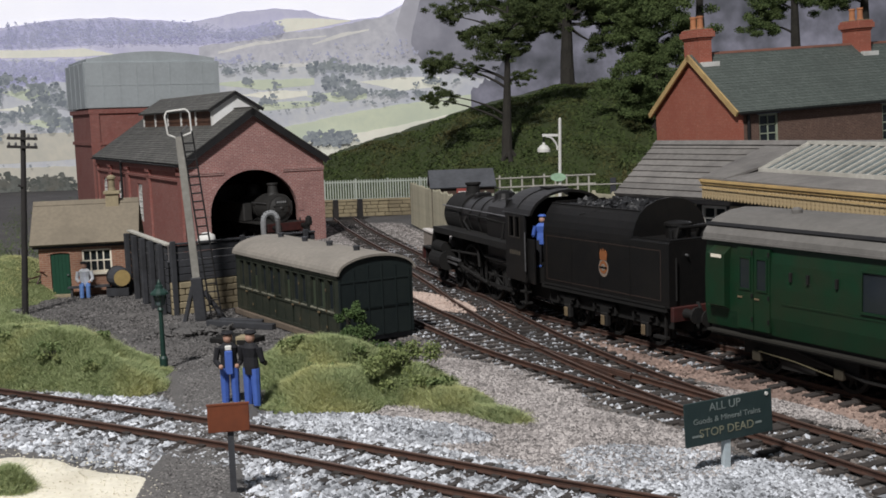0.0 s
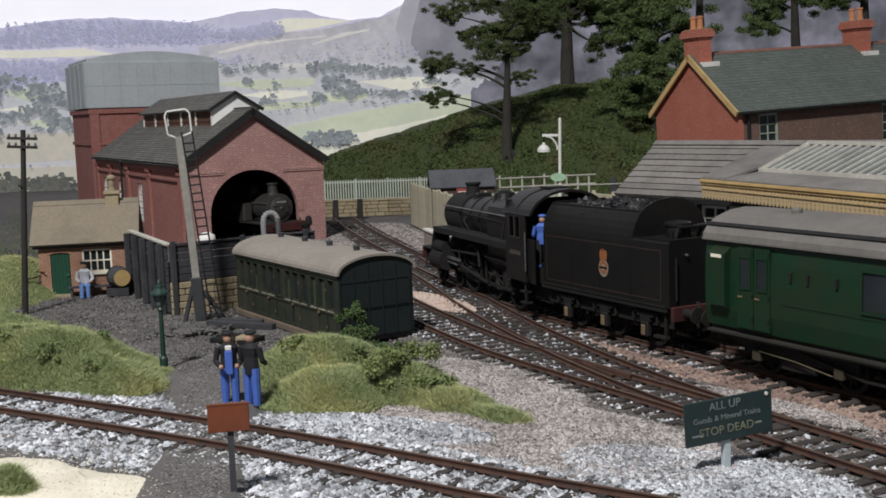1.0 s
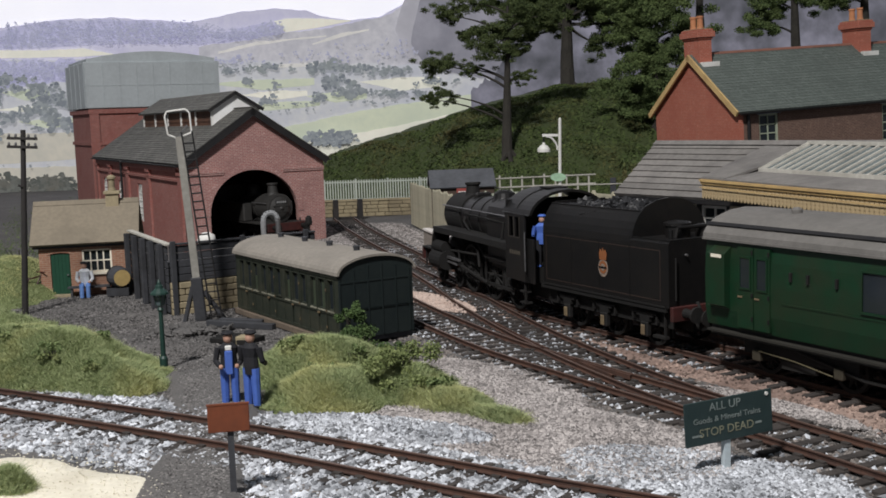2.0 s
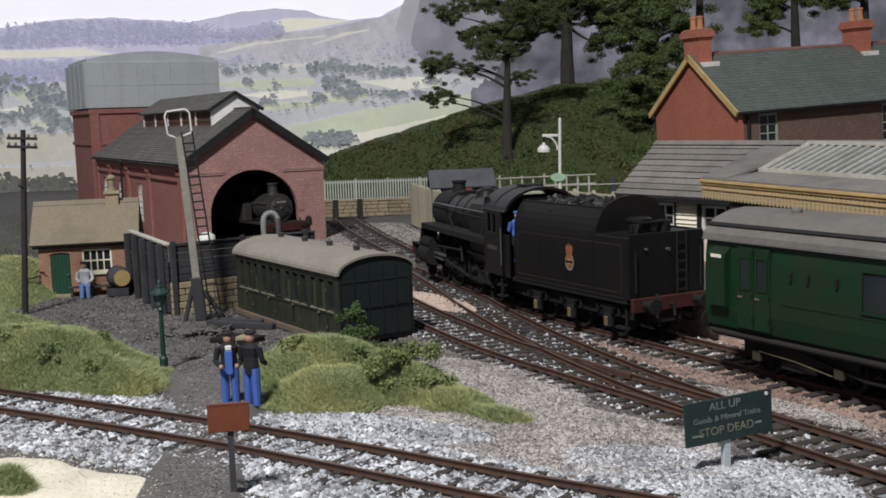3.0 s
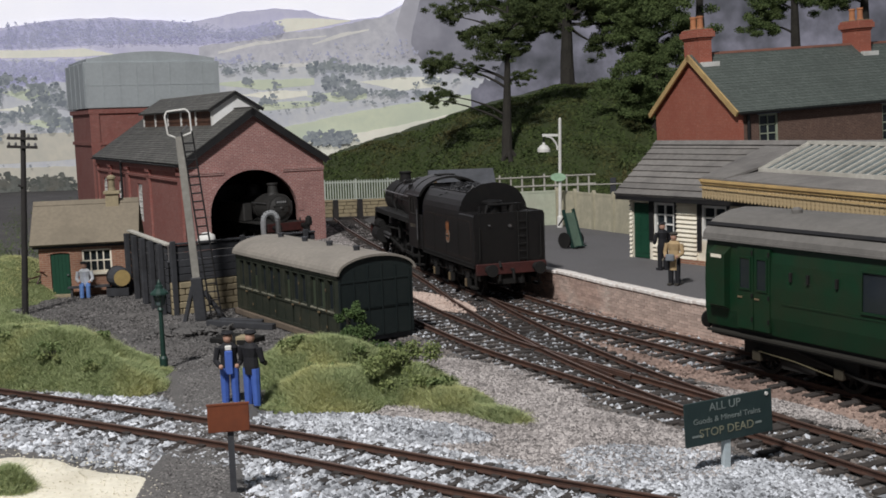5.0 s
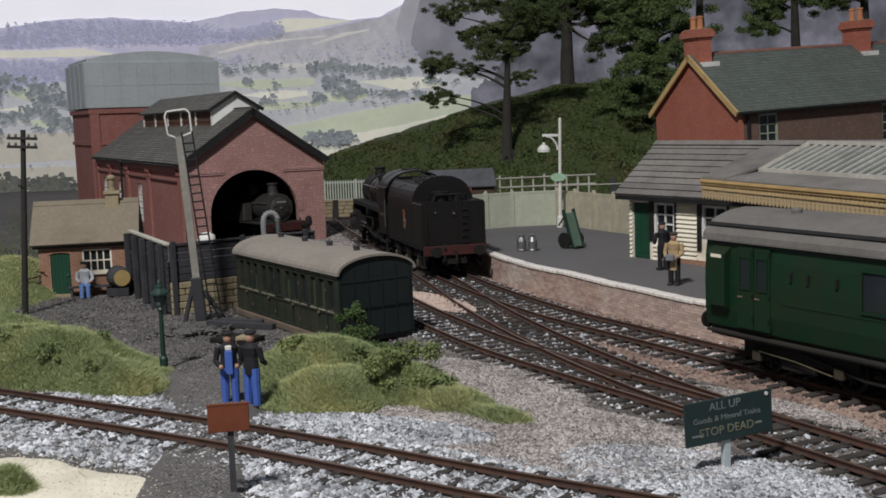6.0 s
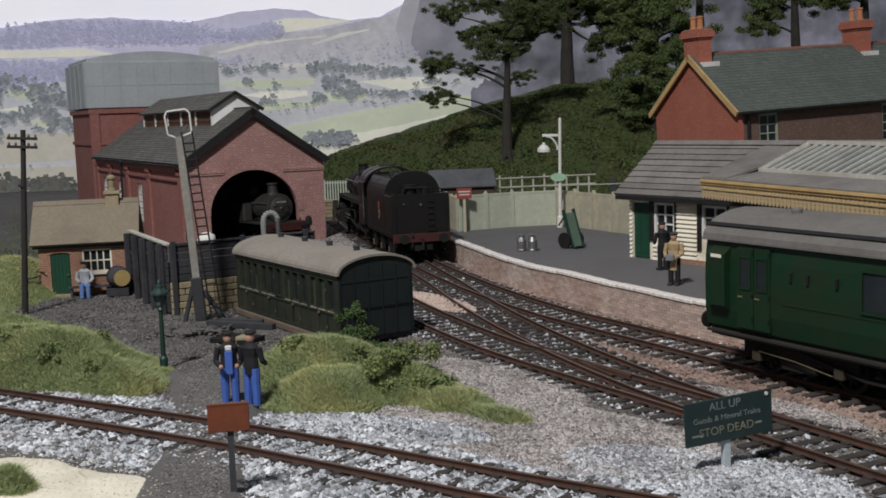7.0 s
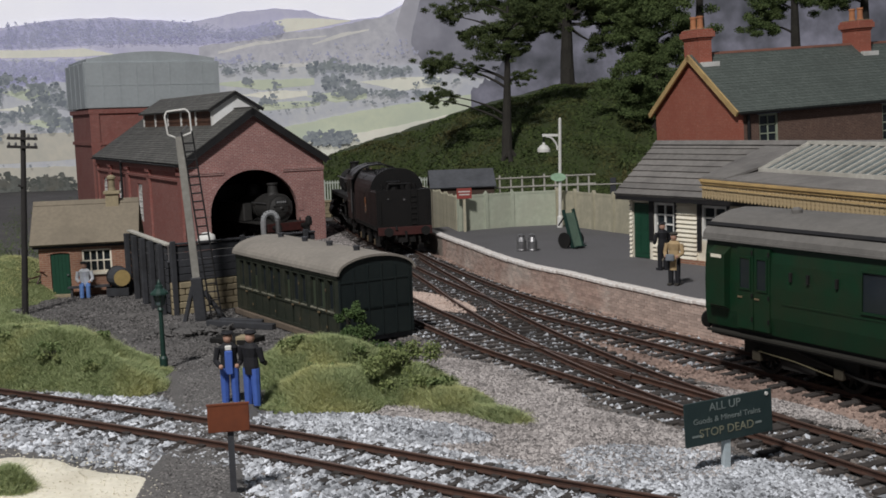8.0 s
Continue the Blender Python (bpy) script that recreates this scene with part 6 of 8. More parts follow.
def shed_tank_engine():
    """A small side-tank engine; x = 0 is the smokebox front, the engine faces +x."""
    t = thing("tank_engine", at(-8.7, 60.6, RAILZ - 0.06, -52), "small grimy black tank engine inside the engine shed", "locomotive")
    zc = 1.72
    part("boiler", rods(((-4.6, 0, zc), (-1.3, 0, zc), 0.66, 0.66), n=32), LITBLACK, t)
    part("smokebox", rods(((-1.299, 0, zc), (0.0, 0, zc), 0.76, 0.76), n=32), LITBLACK, t)
    rim = part("smokebox_rim", lathe([(0.78, 0), (0.78, 0.04), (0.7, 0.06)], 28, None, Matrix.Translation((0, 0, zc)) @ Matrix.Rotation(radians(90), 4, "Y")), LITBLACK, t)
    door = part("smokebox_door", lathe([(0.62, 0.06), (0.6, 0.1), (0.42, 0.19), (0.1, 0.24), (0.04, 0.3)], 24, None, Matrix.Translation((0, 0, zc)) @ Matrix.Rotation(radians(90), 4, "Y")), LITBLACK, t)
    part("number_plate", boxes((0.19, 0.215, -0.34, 0.34, zc + 0.26, zc + 0.42)), BLACKPAINT, door)
    part("number_bars", boxes(*[(0.216, 0.222, -0.29 + k * 0.122, -0.20 + k * 0.122, zc + 0.29, zc + 0.39) for k in range(5)]), mat("dull_white_bars", (0.34, 0.34, 0.34), None, 0.7), door, "plain pale bars on the plate")
    part("door_strap", boxes((0.2, 0.24, -0.5, 0.45, zc + 0.12, zc + 0.16), (0.2, 0.24, -0.5, 0.45, zc - 0.2, zc - 0.16)), LITBLACK, door)
    part("chimney", lathe([(0.38, zc + 0.68), (0.29, zc + 0.82), (0.25, zc + 1.2), (0.31, zc + 1.26), (0.31, zc + 1.34), (0.2, zc + 1.35)], 20, None, Matrix.Translation((-0.66, 0, 0))), LITBLACK, t)
    part("dome", lathe([(0.46, zc + 0.56), (0.38, zc + 0.72), (0.36, zc + 1.0), (0.28, zc + 1.16), (0.05, zc + 1.24)], 20, None, Matrix.Translation((-2.7, 0, 0))), LITBLACK, t)
    for x in (-1.6, -3.4):
        part("boiler_band", rods(((x, 0, zc), (x + 0.06, 0, zc), 0.68, 0.68), n=32), LITBLACK, t)
    for s in (-1, 1):
        part("side_tank", boxes((-4.7, -1.7, min(s * 0.72, s * 1.25), max(s * 0.72, s * 1.25), 1.0, 2.0), bevel=0.05), LITBLACK, t, "black side tank")
        part("running_plate", boxes((-7.0, 0.75, min(s * 0.4, s * 1.25), max(s * 0.4, s * 1.25), 0.93, 0.99)), LITBLACK, t)
        part("handrail", rods(((-1.6, s * 0.8, zc + 0.3), (-0.05, s * 0.8, zc + 0.3), 0.025), n=6), STEEL, t)
        buffer(t, 0.87, 1.32, s * 0.87, 0.78)
        part("lamp_iron", boxes((0.7, 0.76, s * 0.8 - 0.03, s * 0.8 + 0.03, 0.991, 1.2)), LITBLACK, t)
        part("cab_side", boxes((-6.6, -4.71, min(s * 1.19, s * 1.25), max(s * 1.19, s * 1.25), 0.995, 2.3)), LITBLACK, t)
    for x in (-1.2, -3.2, -5.2):
        wheelset(t, x, 0.6, 12)
    part("cab_front", boxes((-4.76, -4.71, -1.18, 1.18, 1.0, 2.85)), LITBLACK, t)
    part("cab_roof", prism(arc(0, 2.7, 1.3, 0.42, 0, 180, 16) + arc(0, 2.66, 1.24, 0.38, 180, 0, 16), -6.7, -4.5, "x"), LITBLACK, t)
    part("chassis", boxes((-7.0, 0.7, -0.5, 0.5, 0.4, 0.929)), LITBLACK, t)
    part("saddle", boxes((-1.2, -0.05, -0.5, 0.5, 0.93, 1.2)), LITBLACK, t)
    part("buffer_beam", boxes((0.755, 0.87, -1.25, 1.25, 0.55, 0.99), bevel=0.015), REDBEAM, t, "dull red buffer beam")
    return t


shed_tank_engine()


def coach():
    s0 = 11.75
    a, b = PLAT.at(s0 - 1.5), PLAT.at(s0 - 15.0 if s0 > 15 else 0.1)
    d = a - b
    rz = math.degrees(math.atan2(d[1], d[0]))
    p = a + d / np.hypot(*d) * 1.5
    t = thing("passenger_coach", at(p[0], p[1], RAILZ, rz), "dark green passenger brake coach with grey roof", "railway coach")
    L = 17.0
    sidep = [(1.30, 1.08), (1.37, 1.5), (1.38, 2.2), (1.36, 2.75), (1.30, 3.18)]
    body = sidep + [(-u, v) for u, v in sidep[::-1]]
    part("body", prism(body, -L, 0, "x"), COACHGREEN, t, "dark green painted coach body")
    roof = [(1.40, 3.17), (1.38, 3.3), (1.22, 3.5), (0.95, 3.66), (0.5, 3.79), (0, 3.83)]
    rp = roof + [(-u, v) for u, v in roof[-2::-1]]
    part("roof", prism(rp, -L - 0.06, 0.06, "x"), COACHROOF, t, "pale grey weathered roof")
    for s in (-1, 1):
        part("rain_strip", prism([(s * 1.25, 3.47), (s * 1.20, 3.53), (s * 1.23, 3.56), (s * 1.29, 3.49)], -L, 0.05, "x"), BLACKPAINT, t)
        part("gutter", boxes((-L, 0.05, min(s * 1.385, s * 1.43), max(s * 1.385, s * 1.43), 3.14, 3.19)), COACHROOF, t)
        part("solebar", boxes((-L, -0.02, min(s * 1.05, s * 1.2), max(s * 1.05, s * 1.2), 0.82, 1.075)), BLACKPAINT, t)
        part("step_board", boxes((-L + 0.5, -0.1, min(s * 1.2, s * 1.42), max(s * 1.2, s * 1.42), 0.93, 0.98)), mat("buff_step", (0.022, 0.020, 0.015), (0.014, 0.013, 0.011), 0.85), t, "weathered brown footboard")
        y0, y1 = min(s * 1.36, s * 1.415), max(s * 1.36, s * 1.415)
        yi = (min(s * 1.40, s * 1.425), max(s * 1.40, s * 1.425))
        # guard's lookout near the end
        lk = part("lookout", prism([(s * 1.33, 1.5), (s * 1.56, 1.62), (s * 1.56, 2.85), (s * 1.33, 3.02)], -0.85, -0.28, "x"), COACHGREEN, t, "projecting green guard's lookout")
        part("lookout_window", boxes((-0.275, -0.268, min(s * 1.4, s * 1.52), max(s * 1.4, s * 1.52), 2.2, 2.8)), GLASS, lk)
        part("lookout_lamp", boxes((-0.75, -0.4, min(s * 1.5, s * 1.57), max(s * 1.5, s * 1.57), 2.76, 2.84)), CREAM, lk)
        xs = [(-1.62, -1.12), (-2.14, -1.66)]
        for xa, xb in xs:
            dr = part("door", boxes((xa, xb, *((min(s * 1.34, s * 1.40), max(s * 1.34, s * 1.40))), 1.15, 3.05)), COACHGREEN, t, "green double luggage door")
            part("door_window", boxes((xa + 0.1, xb - 0.1, *(min(s * 1.401, s * 1.406), max(s * 1.401, s * 1.406)), 2.1, 2.8)), GLASS, dr)
            part("window_trim", boxes((xa + 0.06, xa + 0.1, *yi, 2.06, 2.84), (xb - 0.1, xb - 0.06, *yi, 2.06, 2.84), (xa + 0.1, xb - 0.1, *yi, 2.06, 2.1), (xa + 0.1, xb - 0.1, *yi, 2.8, 2.84)), COACHGREEN, dr)
            part("door_handle", boxes((xb - 0.16, xb - 0.02, *yi, 1.86, 1.9)), BRASS, dr, "brass door handle")
            for z in (1.35, 1.9, 2.9):
                part("hinge", boxes((xa + 0.005, xa + 0.05, *yi, z, z + 0.09)), LOCODIRTY, dr)
        for xa in (-5.2, -7.6, -10.2, -12.8, -15.2):
            w = part("window", boxes((xa - 0.45, xa + 0.45, *(min(s * 1.36, s * 1.388), max(s * 1.36, s * 1.388)), 2.0, 2.82)), GLASS, t, "dark coach window")
            part("window_trim", boxes((xa - 0.5, xa - 0.45, *yi, 1.95, 2.87), (xa + 0.45, xa + 0.5, *yi, 1.95, 2.87), (xa - 0.45, xa + 0.45, *yi, 1.95, 2.0), (xa - 0.45, xa + 0.45, *yi, 2.82, 2.87)), COACHGREEN, w)
        part("panel_bead", boxes((-L + 0.2, -2.5, *(min(s * 1.378, s * 1.392), max(s * 1.378, s * 1.392)), 1.84, 1.88)), COACHGREEN, t)
        for xa in (-2.8, -3.3, -4.1):
            part("lamp_bracket", boxes((xa, xa + 0.06, *(min(s * 1.36, s * 1.43), max(s * 1.36, s * 1.43)), 2.4, 2.6)), LOCODIRTY, t)
        part("truss_rod", rods(((-2.6, s * 1.1, 0.8), (-4.6, s * 1.1, 0.45), 0.04), ((-4.6, s * 1.1, 0.45), (-11, s * 1.1, 0.45), 0.04), ((-11, s * 1.1, 0.45), (-13.5, s * 1.1, 0.8), 0.04), n=6), LOCODIRTY, t)
        for cx in (-2.7, -14.2):
            bg_ = part("bogie_frame", boxes((cx - 1.7, cx + 1.7, s * 1.02 - 0.05, s * 1.02 + 0.05, 0.5, 0.8), (cx - 0.5, cx + 0.5, s * 1.02 - 0.06, s * 1.02 + 0.06, 0.3, 0.499)), LOCODIRTY, t)
            for q in (-1.22, 1.22):
                part("axlebox", boxes((cx + q - 0.13, cx + q + 0.13, s * 1.12 - 0.07, s * 1.12 + 0.07, 0.36, 0.62), bevel=0.03), mat("dull_axlebox", (0.05, 0.042, 0.026), (0.025, 0.02, 0.015), 0.7), bg_, "dull brown axlebox")
            part("brake_rod", rods(((cx + 1.1, s * 1.2, 0.62), (cx, s * 1.2, 0.56), 0.016), ((cx, s * 1.2, 0.56), (cx - 1.1, s * 1.2, 0.42), 0.016), n=6), mat("bare_wire", (0.20, 0.175, 0.11), None, 0.5, 0.5), bg_, "thin bare brake rod")
        for y in (0.87,):
            buffer(t, -0.0, 0.5, s * y)
    for cx in (-2.7, -14.2):
        for q in (-1.22, 1.22):
            wheelset(t, cx + q, 0.46, 10)
    part("chassis", boxes((-L, -0.05, -1.0, 1.0, 0.75, 1.07)), LOCODIRTY, t)
    part("end_step", boxes((0.001, 0.05, 0.7, 0.95, 1.5, 1.54), (0.001, 0.05, 0.7, 0.95, 2.0, 2.04), (0.001, 0.05, 0.7, 0.95, 2.5, 2.54)), LOCODIRTY, t)
    part("corridor_end", boxes((0.001, 0.22, -0.55, 0.55, 1.2, 3.1), bevel=0.04), BLACKPAINT, t)
    for xa in (-1.9, -4.8, -7.7, -10.6, -13.5):
        part("roof_vent", lathe([(0.13, 3.80), (0.13, 3.88), (0.08, 3.93), (0.02, 3.94)], 12, None, Matrix.Translation((xa, 0.3 if xa > -3 else -0.3, 0))), COACHROOF, t)
    return t


coach()


def old_carriage():
    t = thing("grounded_carriage", at(-3.05, 32.1, 0.1, 122), "old dark green carriage body resting on the ground", "carriage body")
    W, L, E = 2.45, 7.7, 2.03
    part("floor", boxes((0.02, L - 0.02, -W + 0.02, -0.02, 0, 0.15)), DARKWOOD, t)
    holes, n = [], 4
    bay = (L - 0.3) / n
    for k in range(n):
        x = 0.15 + k * bay
        for q0, q1 in ((0.14, 0.50), (0.68, 1.10), (1.28, 1.64)):
            holes.append((x + q0, x + q1, 0.98, 1.84))
    bm = wall_with_holes(0, L, 0.15, E, -0.09, 0.0, holes)
    part("side_wall", bm, OLDGREEN, t, "faded dark green panelled side")
    part("side_wall", boxes((0, L, -W, -W + 0.09, 0.15, E)), OLDGREEN, t)
    for k in range(n):
        x = 0.15 + k * bay
        dr = part("door", boxes((x + 0.6, x + 0.63, 0.001, 0.03, 0.2, 1.95), (x + 1.15, x + 1.18, 0.001, 0.03, 0.2, 1.95), (x + 0.631, x + 1.149, 0.001, 0.025, 0.84, 0.89), (x + 0.631, x + 1.149, 0.001, 0.025, 0.2, 0.25)), OLDGREEN, t)
        part("door_handle", boxes((x + 1.05, x + 1.12, 0.026, 0.08, 0.8, 0.85)), BRASS, dr)
        for z in (0.4, 0.88, 1.5):
            part("hinge", boxes((x + 0.58, x + 0.62, 0.031, 0.05, z, z + 0.07)), BRASS, dr)
        for q0, q1 in ((0.14, 0.50), (0.68, 1.10), (1.28, 1.64)):
            w = part("window", boxes((x + q0 - 0.03, x + q0, 0.001, 0.03, 0.95, 1.87), (x + q1, x + q1 + 0.03, 0.001, 0.03, 0.95, 1.87), (x + q0, x + q1, 0.001, 0.03, 0.95, 0.98), (x + q0, x + q1, 0.001, 0.03, 1.84, 1.87)), OLDGREEN, t)
            if rng.random() < 0.3:
                part("shutter", boxes((x + q0 + 0.02, x + q1 - rng.uniform(0.05, 0.2), -0.06, -0.04, 0.98, rng.uniform(1.4, 1.84))), mat("faded_shutter_green", (0.045, 0.06, 0.032), (0.02, 0.03, 0.018), 0.8), w, "faded green shutter board")
            part("pane", boxes((x + q0, x + q1, -0.08, -0.065, 0.98, 1.84)), GLASS, w, "grimy dark pane")
            if rng.random() < 0.75:
                part("ledge", boxes((x + q0 - 0.02, x + q1 + 0.02, 0.002, 0.05, 0.90, 0.945)), mat("pale_peeling_paint", (0.30, 0.29, 0.22), (0.1, 0.1, 0.08), 0.9), w, "pale peeling paint ledge")
    part("waist_bead", boxes((0, L, 0.001, 0.035, 0.84, 0.88), (0, L, 0.001, 0.03, 0.15, 0.22)), OLDGREEN, t)
    for k in range(13):
        part("batten", boxes((0.15 + k * 0.6, 0.18 + k * 0.6, 0.001, 0.022, 0.221, 0.839)), OLDGREEN, t)
    rise = [(-W / 2 + (W / 2) * math.cos(a), E + 0.46 * math.sin(a)) for a in np.linspace(0, math.pi, 17)]
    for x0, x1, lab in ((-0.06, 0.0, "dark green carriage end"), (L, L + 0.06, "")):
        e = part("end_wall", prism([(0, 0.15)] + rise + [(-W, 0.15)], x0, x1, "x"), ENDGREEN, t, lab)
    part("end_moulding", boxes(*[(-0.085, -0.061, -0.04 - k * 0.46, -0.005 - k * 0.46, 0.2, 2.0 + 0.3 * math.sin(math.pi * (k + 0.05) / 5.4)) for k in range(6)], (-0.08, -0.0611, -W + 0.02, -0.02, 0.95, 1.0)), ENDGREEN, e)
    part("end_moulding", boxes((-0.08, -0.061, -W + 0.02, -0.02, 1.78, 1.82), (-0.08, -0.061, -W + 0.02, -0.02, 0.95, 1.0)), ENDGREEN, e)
    out = [(-W / 2 + (W / 2 + 0.09) * math.cos(a), E + 0.02 + 0.52 * math.sin(a)) for a in np.linspace(-0.05, math.pi + 0.05, 19)]
    inn = [(-W / 2 + (W / 2 + 0.02) * math.cos(a), E + 0.01 + 0.46 * math.sin(a)) for a in np.linspace(math.pi, 0, 19)]
    part("roof", prism(out + inn, -0.14, L + 0.12, "x"), FELT, t, "stained grey canvas roof", False)
    for xa in (1.1, 2.9, 4.7, 6.6):
        part("roof_vent", lathe([(0.1, E + 0.5), (0.1, E + 0.62), (0.12, E + 0.63), (0.12, E + 0.68)], 8, None, Matrix.Translation((xa, -W / 2, 0))), DARKWOOD, t)
    part("bottom_beam", boxes((-0.02, L + 0.05, 0.001, 0.13, -0.05, 0.13), bevel=0.015), mat("bare_timber", (0.17, 0.13, 0.095), (0.09, 0.07, 0.055), 0.9, fine=7), t, "bare brown timber along the bottom")
    part("cantrail", boxes((0, L, 0.001, 0.04, 1.93, 2.01)), OLDGREEN, t)
    part("sleeper_support", boxes((0.3, 0.55, -W - 0.1, 0.12, -0.1, -0.001), (3.6, 3.85, -W - 0.1, 0.12, -0.1, -0.001), (6.9, 7.15, -W - 0.1, 0.12, -0.1, -0.001)), SLEEPER, t)
    return t


old_carriage()

# ---- yard things ----


def coal_stage():
    t = thing("coal_stage", at(-9.4, 38.65, 0, 33), "timber coal stage on a buff stone base", "coal stage")
    L = 5.6
    part("core", boxes((0.05, L, 0.22, 0.4, 0, 1.15)), MORTAR, t)
    for r in range(5):
        x = -0.0 if r % 2 else -0.3
        while x < L:
            w = rng.uniform(0.45, 0.75)
            a, b = max(x, 0.0), min(x + w - 0.03, L)
            if b - a > 0.08:
                part("stone", boxes((a, b, rng.uniform(-0.02, 0.02), 0.218, r * 0.23 + 0.01, r * 0.23 + 0.215), bevel=0.02), STONE, t)
            x += w
    for k in range(5):
        part("plank", boxes((0.02, L, 0.06, 0.16, 1.17 + k * 0.255, 1.40 + k * 0.255), bevel=0.012), DARKWOOD, t)
    part("top_rail", boxes((0, L, 0.0, 0.22, 2.445, 2.51), bevel=0.012), DARKWOOD, t)
    for x in (0.02, 2.6, 5.1):
        part("post", boxes((x, x + 0.18, -0.06, 0.055, 0, 2.6), bevel=0.015), DARKWOOD, t)
    # the return side towards the hut
    for k, y in enumerate((0.5, 1.9, 3.3, 4.7, 6.1)):
        part("post", boxes((-0.3 + 0.11 * y, -0.12 + 0.11 * y, y, y + 0.18, 0, 2.5 - 0.02 * k), bevel=0.015), DARKWOOD, t)
    for k in range(9):
        b = part("plank", boxes((-0.06, 0.0, 0.0, 6.2, 0.1 + k * 0.26, 0.33 + k * 0.26), bevel=0.01), DARKWOOD, t)
        b.matrix_basis = at(-0.02, 0.15, 0, -6.4)
    cap = part("top_rail", boxes((-0.12, 0.1, -0.1, 6.3, 2.46, 2.54), bevel=0.012), GREYWOOD, t, "bleached grey top rail")
    cap.matrix_basis = at(-0.02, 0.15, 0, -6.4)
    part("coal", boxes((0.2, L - 0.2, 0.42, 2.6, 0, 1.7), bevel=0.2), COALMAT, t)
    return t


coal_stage()


def signal_post():
    t = thing("signal_post", at(-8.2, 37.5, 0, 10, 0, -3.4), "tall pale timber signal post with iron ladder", "signal post")
    part("base", boxes((-0.19, 0.19, -0.16, 0.16, 0, 1.5), bevel=0.04), DARKWOOD, t, "dark tarred lower post")
    part("post", prism([(-0.12, -0.12), (0.12, -0.12), (0.12, 0.12), (-0.12, 0.12)], 1.5, 6.2, "z"), mat("grey_post_timber", (0.33, 0.315, 0.285), (0.20, 0.19, 0.17), 0.85, fine=7, broad=1.0), t, "bleached grey timber post")
    part("foot_strut", rods(((-0.55, 0, 0), (-0.15, 0, 1.2), 0.08), ((0.75, 0.0, 0), (0.2, 0, 1.0), 0.09), n=6), DARKWOOD, t)
    for x in (0.0, 0.34):
        part("ladder_stile", rods(((0.36 + x, -0.3, 0.0), (0.10 + x, -0.2, 6.35), 0.03), n=6), BLACKPAINT, t, "black iron ladder stile")
    for k in range(22):
        f = (k + 0.6) / 23
        part("ladder_rung", rods(((0.36 - 0.26 * f, -0.3 + 0.1 * f, 6.35 * f), (0.70 - 0.26 * f, -0.3 + 0.1 * f, 6.35 * f), 0.026), n=6), BLACKPAINT, t)
    hoop = bmesh.new()
    pts = [(-0.35, 6.3), (-0.38, 6.9), (-0.3, 7.05), (0.3, 7.08), (0.42, 6.95), (0.42, 6.3)]
    for a, b in zip(pts, pts[1:]):
        rod(hoop, (a[0], -0.05, a[1]), (b[0], -0.05, b[1]), 0.03, n=6)
    rod(hoop, (-0.35, -0.05, 6.3), (0.0, -0.05, 6.12), 0.03, n=6)
    rod(hoop, (0.42, -0.05, 6.3), (0.1, -0.05, 6.2), 0.03, n=6)
    part("safety_hoop", hoop, WHITE, t, "white wire safety hoop")
    part("lamp_stay", rods(((0.0, 0, 6.2), (0.3, 0, 6.55), 0.03), n=6), STEEL, t)
    return t


signal_post()


def yard_lamp():
    t = thing("yard_lamp", at(-7.63, 29.95, 0, 20), "dark green cast iron gas lamp", "street lamp")
    part("post", lathe([(0.11, 0), (0.11, 0.35), (0.07, 0.42), (0.055, 1.62), (0.09, 1.68), (0.05, 1.75)], 12), LAMPGREEN, t)
    g = part("lantern", lathe([(0.06, 1.75), (0.10, 1.8), (0.16, 2.12), (0.16, 2.14)], 4), mat("lamp_glass", (0.10, 0.13, 0.14), None, 0.15), t, "dim glass lantern")
    part("hood", lathe([(0.25, 2.10), (0.24, 2.15), (0.11, 2.26), (0.1, 2.33), (0.06, 2.36), (0.05, 2.42), (0.01, 2.5)], 12), LAMPGREEN, t)
    part("lantern_bar", rods(((0.1, 0, 1.8), (0.17, 0, 2.12), 0.014), ((-0.1, 0, 1.8), (-0.17, 0, 2.12), 0.014), ((0, 0.1, 1.8), (0, 0.17, 2.12), 0.014), ((0, -0.1, 1.8), (0, -0.17, 2.12), 0.014), n=5), LAMPGREEN, t)
    return t


yard_lamp()


def telegraph_pole():
    t = thing("telegraph_pole", at(-15.04, 40.0, 0, 5, 0, 3.6), "dark wooden telegraph pole with two cross arms", "telegraph pole")
    part("pole", rods(((0, 0, 0), (0, 0, 6.6), 0.12, 0.09), n=12), TARRED, t)
    for z, w in ((6.0, 0.52), (6.3, 0.52)):
        a = part("cross_arm", boxes((-w, w, -0.16, -0.09, z - 0.05, z + 0.05), bevel=0.01), TARRED, t)
        for x in (-0.45, -0.22, 0.22, 0.45):
            part("insulator", lathe([(0.04, z + 0.05), (0.05, z + 0.09), (0.03, z + 0.16)], 8, None, Matrix.Translation((x, -0.125, 0))), STEEL, a)
    part("bracket", rods(((0, -0.1, 4.6), (-0.15, -0.15, 4.65), 0.04), n=6), TARRED, t)
    return t


telegraph_pole()


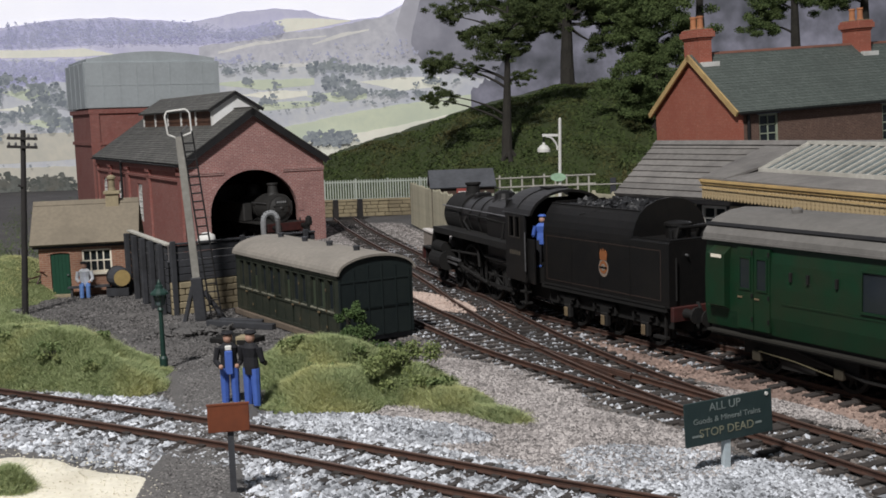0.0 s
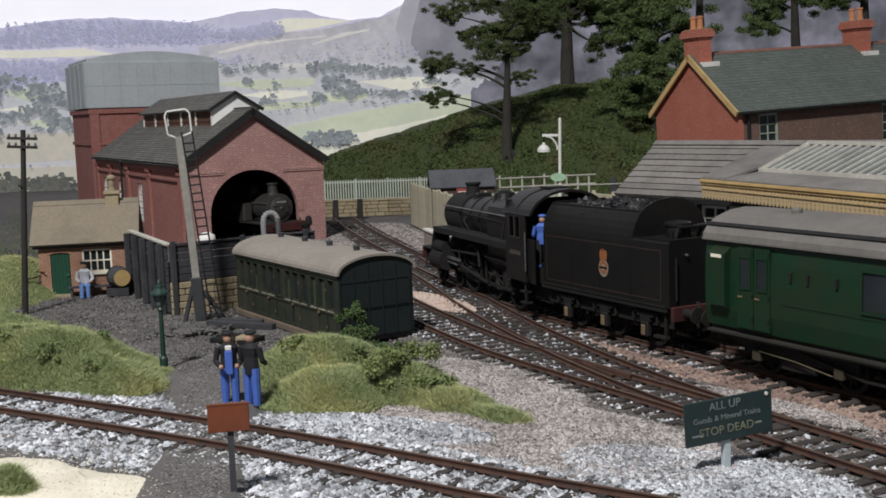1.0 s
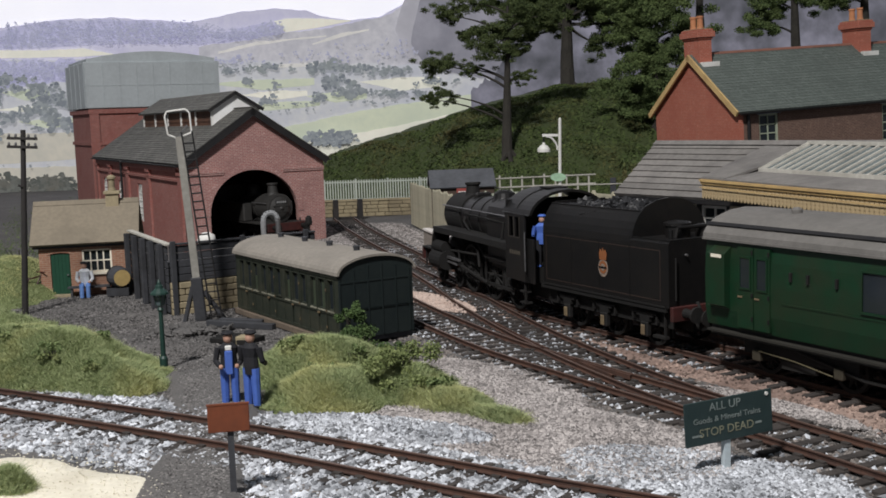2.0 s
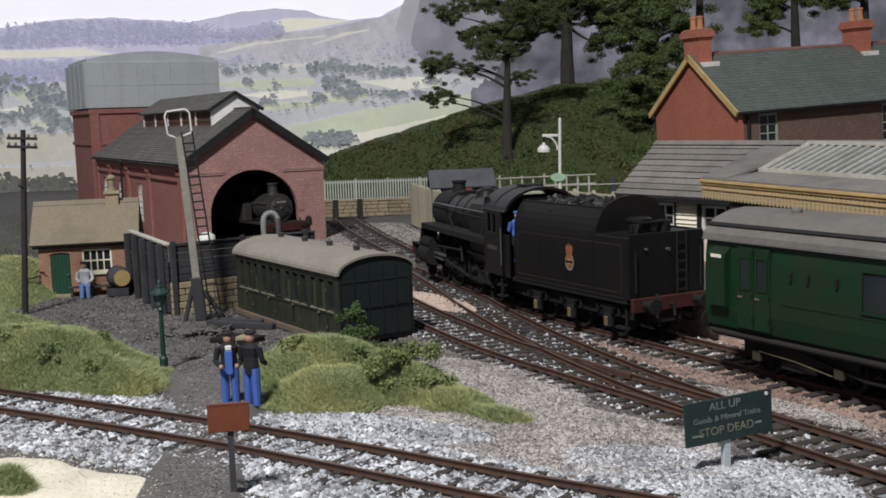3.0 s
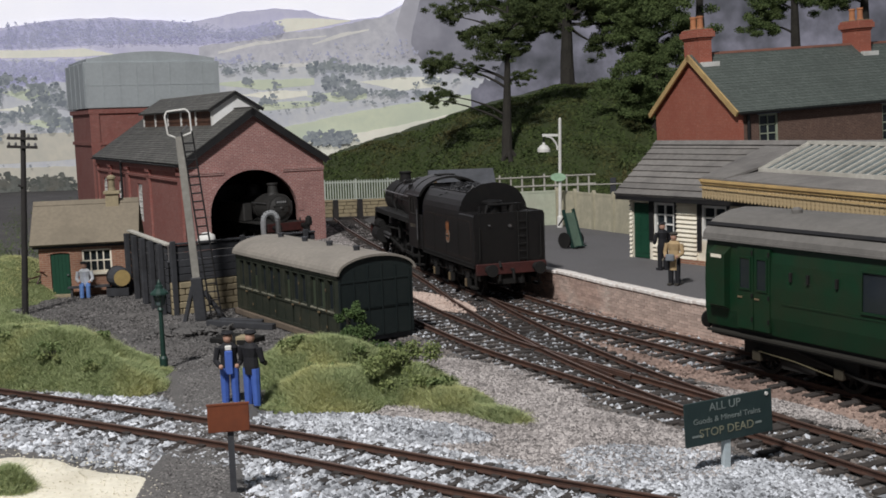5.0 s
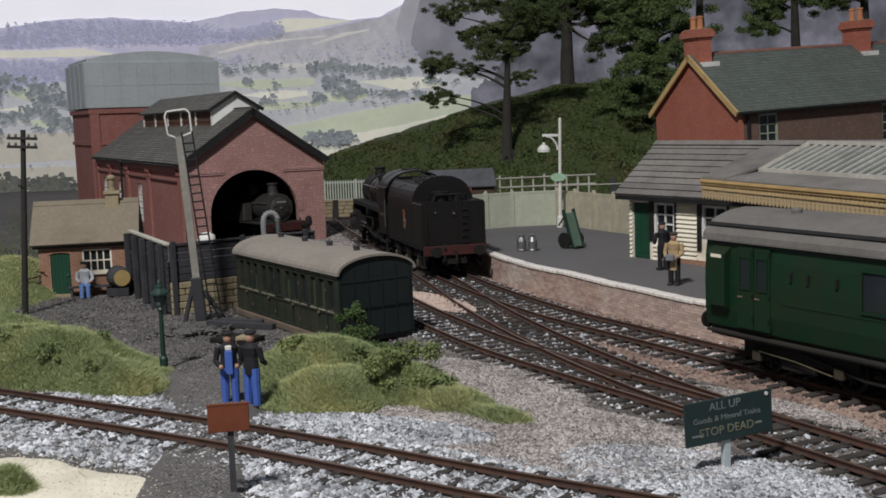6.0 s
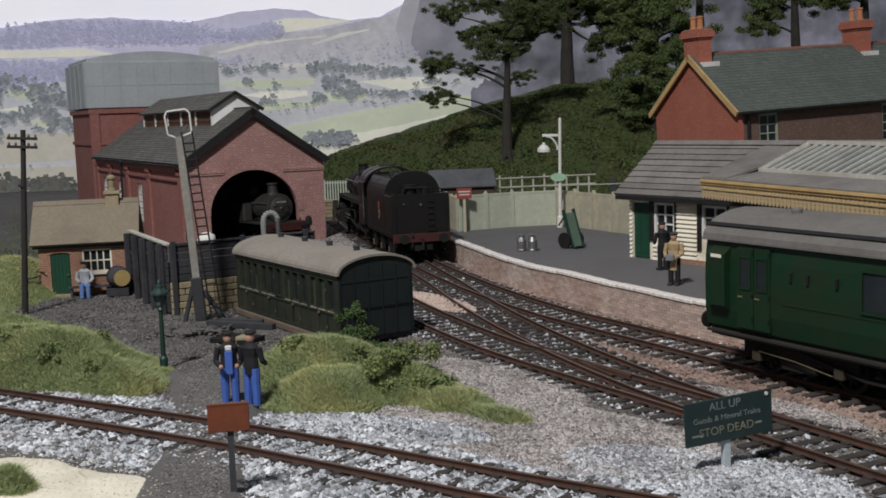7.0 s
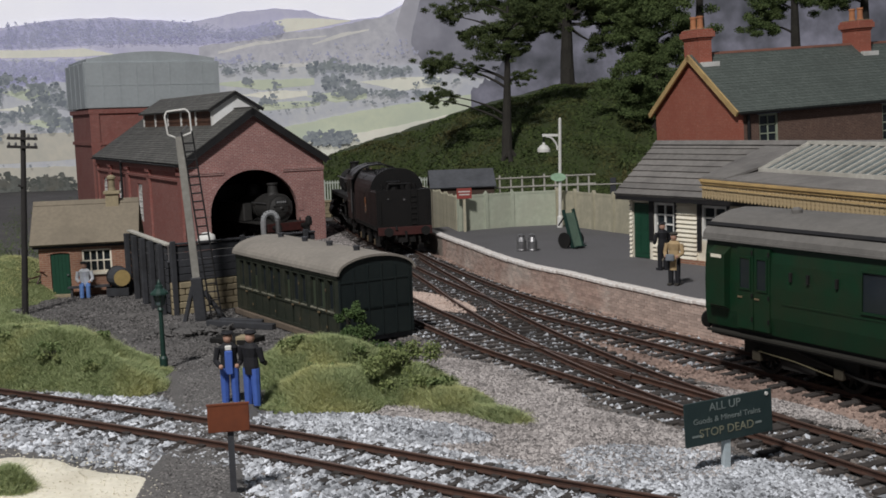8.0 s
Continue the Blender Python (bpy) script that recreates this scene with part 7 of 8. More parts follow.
def figurine(x, y, z, rz, coat, legs, hat, label, h=1.72, sit=False, long_coat=False, front=False, name="figurine"):
    """A small painted model figure: one plain mesh."""
    bm = bmesh.new()
    mats = [coat, legs, SKIN, hat, WHITE]
    k = h / 1.75

    def add(kind, fn):
        before = set(bm.faces)
        fn()
        for f in bm.faces:
            if f not in before:
                f.material_index = kind
    hip = 0.46 if sit else 0.86
    if sit:
        add(1, lambda: [rod(bm, (sx, 0, hip), (sx, -0.45, hip), 0.1, 0.09, 8) for sx in (-0.12, 0.12)])
        add(1, lambda: [rod(bm, (sx, -0.42, hip), (sx, -0.46, 0.0), 0.09, 0.08, 8) for sx in (-0.12, 0.12)])
    else:
        add(1, lambda: [rod(bm, (sx, 0, 0.06), (sx * 0.9, 0, hip + 0.05), 0.085, 0.11, 8) for sx in (-0.12, 0.12)])
        add(3, lambda: [box(bm, sx - 0.07, sx + 0.07, -0.2, 0.09, 0.0, 0.08, 0.02) for sx in (-0.12, 0.12)])
    add(0, lambda: lathe([(0.19, hip - (0.35 if long_coat else 0.08)), (0.2, hip + 0.1), (0.18, hip + 0.3), (0.23, hip + 0.52), (0.12, hip + 0.62)], 10, bm, Matrix.Diagonal((1, 0.68, 1, 1))))
    add(0, lambda: [(rod(bm, (s * 0.24, 0, hip + 0.52), (s * 0.3, -0.03, hip + 0.22), 0.075, 0.065, 8), rod(bm, (s * 0.3, -0.03, hip + 0.22), (s * 0.2, -0.25, hip + 0.12), 0.065, 0.055, 8)) for s in (-1, 1)])
    add(2, lambda: [bmesh.ops.create_uvsphere(bm, u_segments=10, v_segments=8, radius=0.055, matrix=Matrix.Translation((s * 0.18, -0.28, hip + 0.12))) for s in (-1, 1)])
    add(2, lambda: bmesh.ops.create_uvsphere(bm, u_segments=12, v_segments=10, radius=0.115, matrix=Matrix.Translation((0, -0.01, hip + 0.74)) @ Matrix.Diagonal((0.92, 1, 1.15, 1))))
    add(3, lambda: lathe([(0.125, hip + 0.82), (0.15, hip + 0.85), (0.12, hip + 0.89), (0.02, hip + 0.91)], 12, bm, Matrix.Translation((0, -0.02, 0))))
    if front:
        add(4, lambda: box(bm, -0.075, 0.075, -0.16, -0.1, hip + 0.461, hip + 0.58, 0.02))
        add(1, lambda: box(bm, -0.09, 0.09, -0.165, -0.09, hip - 0.1, hip + 0.46, 0.02))
    bm.transform(Matrix.Scale(k, 4))
    ob = part(name, bm, coat)
    for m in mats[1:]:
        ob.data.materials.append(m)
    ob.matrix_basis = at(x, y, z, rz)
    return tagged(ob, label, "figurine")


SHIRT = mat("pale_shirt_paint", (0.62, 0.64, 0.68), None, 0.8, fine=10)
LBLUE = mat("light_blue_paint", (0.16, 0.30, 0.66), None, 0.8, fine=10)
figurine(-5.05, 25.75, 0.05, 10, NAVY, BLUECLOTH, NAVY, "painted model railwayman in dark coat and blue overalls", 1.76, front=True)
figurine(-4.5, 25.5, 0.05, 150, NAVY, BLUECLOTH, NAVY, "painted model railwayman in black jacket and blue trousers", 1.8)
figurine(-14.02, 43.75, 0.05, 15, SHIRT, LBLUE, NAVY, "painted model worker in pale shirt sitting by the hut", 1.75, True)
figurine(7.62, 38.9, PZ, 200, NAVY, NAVY, NAVY, "painted model passenger in a dark suit", 1.66)
figurine(7.30, 35.45, PZ, 330, TAN, NAVY, BARK, "painted model passenger in a long tan coat", 1.68, False, True)
bag = part("satchel", boxes((-0.14, 0.14, -0.06, 0.06, 0, 0.22), bevel=0.03), mat("grey_leather", (0.20, 0.22, 0.25), None, 0.7))
bag.matrix_basis = at(7.12, 35.22, PZ + 0.8, 330)
tagged(bag, "small grey satchel held by the tan figure", "bag")
driver = figurine(0, 0, 0, 0, BLUECLOTH, NAVY, BLUECLOTH, "painted model driver in blue overalls in the cab", 1.6)


def bench():
    t = thing("bench", at(-14.05, 44.05, 0, 10.8), "low dark wooden bench by the hut wall", "bench")
    part("seat", boxes((-0.7, 0.9, -0.3, 0.08, 0.36, 0.42)), DARKWOOD, t)
    for x in (-0.6, 0.75):
        part("leg", boxes((x, x + 0.08, -0.25, 0.04, 0, 0.359)), DARKWOOD, t)


bench()


def barrel():
    t = thing("barrel", at(-12.75, 43.9, 0.05, 10), "old oak barrel lying on its side on dark chocks", "barrel")
    m = Matrix.Translation((0, 0, 0.70)) @ Matrix.Rotation(radians(90), 4, "X") @ Matrix.Rotation(radians(22), 4, "Y")
    part("staves", lathe([(0.33, -0.5), (0.41, -0.18), (0.42, 0.12), (0.34, 0.5)], 16, None, m), DARKWOOD, t)
    part("head", lathe([(0.32, 0.502), (0.32, 0.515)], 16, None, m), mat("oak_head", (0.46, 0.33, 0.13), (0.34, 0.24, 0.1), 0.8), t, "yellow oak barrel head")
    part("hoop", lathe([(0.425, -0.2), (0.43, -0.12)], 16, None, m), LOCODIRTY, t)
    part("chock", boxes((-0.4, 0.4, -0.45, -0.3, 0, 0.3), (-0.4, 0.4, 0.2, 0.35, 0, 0.3)), DARKWOOD, t)


barrel()
churn_me = thing("milk_churn", at(3.2, 45.7, PZ), "dull grey metal milk churn on the platform", "milk churn", "milk churns")
part("body", lathe([(0.2, 0), (0.21, 0.05), (0.19, 0.1), (0.19, 0.36), (0.2, 0.4), (0.16, 0.5), (0.11, 0.58), (0.11, 0.62)], 14), STEEL, churn_me)
part("lid", lathe([(0.14, 0.621), (0.14, 0.66), (0.05, 0.70)], 14), STEEL, churn_me)
part("lifting_handle", rods(((0.12, 0, 0.5), (0.22, 0, 0.55), 0.02), ((-0.12, 0, 0.5), (-0.22, 0, 0.55), 0.02), n=6), STEEL, churn_me)
copy_thing(churn_me, at(3.64, 45.6, PZ, 40))


def sack_barrow():
    t = thing("sack_barrow", at(5.35, 46.2, PZ, -50), "green sack barrow leaning upright on the platform", "barrow")
    tilt = Matrix.Rotation(radians(-18), 4, "Y")

    def tilted(bm):
        bmesh.ops.transform(bm, matrix=Matrix.Translation((0.25, 0, 0.05)) @ tilt, verts=bm.verts)
        return bm
    part("deck", tilted(boxes((-0.04, 0.04, -0.3, 0.3, 0, 1.45))), mat("faded_barrow_green", (0.13, 0.20, 0.15), (0.08, 0.12, 0.09), 0.7, fine=6), t, "faded green board deck")
    for y in (-0.32, 0.26):
        part("side_rail", tilted(boxes((-0.06, 0.08, y, y + 0.06, 0, 1.6))), LAMPGREEN, t)
    part("toe_plate", tilted(boxes((0.0, 0.25, -0.3, 0.3, -0.04, 0.0))), LAMPGREEN, t)
    part("grip", tilted(rods(((-0.02, -0.3, 1.3), (-0.4, -0.35, 1.05), 0.04), ((-0.02, 0.3, 1.3), (-0.4, 0.3, 1.05), 0.04), n=6)), LOCODIRTY, t)
    for y in (-0.42, 0.36):
        bm = bmesh.new()
        rod(bm, (-0.1, y, 0.33), (-0.1, y + 0.07, 0.33), 0.33, n=18)
        part("wheel", bm, LOCODIRTY, t, "black cart wheel")


sack_barrow()


def platform_lamp():
    t = thing("platform_lamp", at(5.72, 54.6, PZ, 0, 0, 1.1), "white swan-neck platform lamp with enamel shade", "lamp post")
    part("post", lathe([(0.14, 0), (0.14, 0.5), (0.08, 0.6), (0.07, 5.2), (0.03, 5.3)], 12), WHITE, t, "white painted square post")
    part("arm", boxes((-0.85, -0.09, -0.05, 0.05, 4.4, 4.52)), WHITE, t)
    br = bmesh.new()
    pts = [(-0.12 - 0.55 * (1 - math.cos(a)), 3.75 + 0.65 * math.sin(a)) for a in np.linspace(0, math.pi / 2, 8)]
    for a, b in zip(pts, pts[1:]):
        rod(br, (a[0], 0, a[1]), (b[0], 0, b[1]), 0.045, n=6)
    rod(br, (-0.09, 0, 3.9), (-0.45, 0, 4.4), 0.03, n=6)
    part("bracket", br, WHITE, t)
    part("shade", lathe([(0.31, 3.66), (0.30, 3.80), (0.20, 3.95), (0.08, 4.02), (0.06, 4.12)], 16, None, Matrix.Translation((-0.78, 0, 0))), WHITE, t, "white enamel shade")
    part("hanger", rods(((-0.78, 0, 4.1), (-0.78, 0, 4.42), 0.04), n=6), LOCODIRTY, t)
    part("station_plate", prism(arc(-0.1, 2.45, 0.38, 0.2, 0, 360, 16)[:-1], -0.16, -0.12, "y"), mat("pale_green_plate", (0.45, 0.68, 0.47), None, 0.5), t, "pale green oval plate")


platform_lamp()
red = thing("red_notice", at(1.1, 54.0, 0.15, 8), "small red notice with plain white bars", "sign")
part("board", boxes((-0.36, 0.36, -0.03, 0.0, 2.45, 2.95)), mat("red_enamel", (0.36, 0.06, 0.05), (0.25, 0.06, 0.05), 0.6), red)
part("lettering", boxes((-0.28, 0.28, -0.036, -0.031, 2.76, 2.81), (-0.25, 0.25, -0.036, -0.031, 2.62, 2.67)), WHITE, red)
part("post", boxes((-0.06, 0.06, 0.002, 0.1, -0.15, 2.9)), CONCRETE_WARM, red)


def small_sign():
    t = thing("trespass_sign", at(-3.83, 19.3, -0.09, 10), "rusty brown sign board seen from behind on a dark post", "sign")
    part("post", boxes((-0.055, 0.055, 0, 0.1, 0, 1.62)), DARKWOOD, t)
    part("board", boxes((-0.38, 0.34, -0.05, -0.002, 1.32, 1.80), bevel=0.012), SIGNBROWN, t, "rusty brown sign board")
    part("edge", boxes((-0.39, 0.35, -0.056, 0.0, 1.801, 1.83)), SIGNBROWN, t)


small_sign()


def text_part(words, size, x, z, parent, material, y=-0.036):
    cu = bpy.data.curves.new("lettering", "FONT")
    cu.body, cu.size, cu.align_x, cu.align_y, cu.extrude = words, size * S, "CENTER", "CENTER", 0.003 * S
    tmp = bpy.data.objects.new("lettering", cu)
    scene.collection.objects.link(tmp)
    me = bpy.data.meshes.new_from_object(tmp.evaluated_get(bpy.context.evaluated_depsgraph_get()))
    bpy.data.objects.remove(tmp)
    me.materials.clear()
    ob = finish("lettering", me, material, parent, "worn pale lettering")
    ob.matrix_basis = at(x, y, z, 0, 90)
    return ob


def notice_board():
    t = thing("notice_board", at(5.0, 19.75, 0, 20, 0, 0), "dark green notice board with worn pale lettering", "notice board")
    part("post", boxes((-0.06, 0.06, 0.002, 0.12, 0, 1.35)), mat("pale_blue_post", (0.52, 0.60, 0.64), (0.40, 0.44, 0.45), 0.7), t, "pale blue painted post")
    tilt = part("board", boxes((-0.86, 0.98, -0.03, 0.0, -0.4, 0.4), bevel=0.01), SIGNGREEN, t)
    tilt.matrix_basis = at(-0.05, 0, 1.04, 0, 0, -3.0)
    W = mat("worn_lettering", (0.24, 0.28, 0.27), (0.08, 0.10, 0.095), 0.8, fine=14)
    Y = mat("worn_yellow_lettering", (0.25, 0.25, 0.17), (0.09, 0.09, 0.07), 0.8, fine=14)
    text_part("ALL UP", 0.21, -0.02, 0.26, tilt, W)
    text_part("Goods & Mineral Trains", 0.145, 0.02, 0.04, tilt, W)
    text_part("STOP DEAD", 0.215, 0.0, -0.19, tilt, Y)
    part("lettering", boxes((-0.72, -0.52, -0.035, -0.031, -0.24, -0.2), (0.6, 0.74, -0.035, -0.031, -0.2, -0.16)), W, tilt)
    part("bolt", rods(((0.86, -0.03, 0.32), (0.86, -0.05, 0.32), 0.035), n=8), WHITE, tilt)


notice_board()


def water_crane():
    t = thing("water_crane", at(-8.5, 55.2, 0, 20), "grey water crane with hanging leather bag", "water crane")
    part("column", lathe([(0.2, 0), (0.2, 0.3), (0.13, 0.4), (0.12, 1.75), (0.15, 1.85)], 12, None, Matrix.Translation((0.46, 0, 0))), STEEL, t)
    br = bmesh.new()
    pts = [(0.1 + 0.36 * math.cos(a), 1.75 + 0.4 * math.sin(a)) for a in np.linspace(0, math.pi, 10)]
    for a, b in zip(pts, pts[1:]):
        rod(br, (a[0], 0, a[1]), (b[0], 0, b[1]), 0.13, n=8)
    part("swan_neck", br, mat("pale_lead_paint", (0.36, 0.37, 0.38), (0.22, 0.22, 0.23), 0.7), t)
    part("hose", rods(((-0.26, 0, 1.75), (-0.26, 0, 0.6), 0.15, 0.12), n=10), mat("hose_canvas", (0.30, 0.30, 0.31), (0.2, 0.2, 0.2), 0.9), t)


water_crane()
lever = thing("ground_lamp", at(-6.25, 52.8, 0, 0), "short dark post with a lamp by the shed road", "lamp post")
part("post", rods(((0, 0, 0), (0, 0, 1.7), 0.07, 0.06), n=8), LOCODIRTY, lever)
part("lamp", lathe([(0.14, 1.7), (0.17, 1.8), (0.15, 2.05), (0.05, 2.15)], 10), LOCODIRTY, lever)
sack = part("white_bag", lathe([(0.25, 0), (0.36, 0.2), (0.3, 0.45), (0.12, 0.55)], 12), WHITE, None, "", True)
sack.matrix_basis = at(-8.6, 41.0, 2.1, 0)
tagged(sack, "small white sack on the coal stage", "sack")


def buffer_stop():
    t = thing("buffer_stop", at(-6.1, 73.6, 0, 102), "dark timber buffer stop at the end of the line", "buffer stop")
    for y in (-0.8, 0.8):
        part("post", prism([(-0.2, 0), (-0.12, 1.35), (0.16, 1.35), (0.75, 0)], y - 0.16, y + 0.16, "y"), TARRED, t)
    part("tie_beam", boxes((0.1, 0.3, -0.64, 0.64, 0.02, 0.2)), TARRED, t)


buffer_stop()
wall = thing("stone_wall", at(-12.5, 76.0, 0, 0), "low buff stone retaining wall", "wall", kind="structure")
part("core", boxes((0, 12.5, 0.2, 0.5, 0, 1.05)), MORTAR, wall)
for r in range(4):
    x = 0.0 if r % 2 else -0.35
    while x < 12.5:
        w = rng.uniform(0.5, 0.95)
        a, b = max(x, 0), min(x + w - 0.03, 12.5)
        if b - a > 0.1:
            part("stone", boxes((a, b, rng.uniform(-0.02, 0.03), 0.198, r * 0.26 + 0.01, r * 0.26 + 0.245), bevel=0.02), STONE, wall)
        x += w
part("coping", boxes((-0.05, 12.5, -0.06, 0.55, 1.052, 1.16)), STONE, wall)
railing = thing("white_railing", at(-12.5, 77.6, 0.9), "white painted picket railing above the stone wall", "railing", kind="structure")
PALEG = mat("pale_grey_paint", (0.56, 0.60, 0.54), (0.42, 0.46, 0.42), 0.7)
for z in (0.12, 1.3):
    part("rail", boxes((0, 12, 0.03, 0.09, z, z + 0.09)), PALEG, railing)
for k in range(66):
    part("picket", boxes((k * 0.18, k * 0.18 + 0.08, -0.01, 0.028, 0, 1.5)), PALEG, railing)
for k in range(6):
    part("post", boxes((k * 2.2, k * 2.2 + 0.12, 0.092, 0.2, -0.9, 1.55)), PALEG, railing)
terrace = part("terrace", boxes((-14, -0.5, 76.4, 81, 0, 0.9)), SOIL)
tagged(terrace, "earth terrace behind the stone wall", "terrace", kind="structure")


def lineside_shed():
    t = thing("lineside_shed", at(-0.6, 61.0, 0.2, 4), "small grey roofed shed behind the fence", "shed")
    part("body", prism([(0.0, 0), (0.0, 2.5), (1.2, 3.2), (2.4, 2.5), (2.4, 0)], 0.1, 3.5, "x"), mat("brown_boarding", (0.09, 0.06, 0.045), None, 0.9, fine=6), t)
    for u0 in (-0.2, 2.6):
        part("roof_slope", slabs(u0, 2.52, 1.2, 3.42, 0, 3.6, 0.07, "x"), mat("blue_grey_felt", (0.115, 0.12, 0.135), None, 0.85, fine=5), t)


lineside_shed()
pf = thing("post_fence", at(2.6, 62.5, 0.2, 2), "weathered post and rail fence at the foot of the bank", "fence", kind="structure")
for k in range(10):
    part("post", boxes((k * 0.62, k * 0.62 + 0.09, 0, 0.08, 0, 2.9 + rng.uniform(-0.1, 0.15))), GREYWOOD, pf)
part("rail", rods(((-0.2, -0.03, 2.3), (6.0, -0.03, 2.36), 0.05), ((-0.2, -0.03, 2.8), (6.0, -0.03, 2.86), 0.04), n=6), GREYWOOD, pf)
pf2 = thing("post_fence", at(9.0, 60.0, 0.2, -8), "dark post fence at the foot of the bank", "fence", kind="structure")
for k in range(5):
    part("post", boxes((k * 1.1, k * 1.1 + 0.3, 0, 0.2, 0, 2.8)), DARKWOOD, pf2)
part("rail", rods(((-3.6, -0.03, 2.45), (4.6, -0.03, 2.5), 0.03), n=6), GREYWOOD, pf2)


def rubbish(name, x, y, label, category, specs, material):
    t = part(name, boxes(*specs, bevel=0.02), material)
    t.matrix_basis = at(x, y, 0.02, rng.uniform(-30, 30))
    tagged(t, label, category)


rubbish("timber_baulk", -6.6, 35.9, "dark timber baulk lying by the carriage", "timber", [(-1.3, 1.3, -0.12, 0.12, 0, 0.2)], DARKWOOD)
rubbish("timber_baulk", -6.7, 36.7, "dark timber baulk lying by the carriage", "timber", [(-0.8, 0.8, -0.1, 0.1, 0, 0.16)], DARKWOOD)
rubbish("iron_plate", -6.3, 33.6, "flat dark iron plate on the cinders", "scrap", [(-0.7, 0.7, -0.45, 0.45, 0, 0.16)], LOCODIRTY)
rubbish("stone_block", -6.0, 33.2, "small buff stone block among the scrap", "scrap", [(-0.22, 0.22, -0.2, 0.2, 0, 0.25)], STONE)
v, f = stones(np.stack([rng.normal(-8.1, 0.55, 90), rng.normal(35.2, 0.35, 90), rng.uniform(0.02, 0.2, 90)], -1), 0.17)
tagged(np_part("rubble", v, f, CINDER), "heap of dark grey rubble", "rubble", kind="stuff")
v, f = stones(np.stack([rng.uniform(-16, -4, 26000), rng.uniform(25, 44, 26000), np.full(26000, 0.02)], -1), 0.034)
tagged(np_part("cinder_grit", v, f, CINDERGRIT), "loose cinder grit on the yard", "grit", kind="stuff")


def bicycle():
    t = thing("bicycle", at(-16.0, 43.7, 0.02, 60), "old dark bicycle leaning on the hut", "bicycle")
    for x in (-0.5, 0.5):
        bm = bmesh.new()
        pts = [(x + 0.33 * math.cos(a), 0.33 + 0.33 * math.sin(a)) for a in np.linspace(0, 2 * math.pi, 17)]
        for a, b in zip(pts, pts[1:]):
            rod(bm, (a[0], 0, a[1]), (b[0], 0, b[1]), 0.025, n=5)
        part("wheel", bm, LOCODIRTY, t)
    part("bicycle_frame", rods(((-0.5, 0, 0.33), (-0.2, 0, 0.85), 0.03), ((-0.2, 0, 0.8), (0.35, 0, 0.85), 0.03), ((0.0, 0, 0.33), (0.38, 0, 0.9), 0.03), ((0.5, 0, 0.33), (0.36, 0, 1.0), 0.03), ((0.36, -0.25, 1.0), (0.36, 0.25, 1.0), 0.025), n=5), REDBEAM, t)


bicycle()

# ---- trees ----


def tree(x, y, z, height, trunk_r, clumps, material, label, lean=(0.0, 0.0), n=900, size=0.2, bare=0.35):
    """A tapered, bent trunk with limbs that carry clumps of small leaves; clumps are (dx, dy, height, radius)."""
    t = thing("tree", at(x, y, z), label, "tree")
    bm = bmesh.new()
    pts = [Vector((lean[0] * k * k * height + 0.12 * math.sin(3 * k + x), lean[1] * k * height + 0.1 * math.cos(4 * k + x), k * height)) for k in np.linspace(0, 1, 9)]
    for i, (a, b) in enumerate(zip(pts, pts[1:])):
        rod(bm, a, b, trunk_r * (1 - 0.1 * i), trunk_r * (1 - 0.1 * (i + 1)), 9)
    for k in range(5):
        an = k * 1.3 + x
        rod(bm, (trunk_r * 1.7 * math.cos(an), trunk_r * 1.7 * math.sin(an), -0.4), (0, 0, 0.7), trunk_r * 0.5, trunk_r * 0.3, 6)
    part("trunk", bm, BARK, t, "dark bark trunk")
    P = []
    limbs = bmesh.new()
    for dx, dy, h, r in clumps:
        k = min(0.95, max(bare, (h - 0.35 * math.hypot(dx, dy)) / height))
        root = Vector((np.interp(k, np.linspace(0, 1, 9), [p.x for p in pts]), np.interp(k, np.linspace(0, 1, 9), [p.y for p in pts]), k * height))
        end = Vector((dx, dy, h))
        bend = root + Vector(((end.x - root.x) * 0.38, (end.y - root.y) * 0.5 + 0.1 * math.sin(7 * h), (end.z - root.z) * 0.78 + 0.12 * math.sin(5 * dx)))
        path = [root * (1 - q) ** 2 + bend * 2 * q * (1 - q) + end * q * q for q in (0, 0.2, 0.4, 0.6, 0.8, 1.0)]
        for q, (a, b) in enumerate(zip(path, path[1:])):
            rod(limbs, a, b, trunk_r * (0.25 - 0.04 * q), trunk_r * (0.21 - 0.04 * q), 6)
        m = int(2.3 * n * r * r)
        for j in range(30):
            c = np.array([dx, dy, h]) + rng.normal(0, 1, 3) * r * np.array([0.52, 0.52, 0.34])
            q = rng.normal(0, 1, (max(6, m // 30), 3))
            q /= np.linalg.norm(q, axis=1)[:, None]
            P.append(c + q * r * np.array([0.26, 0.26, 0.15]) * rng.uniform(0.2, 1.25, (len(q), 1)))
    part("limb", limbs, BARK, t)
    v, f = leaves(np.concatenate(P), size * 0.6)
    tagged(np_part("crown", v, f, material, t, "uneven crown of small dark leaves"), kind="stuff")
    return t


def hz(x, y):
    return float(hill_z(np.array([x]), np.array([y]))[0]) - 0.1


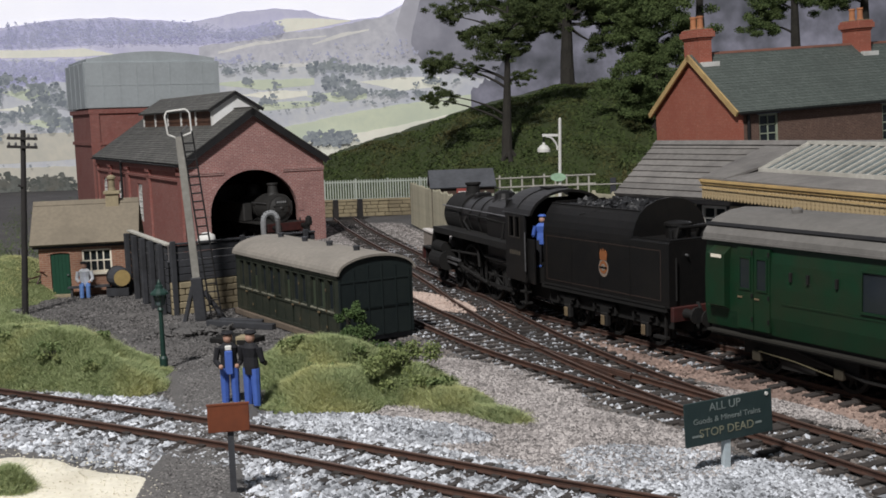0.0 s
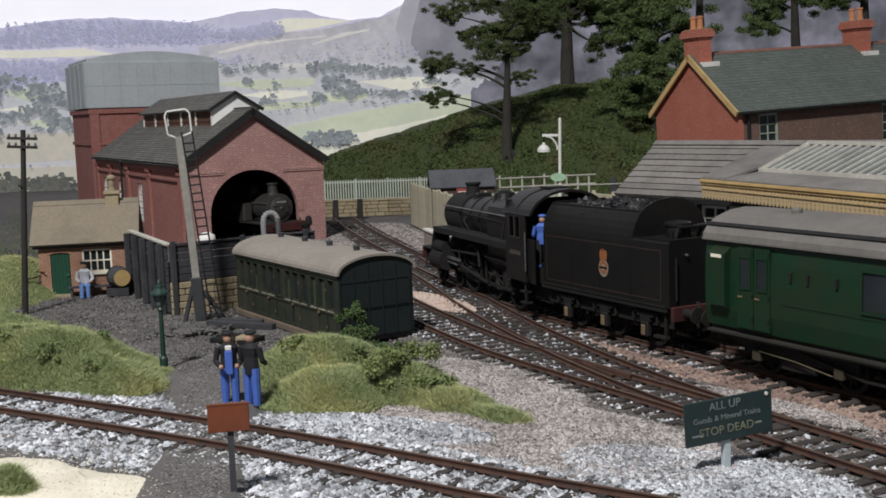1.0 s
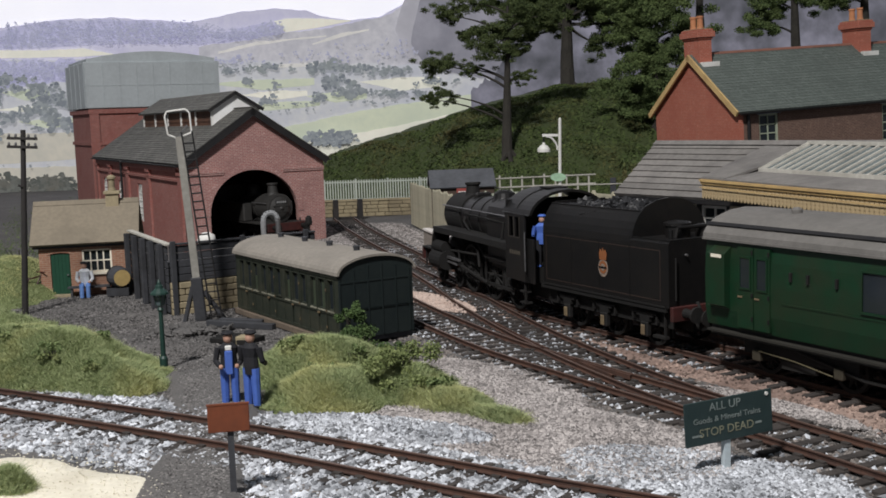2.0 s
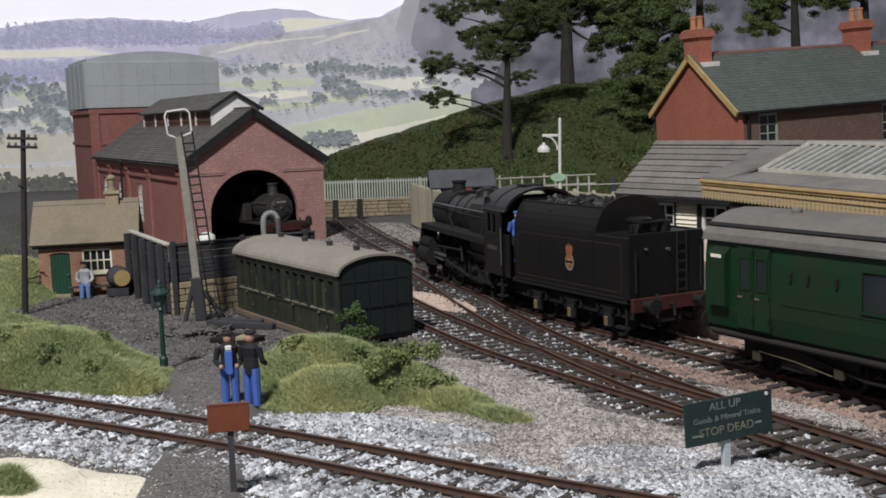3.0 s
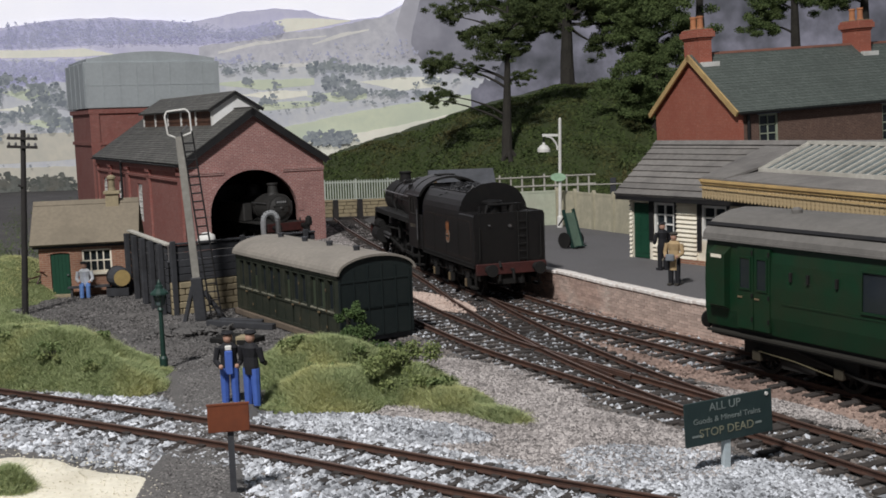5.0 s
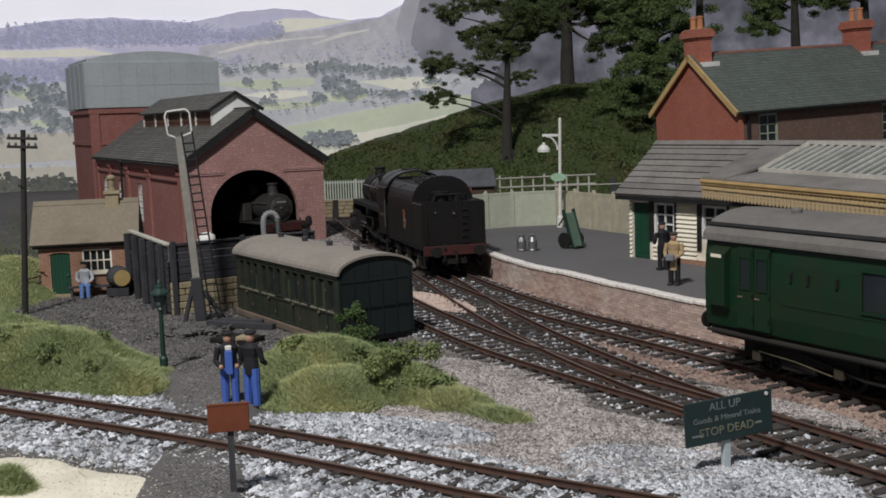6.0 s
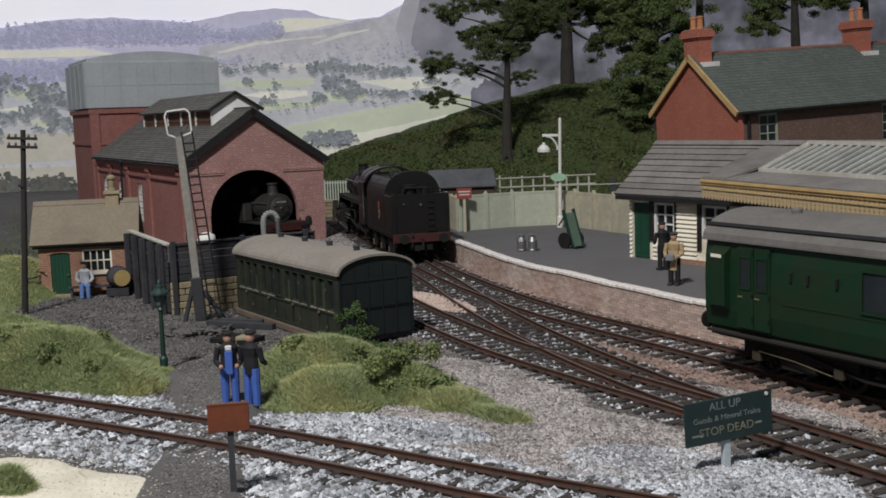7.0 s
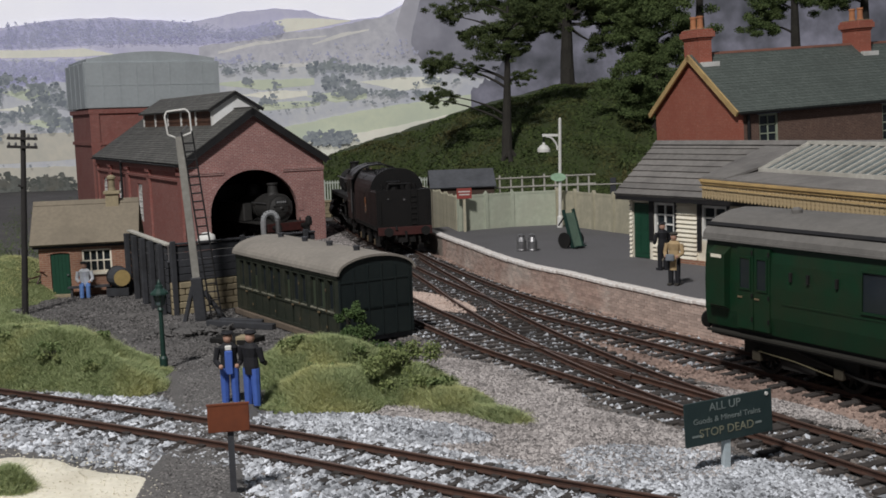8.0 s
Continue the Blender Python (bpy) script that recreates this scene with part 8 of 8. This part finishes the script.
tree(4.85, 79.5, hz(4.85, 79.5), 10.4, 0.40, [(-1.3, -0.3, 8.0, 1.7), (-0.3, 0, 8.9, 1.3), (-2.2, 0.2, 8.6, 1.0), (-4.0, -0.2, 9.9, 1.2), (-2.4, 0.4, 10.7, 1.2), (-4.9, -0.4, 6.5, 1.15), (-3.9, 0, 6.7, 0.9), (-2.4, -0.2, 6.1, 0.75), (-4.5, 0.2, 4.4, 0.95), (-5.3, 0, 4.2, 0.7),
     (0.9, 0.2, 5.5, 0.8), (1.2, 0, 9.9, 1.5), (2.8, 0.3, 9.7, 1.5), (0.2, 0, 7.2, 1.0)], LEAF, "tall dark pine-like tree with spreading broken limbs", (0.004, 0), 2000, 0.09, 0.20)
tree(10.6, 92, hz(10.6, 92), 12.0, 0.62, [(-3.6, 0.5, 8.9, 2.2), (-2.4, 0, 7.4, 1.8), (-1.6, 0.3, 9.8, 2.5), (1.4, 0, 8.4, 2.8), (3.2, 0, 6.6, 2.3), (0, 0, 10.5, 2.8), (-5.2, 0, 10.2, 2.2), (3.8, 0.3, 9.6, 2.8), (5.0, 0, 5.0, 2.2), (-3.0, 0, 5.6, 1.9), (-1.0, 0, 5.0, 1.4), (6.0, 0, 8.0, 2.6), (-6.4, 0, 8.6, 1.8), (-2.4, 1.2, 6.6, 2.0), (-4.6, 1.0, 7.6, 2.2), (-0.6, 1.4, 8.2, 2.4), (2.3, 1.2, 6.4, 2.1), (-3.6, 1.5, 4.2, 1.5), (3.0, 1.5, 3.4, 1.6)], LEAF, "broad dark tree with a thick trunk", (0.0, 0), 1500, 0.12, 0.42)
tree(15.5, 80, hz(15.5, 80), 8.6, 0.4, [(0, 0, 8.2, 2.2), (-1.8, 0, 6.9, 2.0), (1.7, 0, 6.8, 2.1), (-1.2, 0, 4.9, 2.1), (0.9, -0.5, 4.7, 2.0), (-2.2, 0, 3.2, 1.9), (0, 0, 2.8, 2.0), (0.4, 0, 9.8, 2.0), (-2.6, 0, 8.6, 1.7), (-1.4, -0.3, 1.6, 1.7)], LEAF_LIGHT, "bushy mid-green tree behind the house", (0, 0), 1800, 0.11, 0.1)
tree(22.0, 95, hz(22, 95), 12.0, 0.5, [(-1.5, 0, 8.6, 2.2), (1.6, 0, 9.4, 2.3), (-3.2, 0.3, 9.6, 2.0), (0, 0, 11.0, 2.4)], LEAF, "dark tall tree behind the house roof", (0, 0), 1200, 0.13, 0.4)
tree(27.6, 88, hz(27.6, 88), 11.0, 0.45, [(-2.6, 0, 4.2, 1.6), (-2.0, 0, 5.8, 1.8), (-0.8, 0, 7.6, 2.0), (1.2, 0, 6.4, 1.8), (2.0, 0, 8.2, 1.9), (-2.8, 0.4, 8.4, 1.8), (0.5, 0, 9.8, 2.1)], LEAF_LIGHT, "leafy tree behind the house roof", (0, 0), 1600, 0.12, 0.25)
tree(34.5, 92, hz(34.5, 92), 11.0, 0.5, [(-1.6, 0, 5.6, 1.9), (0, 0, 7.2, 2.3), (1.6, 0, 8.0, 2.3), (-2.2, 0, 8.8, 2.2), (0.6, 0, 9.9, 2.4)], LEAF, "dark leafy tree at the end of the roof", (0, 0), 1400, 0.12, 0.25)
for bx, by, br in ((-17.6, 58.0, 1.5), (-19.6, 60.5, 1.6), (-20.6, 54.5, 1.4), (-22.5, 66.0, 1.7), (-24.5, 70.0, 1.8)):
    bush(bx, by, 0.2, br, 2400, LEAF_LIGHT, "dark green hedge bush behind the hut", "hedge_bush")
for bx, by, br in ((9.5, 67.5, 1.3), (11.8, 69.5, 1.6), (13.4, 71.5, 1.6), (6.8, 69.0, 1.0)):
    bush(bx, by, max(0.0, hz(bx, by)), br, 1800, LEAF, "dark green shrub at the foot of the bank", "shrub")

# ---- bricks of the platform wall ----


def platform_bricks():
    bm = boxes((-0.13, 0.13, -0.03, 0.05, -0.041, 0.041))
    bm.transform(Matrix.Scale(S, 4))
    me = bpy.data.meshes.new("brick")
    bm.to_mesh(me)
    bm.free()
    me.materials.append(BRICK_PLAT)
    V, F, made = [], [], 0
    unit = np.array([(x, y, z) for x in (-0.13, 0.13) for y in (-0.03, 0.05) for z in (-0.041, 0.041)])
    quad = [(0, 1, 3, 2), (4, 6, 7, 5), (0, 4, 5, 1), (2, 3, 7, 6), (0, 2, 6, 4), (1, 5, 7, 3)]
    for row in range(10):
        s = 4.0 + (0.14 if row % 2 else 0.0)
        while s < 27.5:
            p = PEDGE.off(s, 0.035)
            z, rz = 0.045 + row * 0.093, PEDGE.turn(s)
            if 21.0 < s < 26.6 and made < 250:
                shared("brick", me, plat_thing, at(p[0], p[1], z, rz + rng.normal(0, 0.6)))
                made += 1
            else:
                c, q = math.cos(radians(rz)), math.sin(radians(rz))
                k = len(V)
                for u in unit:
                    V.append((p[0] + u[0] * c - u[1] * q, p[1] + u[0] * q + u[1] * c, z + u[2]))
                F += [tuple(k + i for i in g) for g in quad]
            s += 0.28
    tagged(np_part("bricks", np.array(V), F, BRICK_PLAT, plat_thing), kind="stuff")


platform_bricks()

# ---- what moves ----
RUN = [(0.0, 13.05), (1.7, 13.05), (2.1, 13.12), (2.45, 13.55), (2.8, 14.25), (3.0, 14.69), (3.5, 16.15), (4.0, 18.38), (4.5, 20.5), (5.25, 25.0), (6.0, 29.42), (6.5, 32.4), (7.0, 34.54), (7.5, 36.37), (8.0, 37.95)]


def run_at(t):
    T, D = np.array([r[0] for r in RUN]), np.array([r[1] for r in RUN])
    g = np.gradient(D, T)
    g[0] = g[1] = 0.0
    i = int(np.clip(np.searchsorted(T, t) - 1, 0, len(T) - 2))
    h = T[i + 1] - T[i]
    u = (t - T[i]) / h
    return (2 * u ** 3 - 3 * u ** 2 + 1) * D[i] + (u ** 3 - 2 * u ** 2 + u) * h * g[i] + (-2 * u ** 3 + 3 * u ** 2) * D[i + 1] + (u ** 3 - u ** 2) * h * g[i + 1]


def on_track(s, back, front):
    """The pose of a vehicle whose rear is at s and whose bearing points lie back and front of it."""
    a, b = PLAT.at(s + back), PLAT.at(s + front)
    d = (b - a) / np.hypot(*(b - a))
    o = a - d * back
    return o, math.degrees(math.atan2(d[1], d[0]))


def motions():
    times = [round(0.1 * k, 1) for k in range(81)]
    t_rows, l_rows, d_rows = [], [], []
    for t in times:
        s = run_at(t)
        o, rz = on_track(s, 1.35, 4.95)
        t_rows.append((t, at(o[0], o[1], RAILZ, rz)))
        o, rz = on_track(s + 6.15, 2.3, 8.7)
        l_rows.append((t, at(o[0], o[1], RAILZ, rz)))
        d_rows.append((t, at(o[0], o[1], RAILZ, rz) @ at(0.12, 0.85, 1.62, 60)))
    walk(tender_ob, t_rows)
    walk(loco_ob, l_rows)
    walk(driver, d_rows)
    for key in ("tender", "locomotive"):
        for ob, r in rolling[key]:
            x = ob.matrix_basis.translation.x / S
            walk(ob, [(t, at(x, 0, r, 0, 0, math.degrees((run_at(t) - run_at(0.0)) / r) % 360.0)) for t in times])


motions()
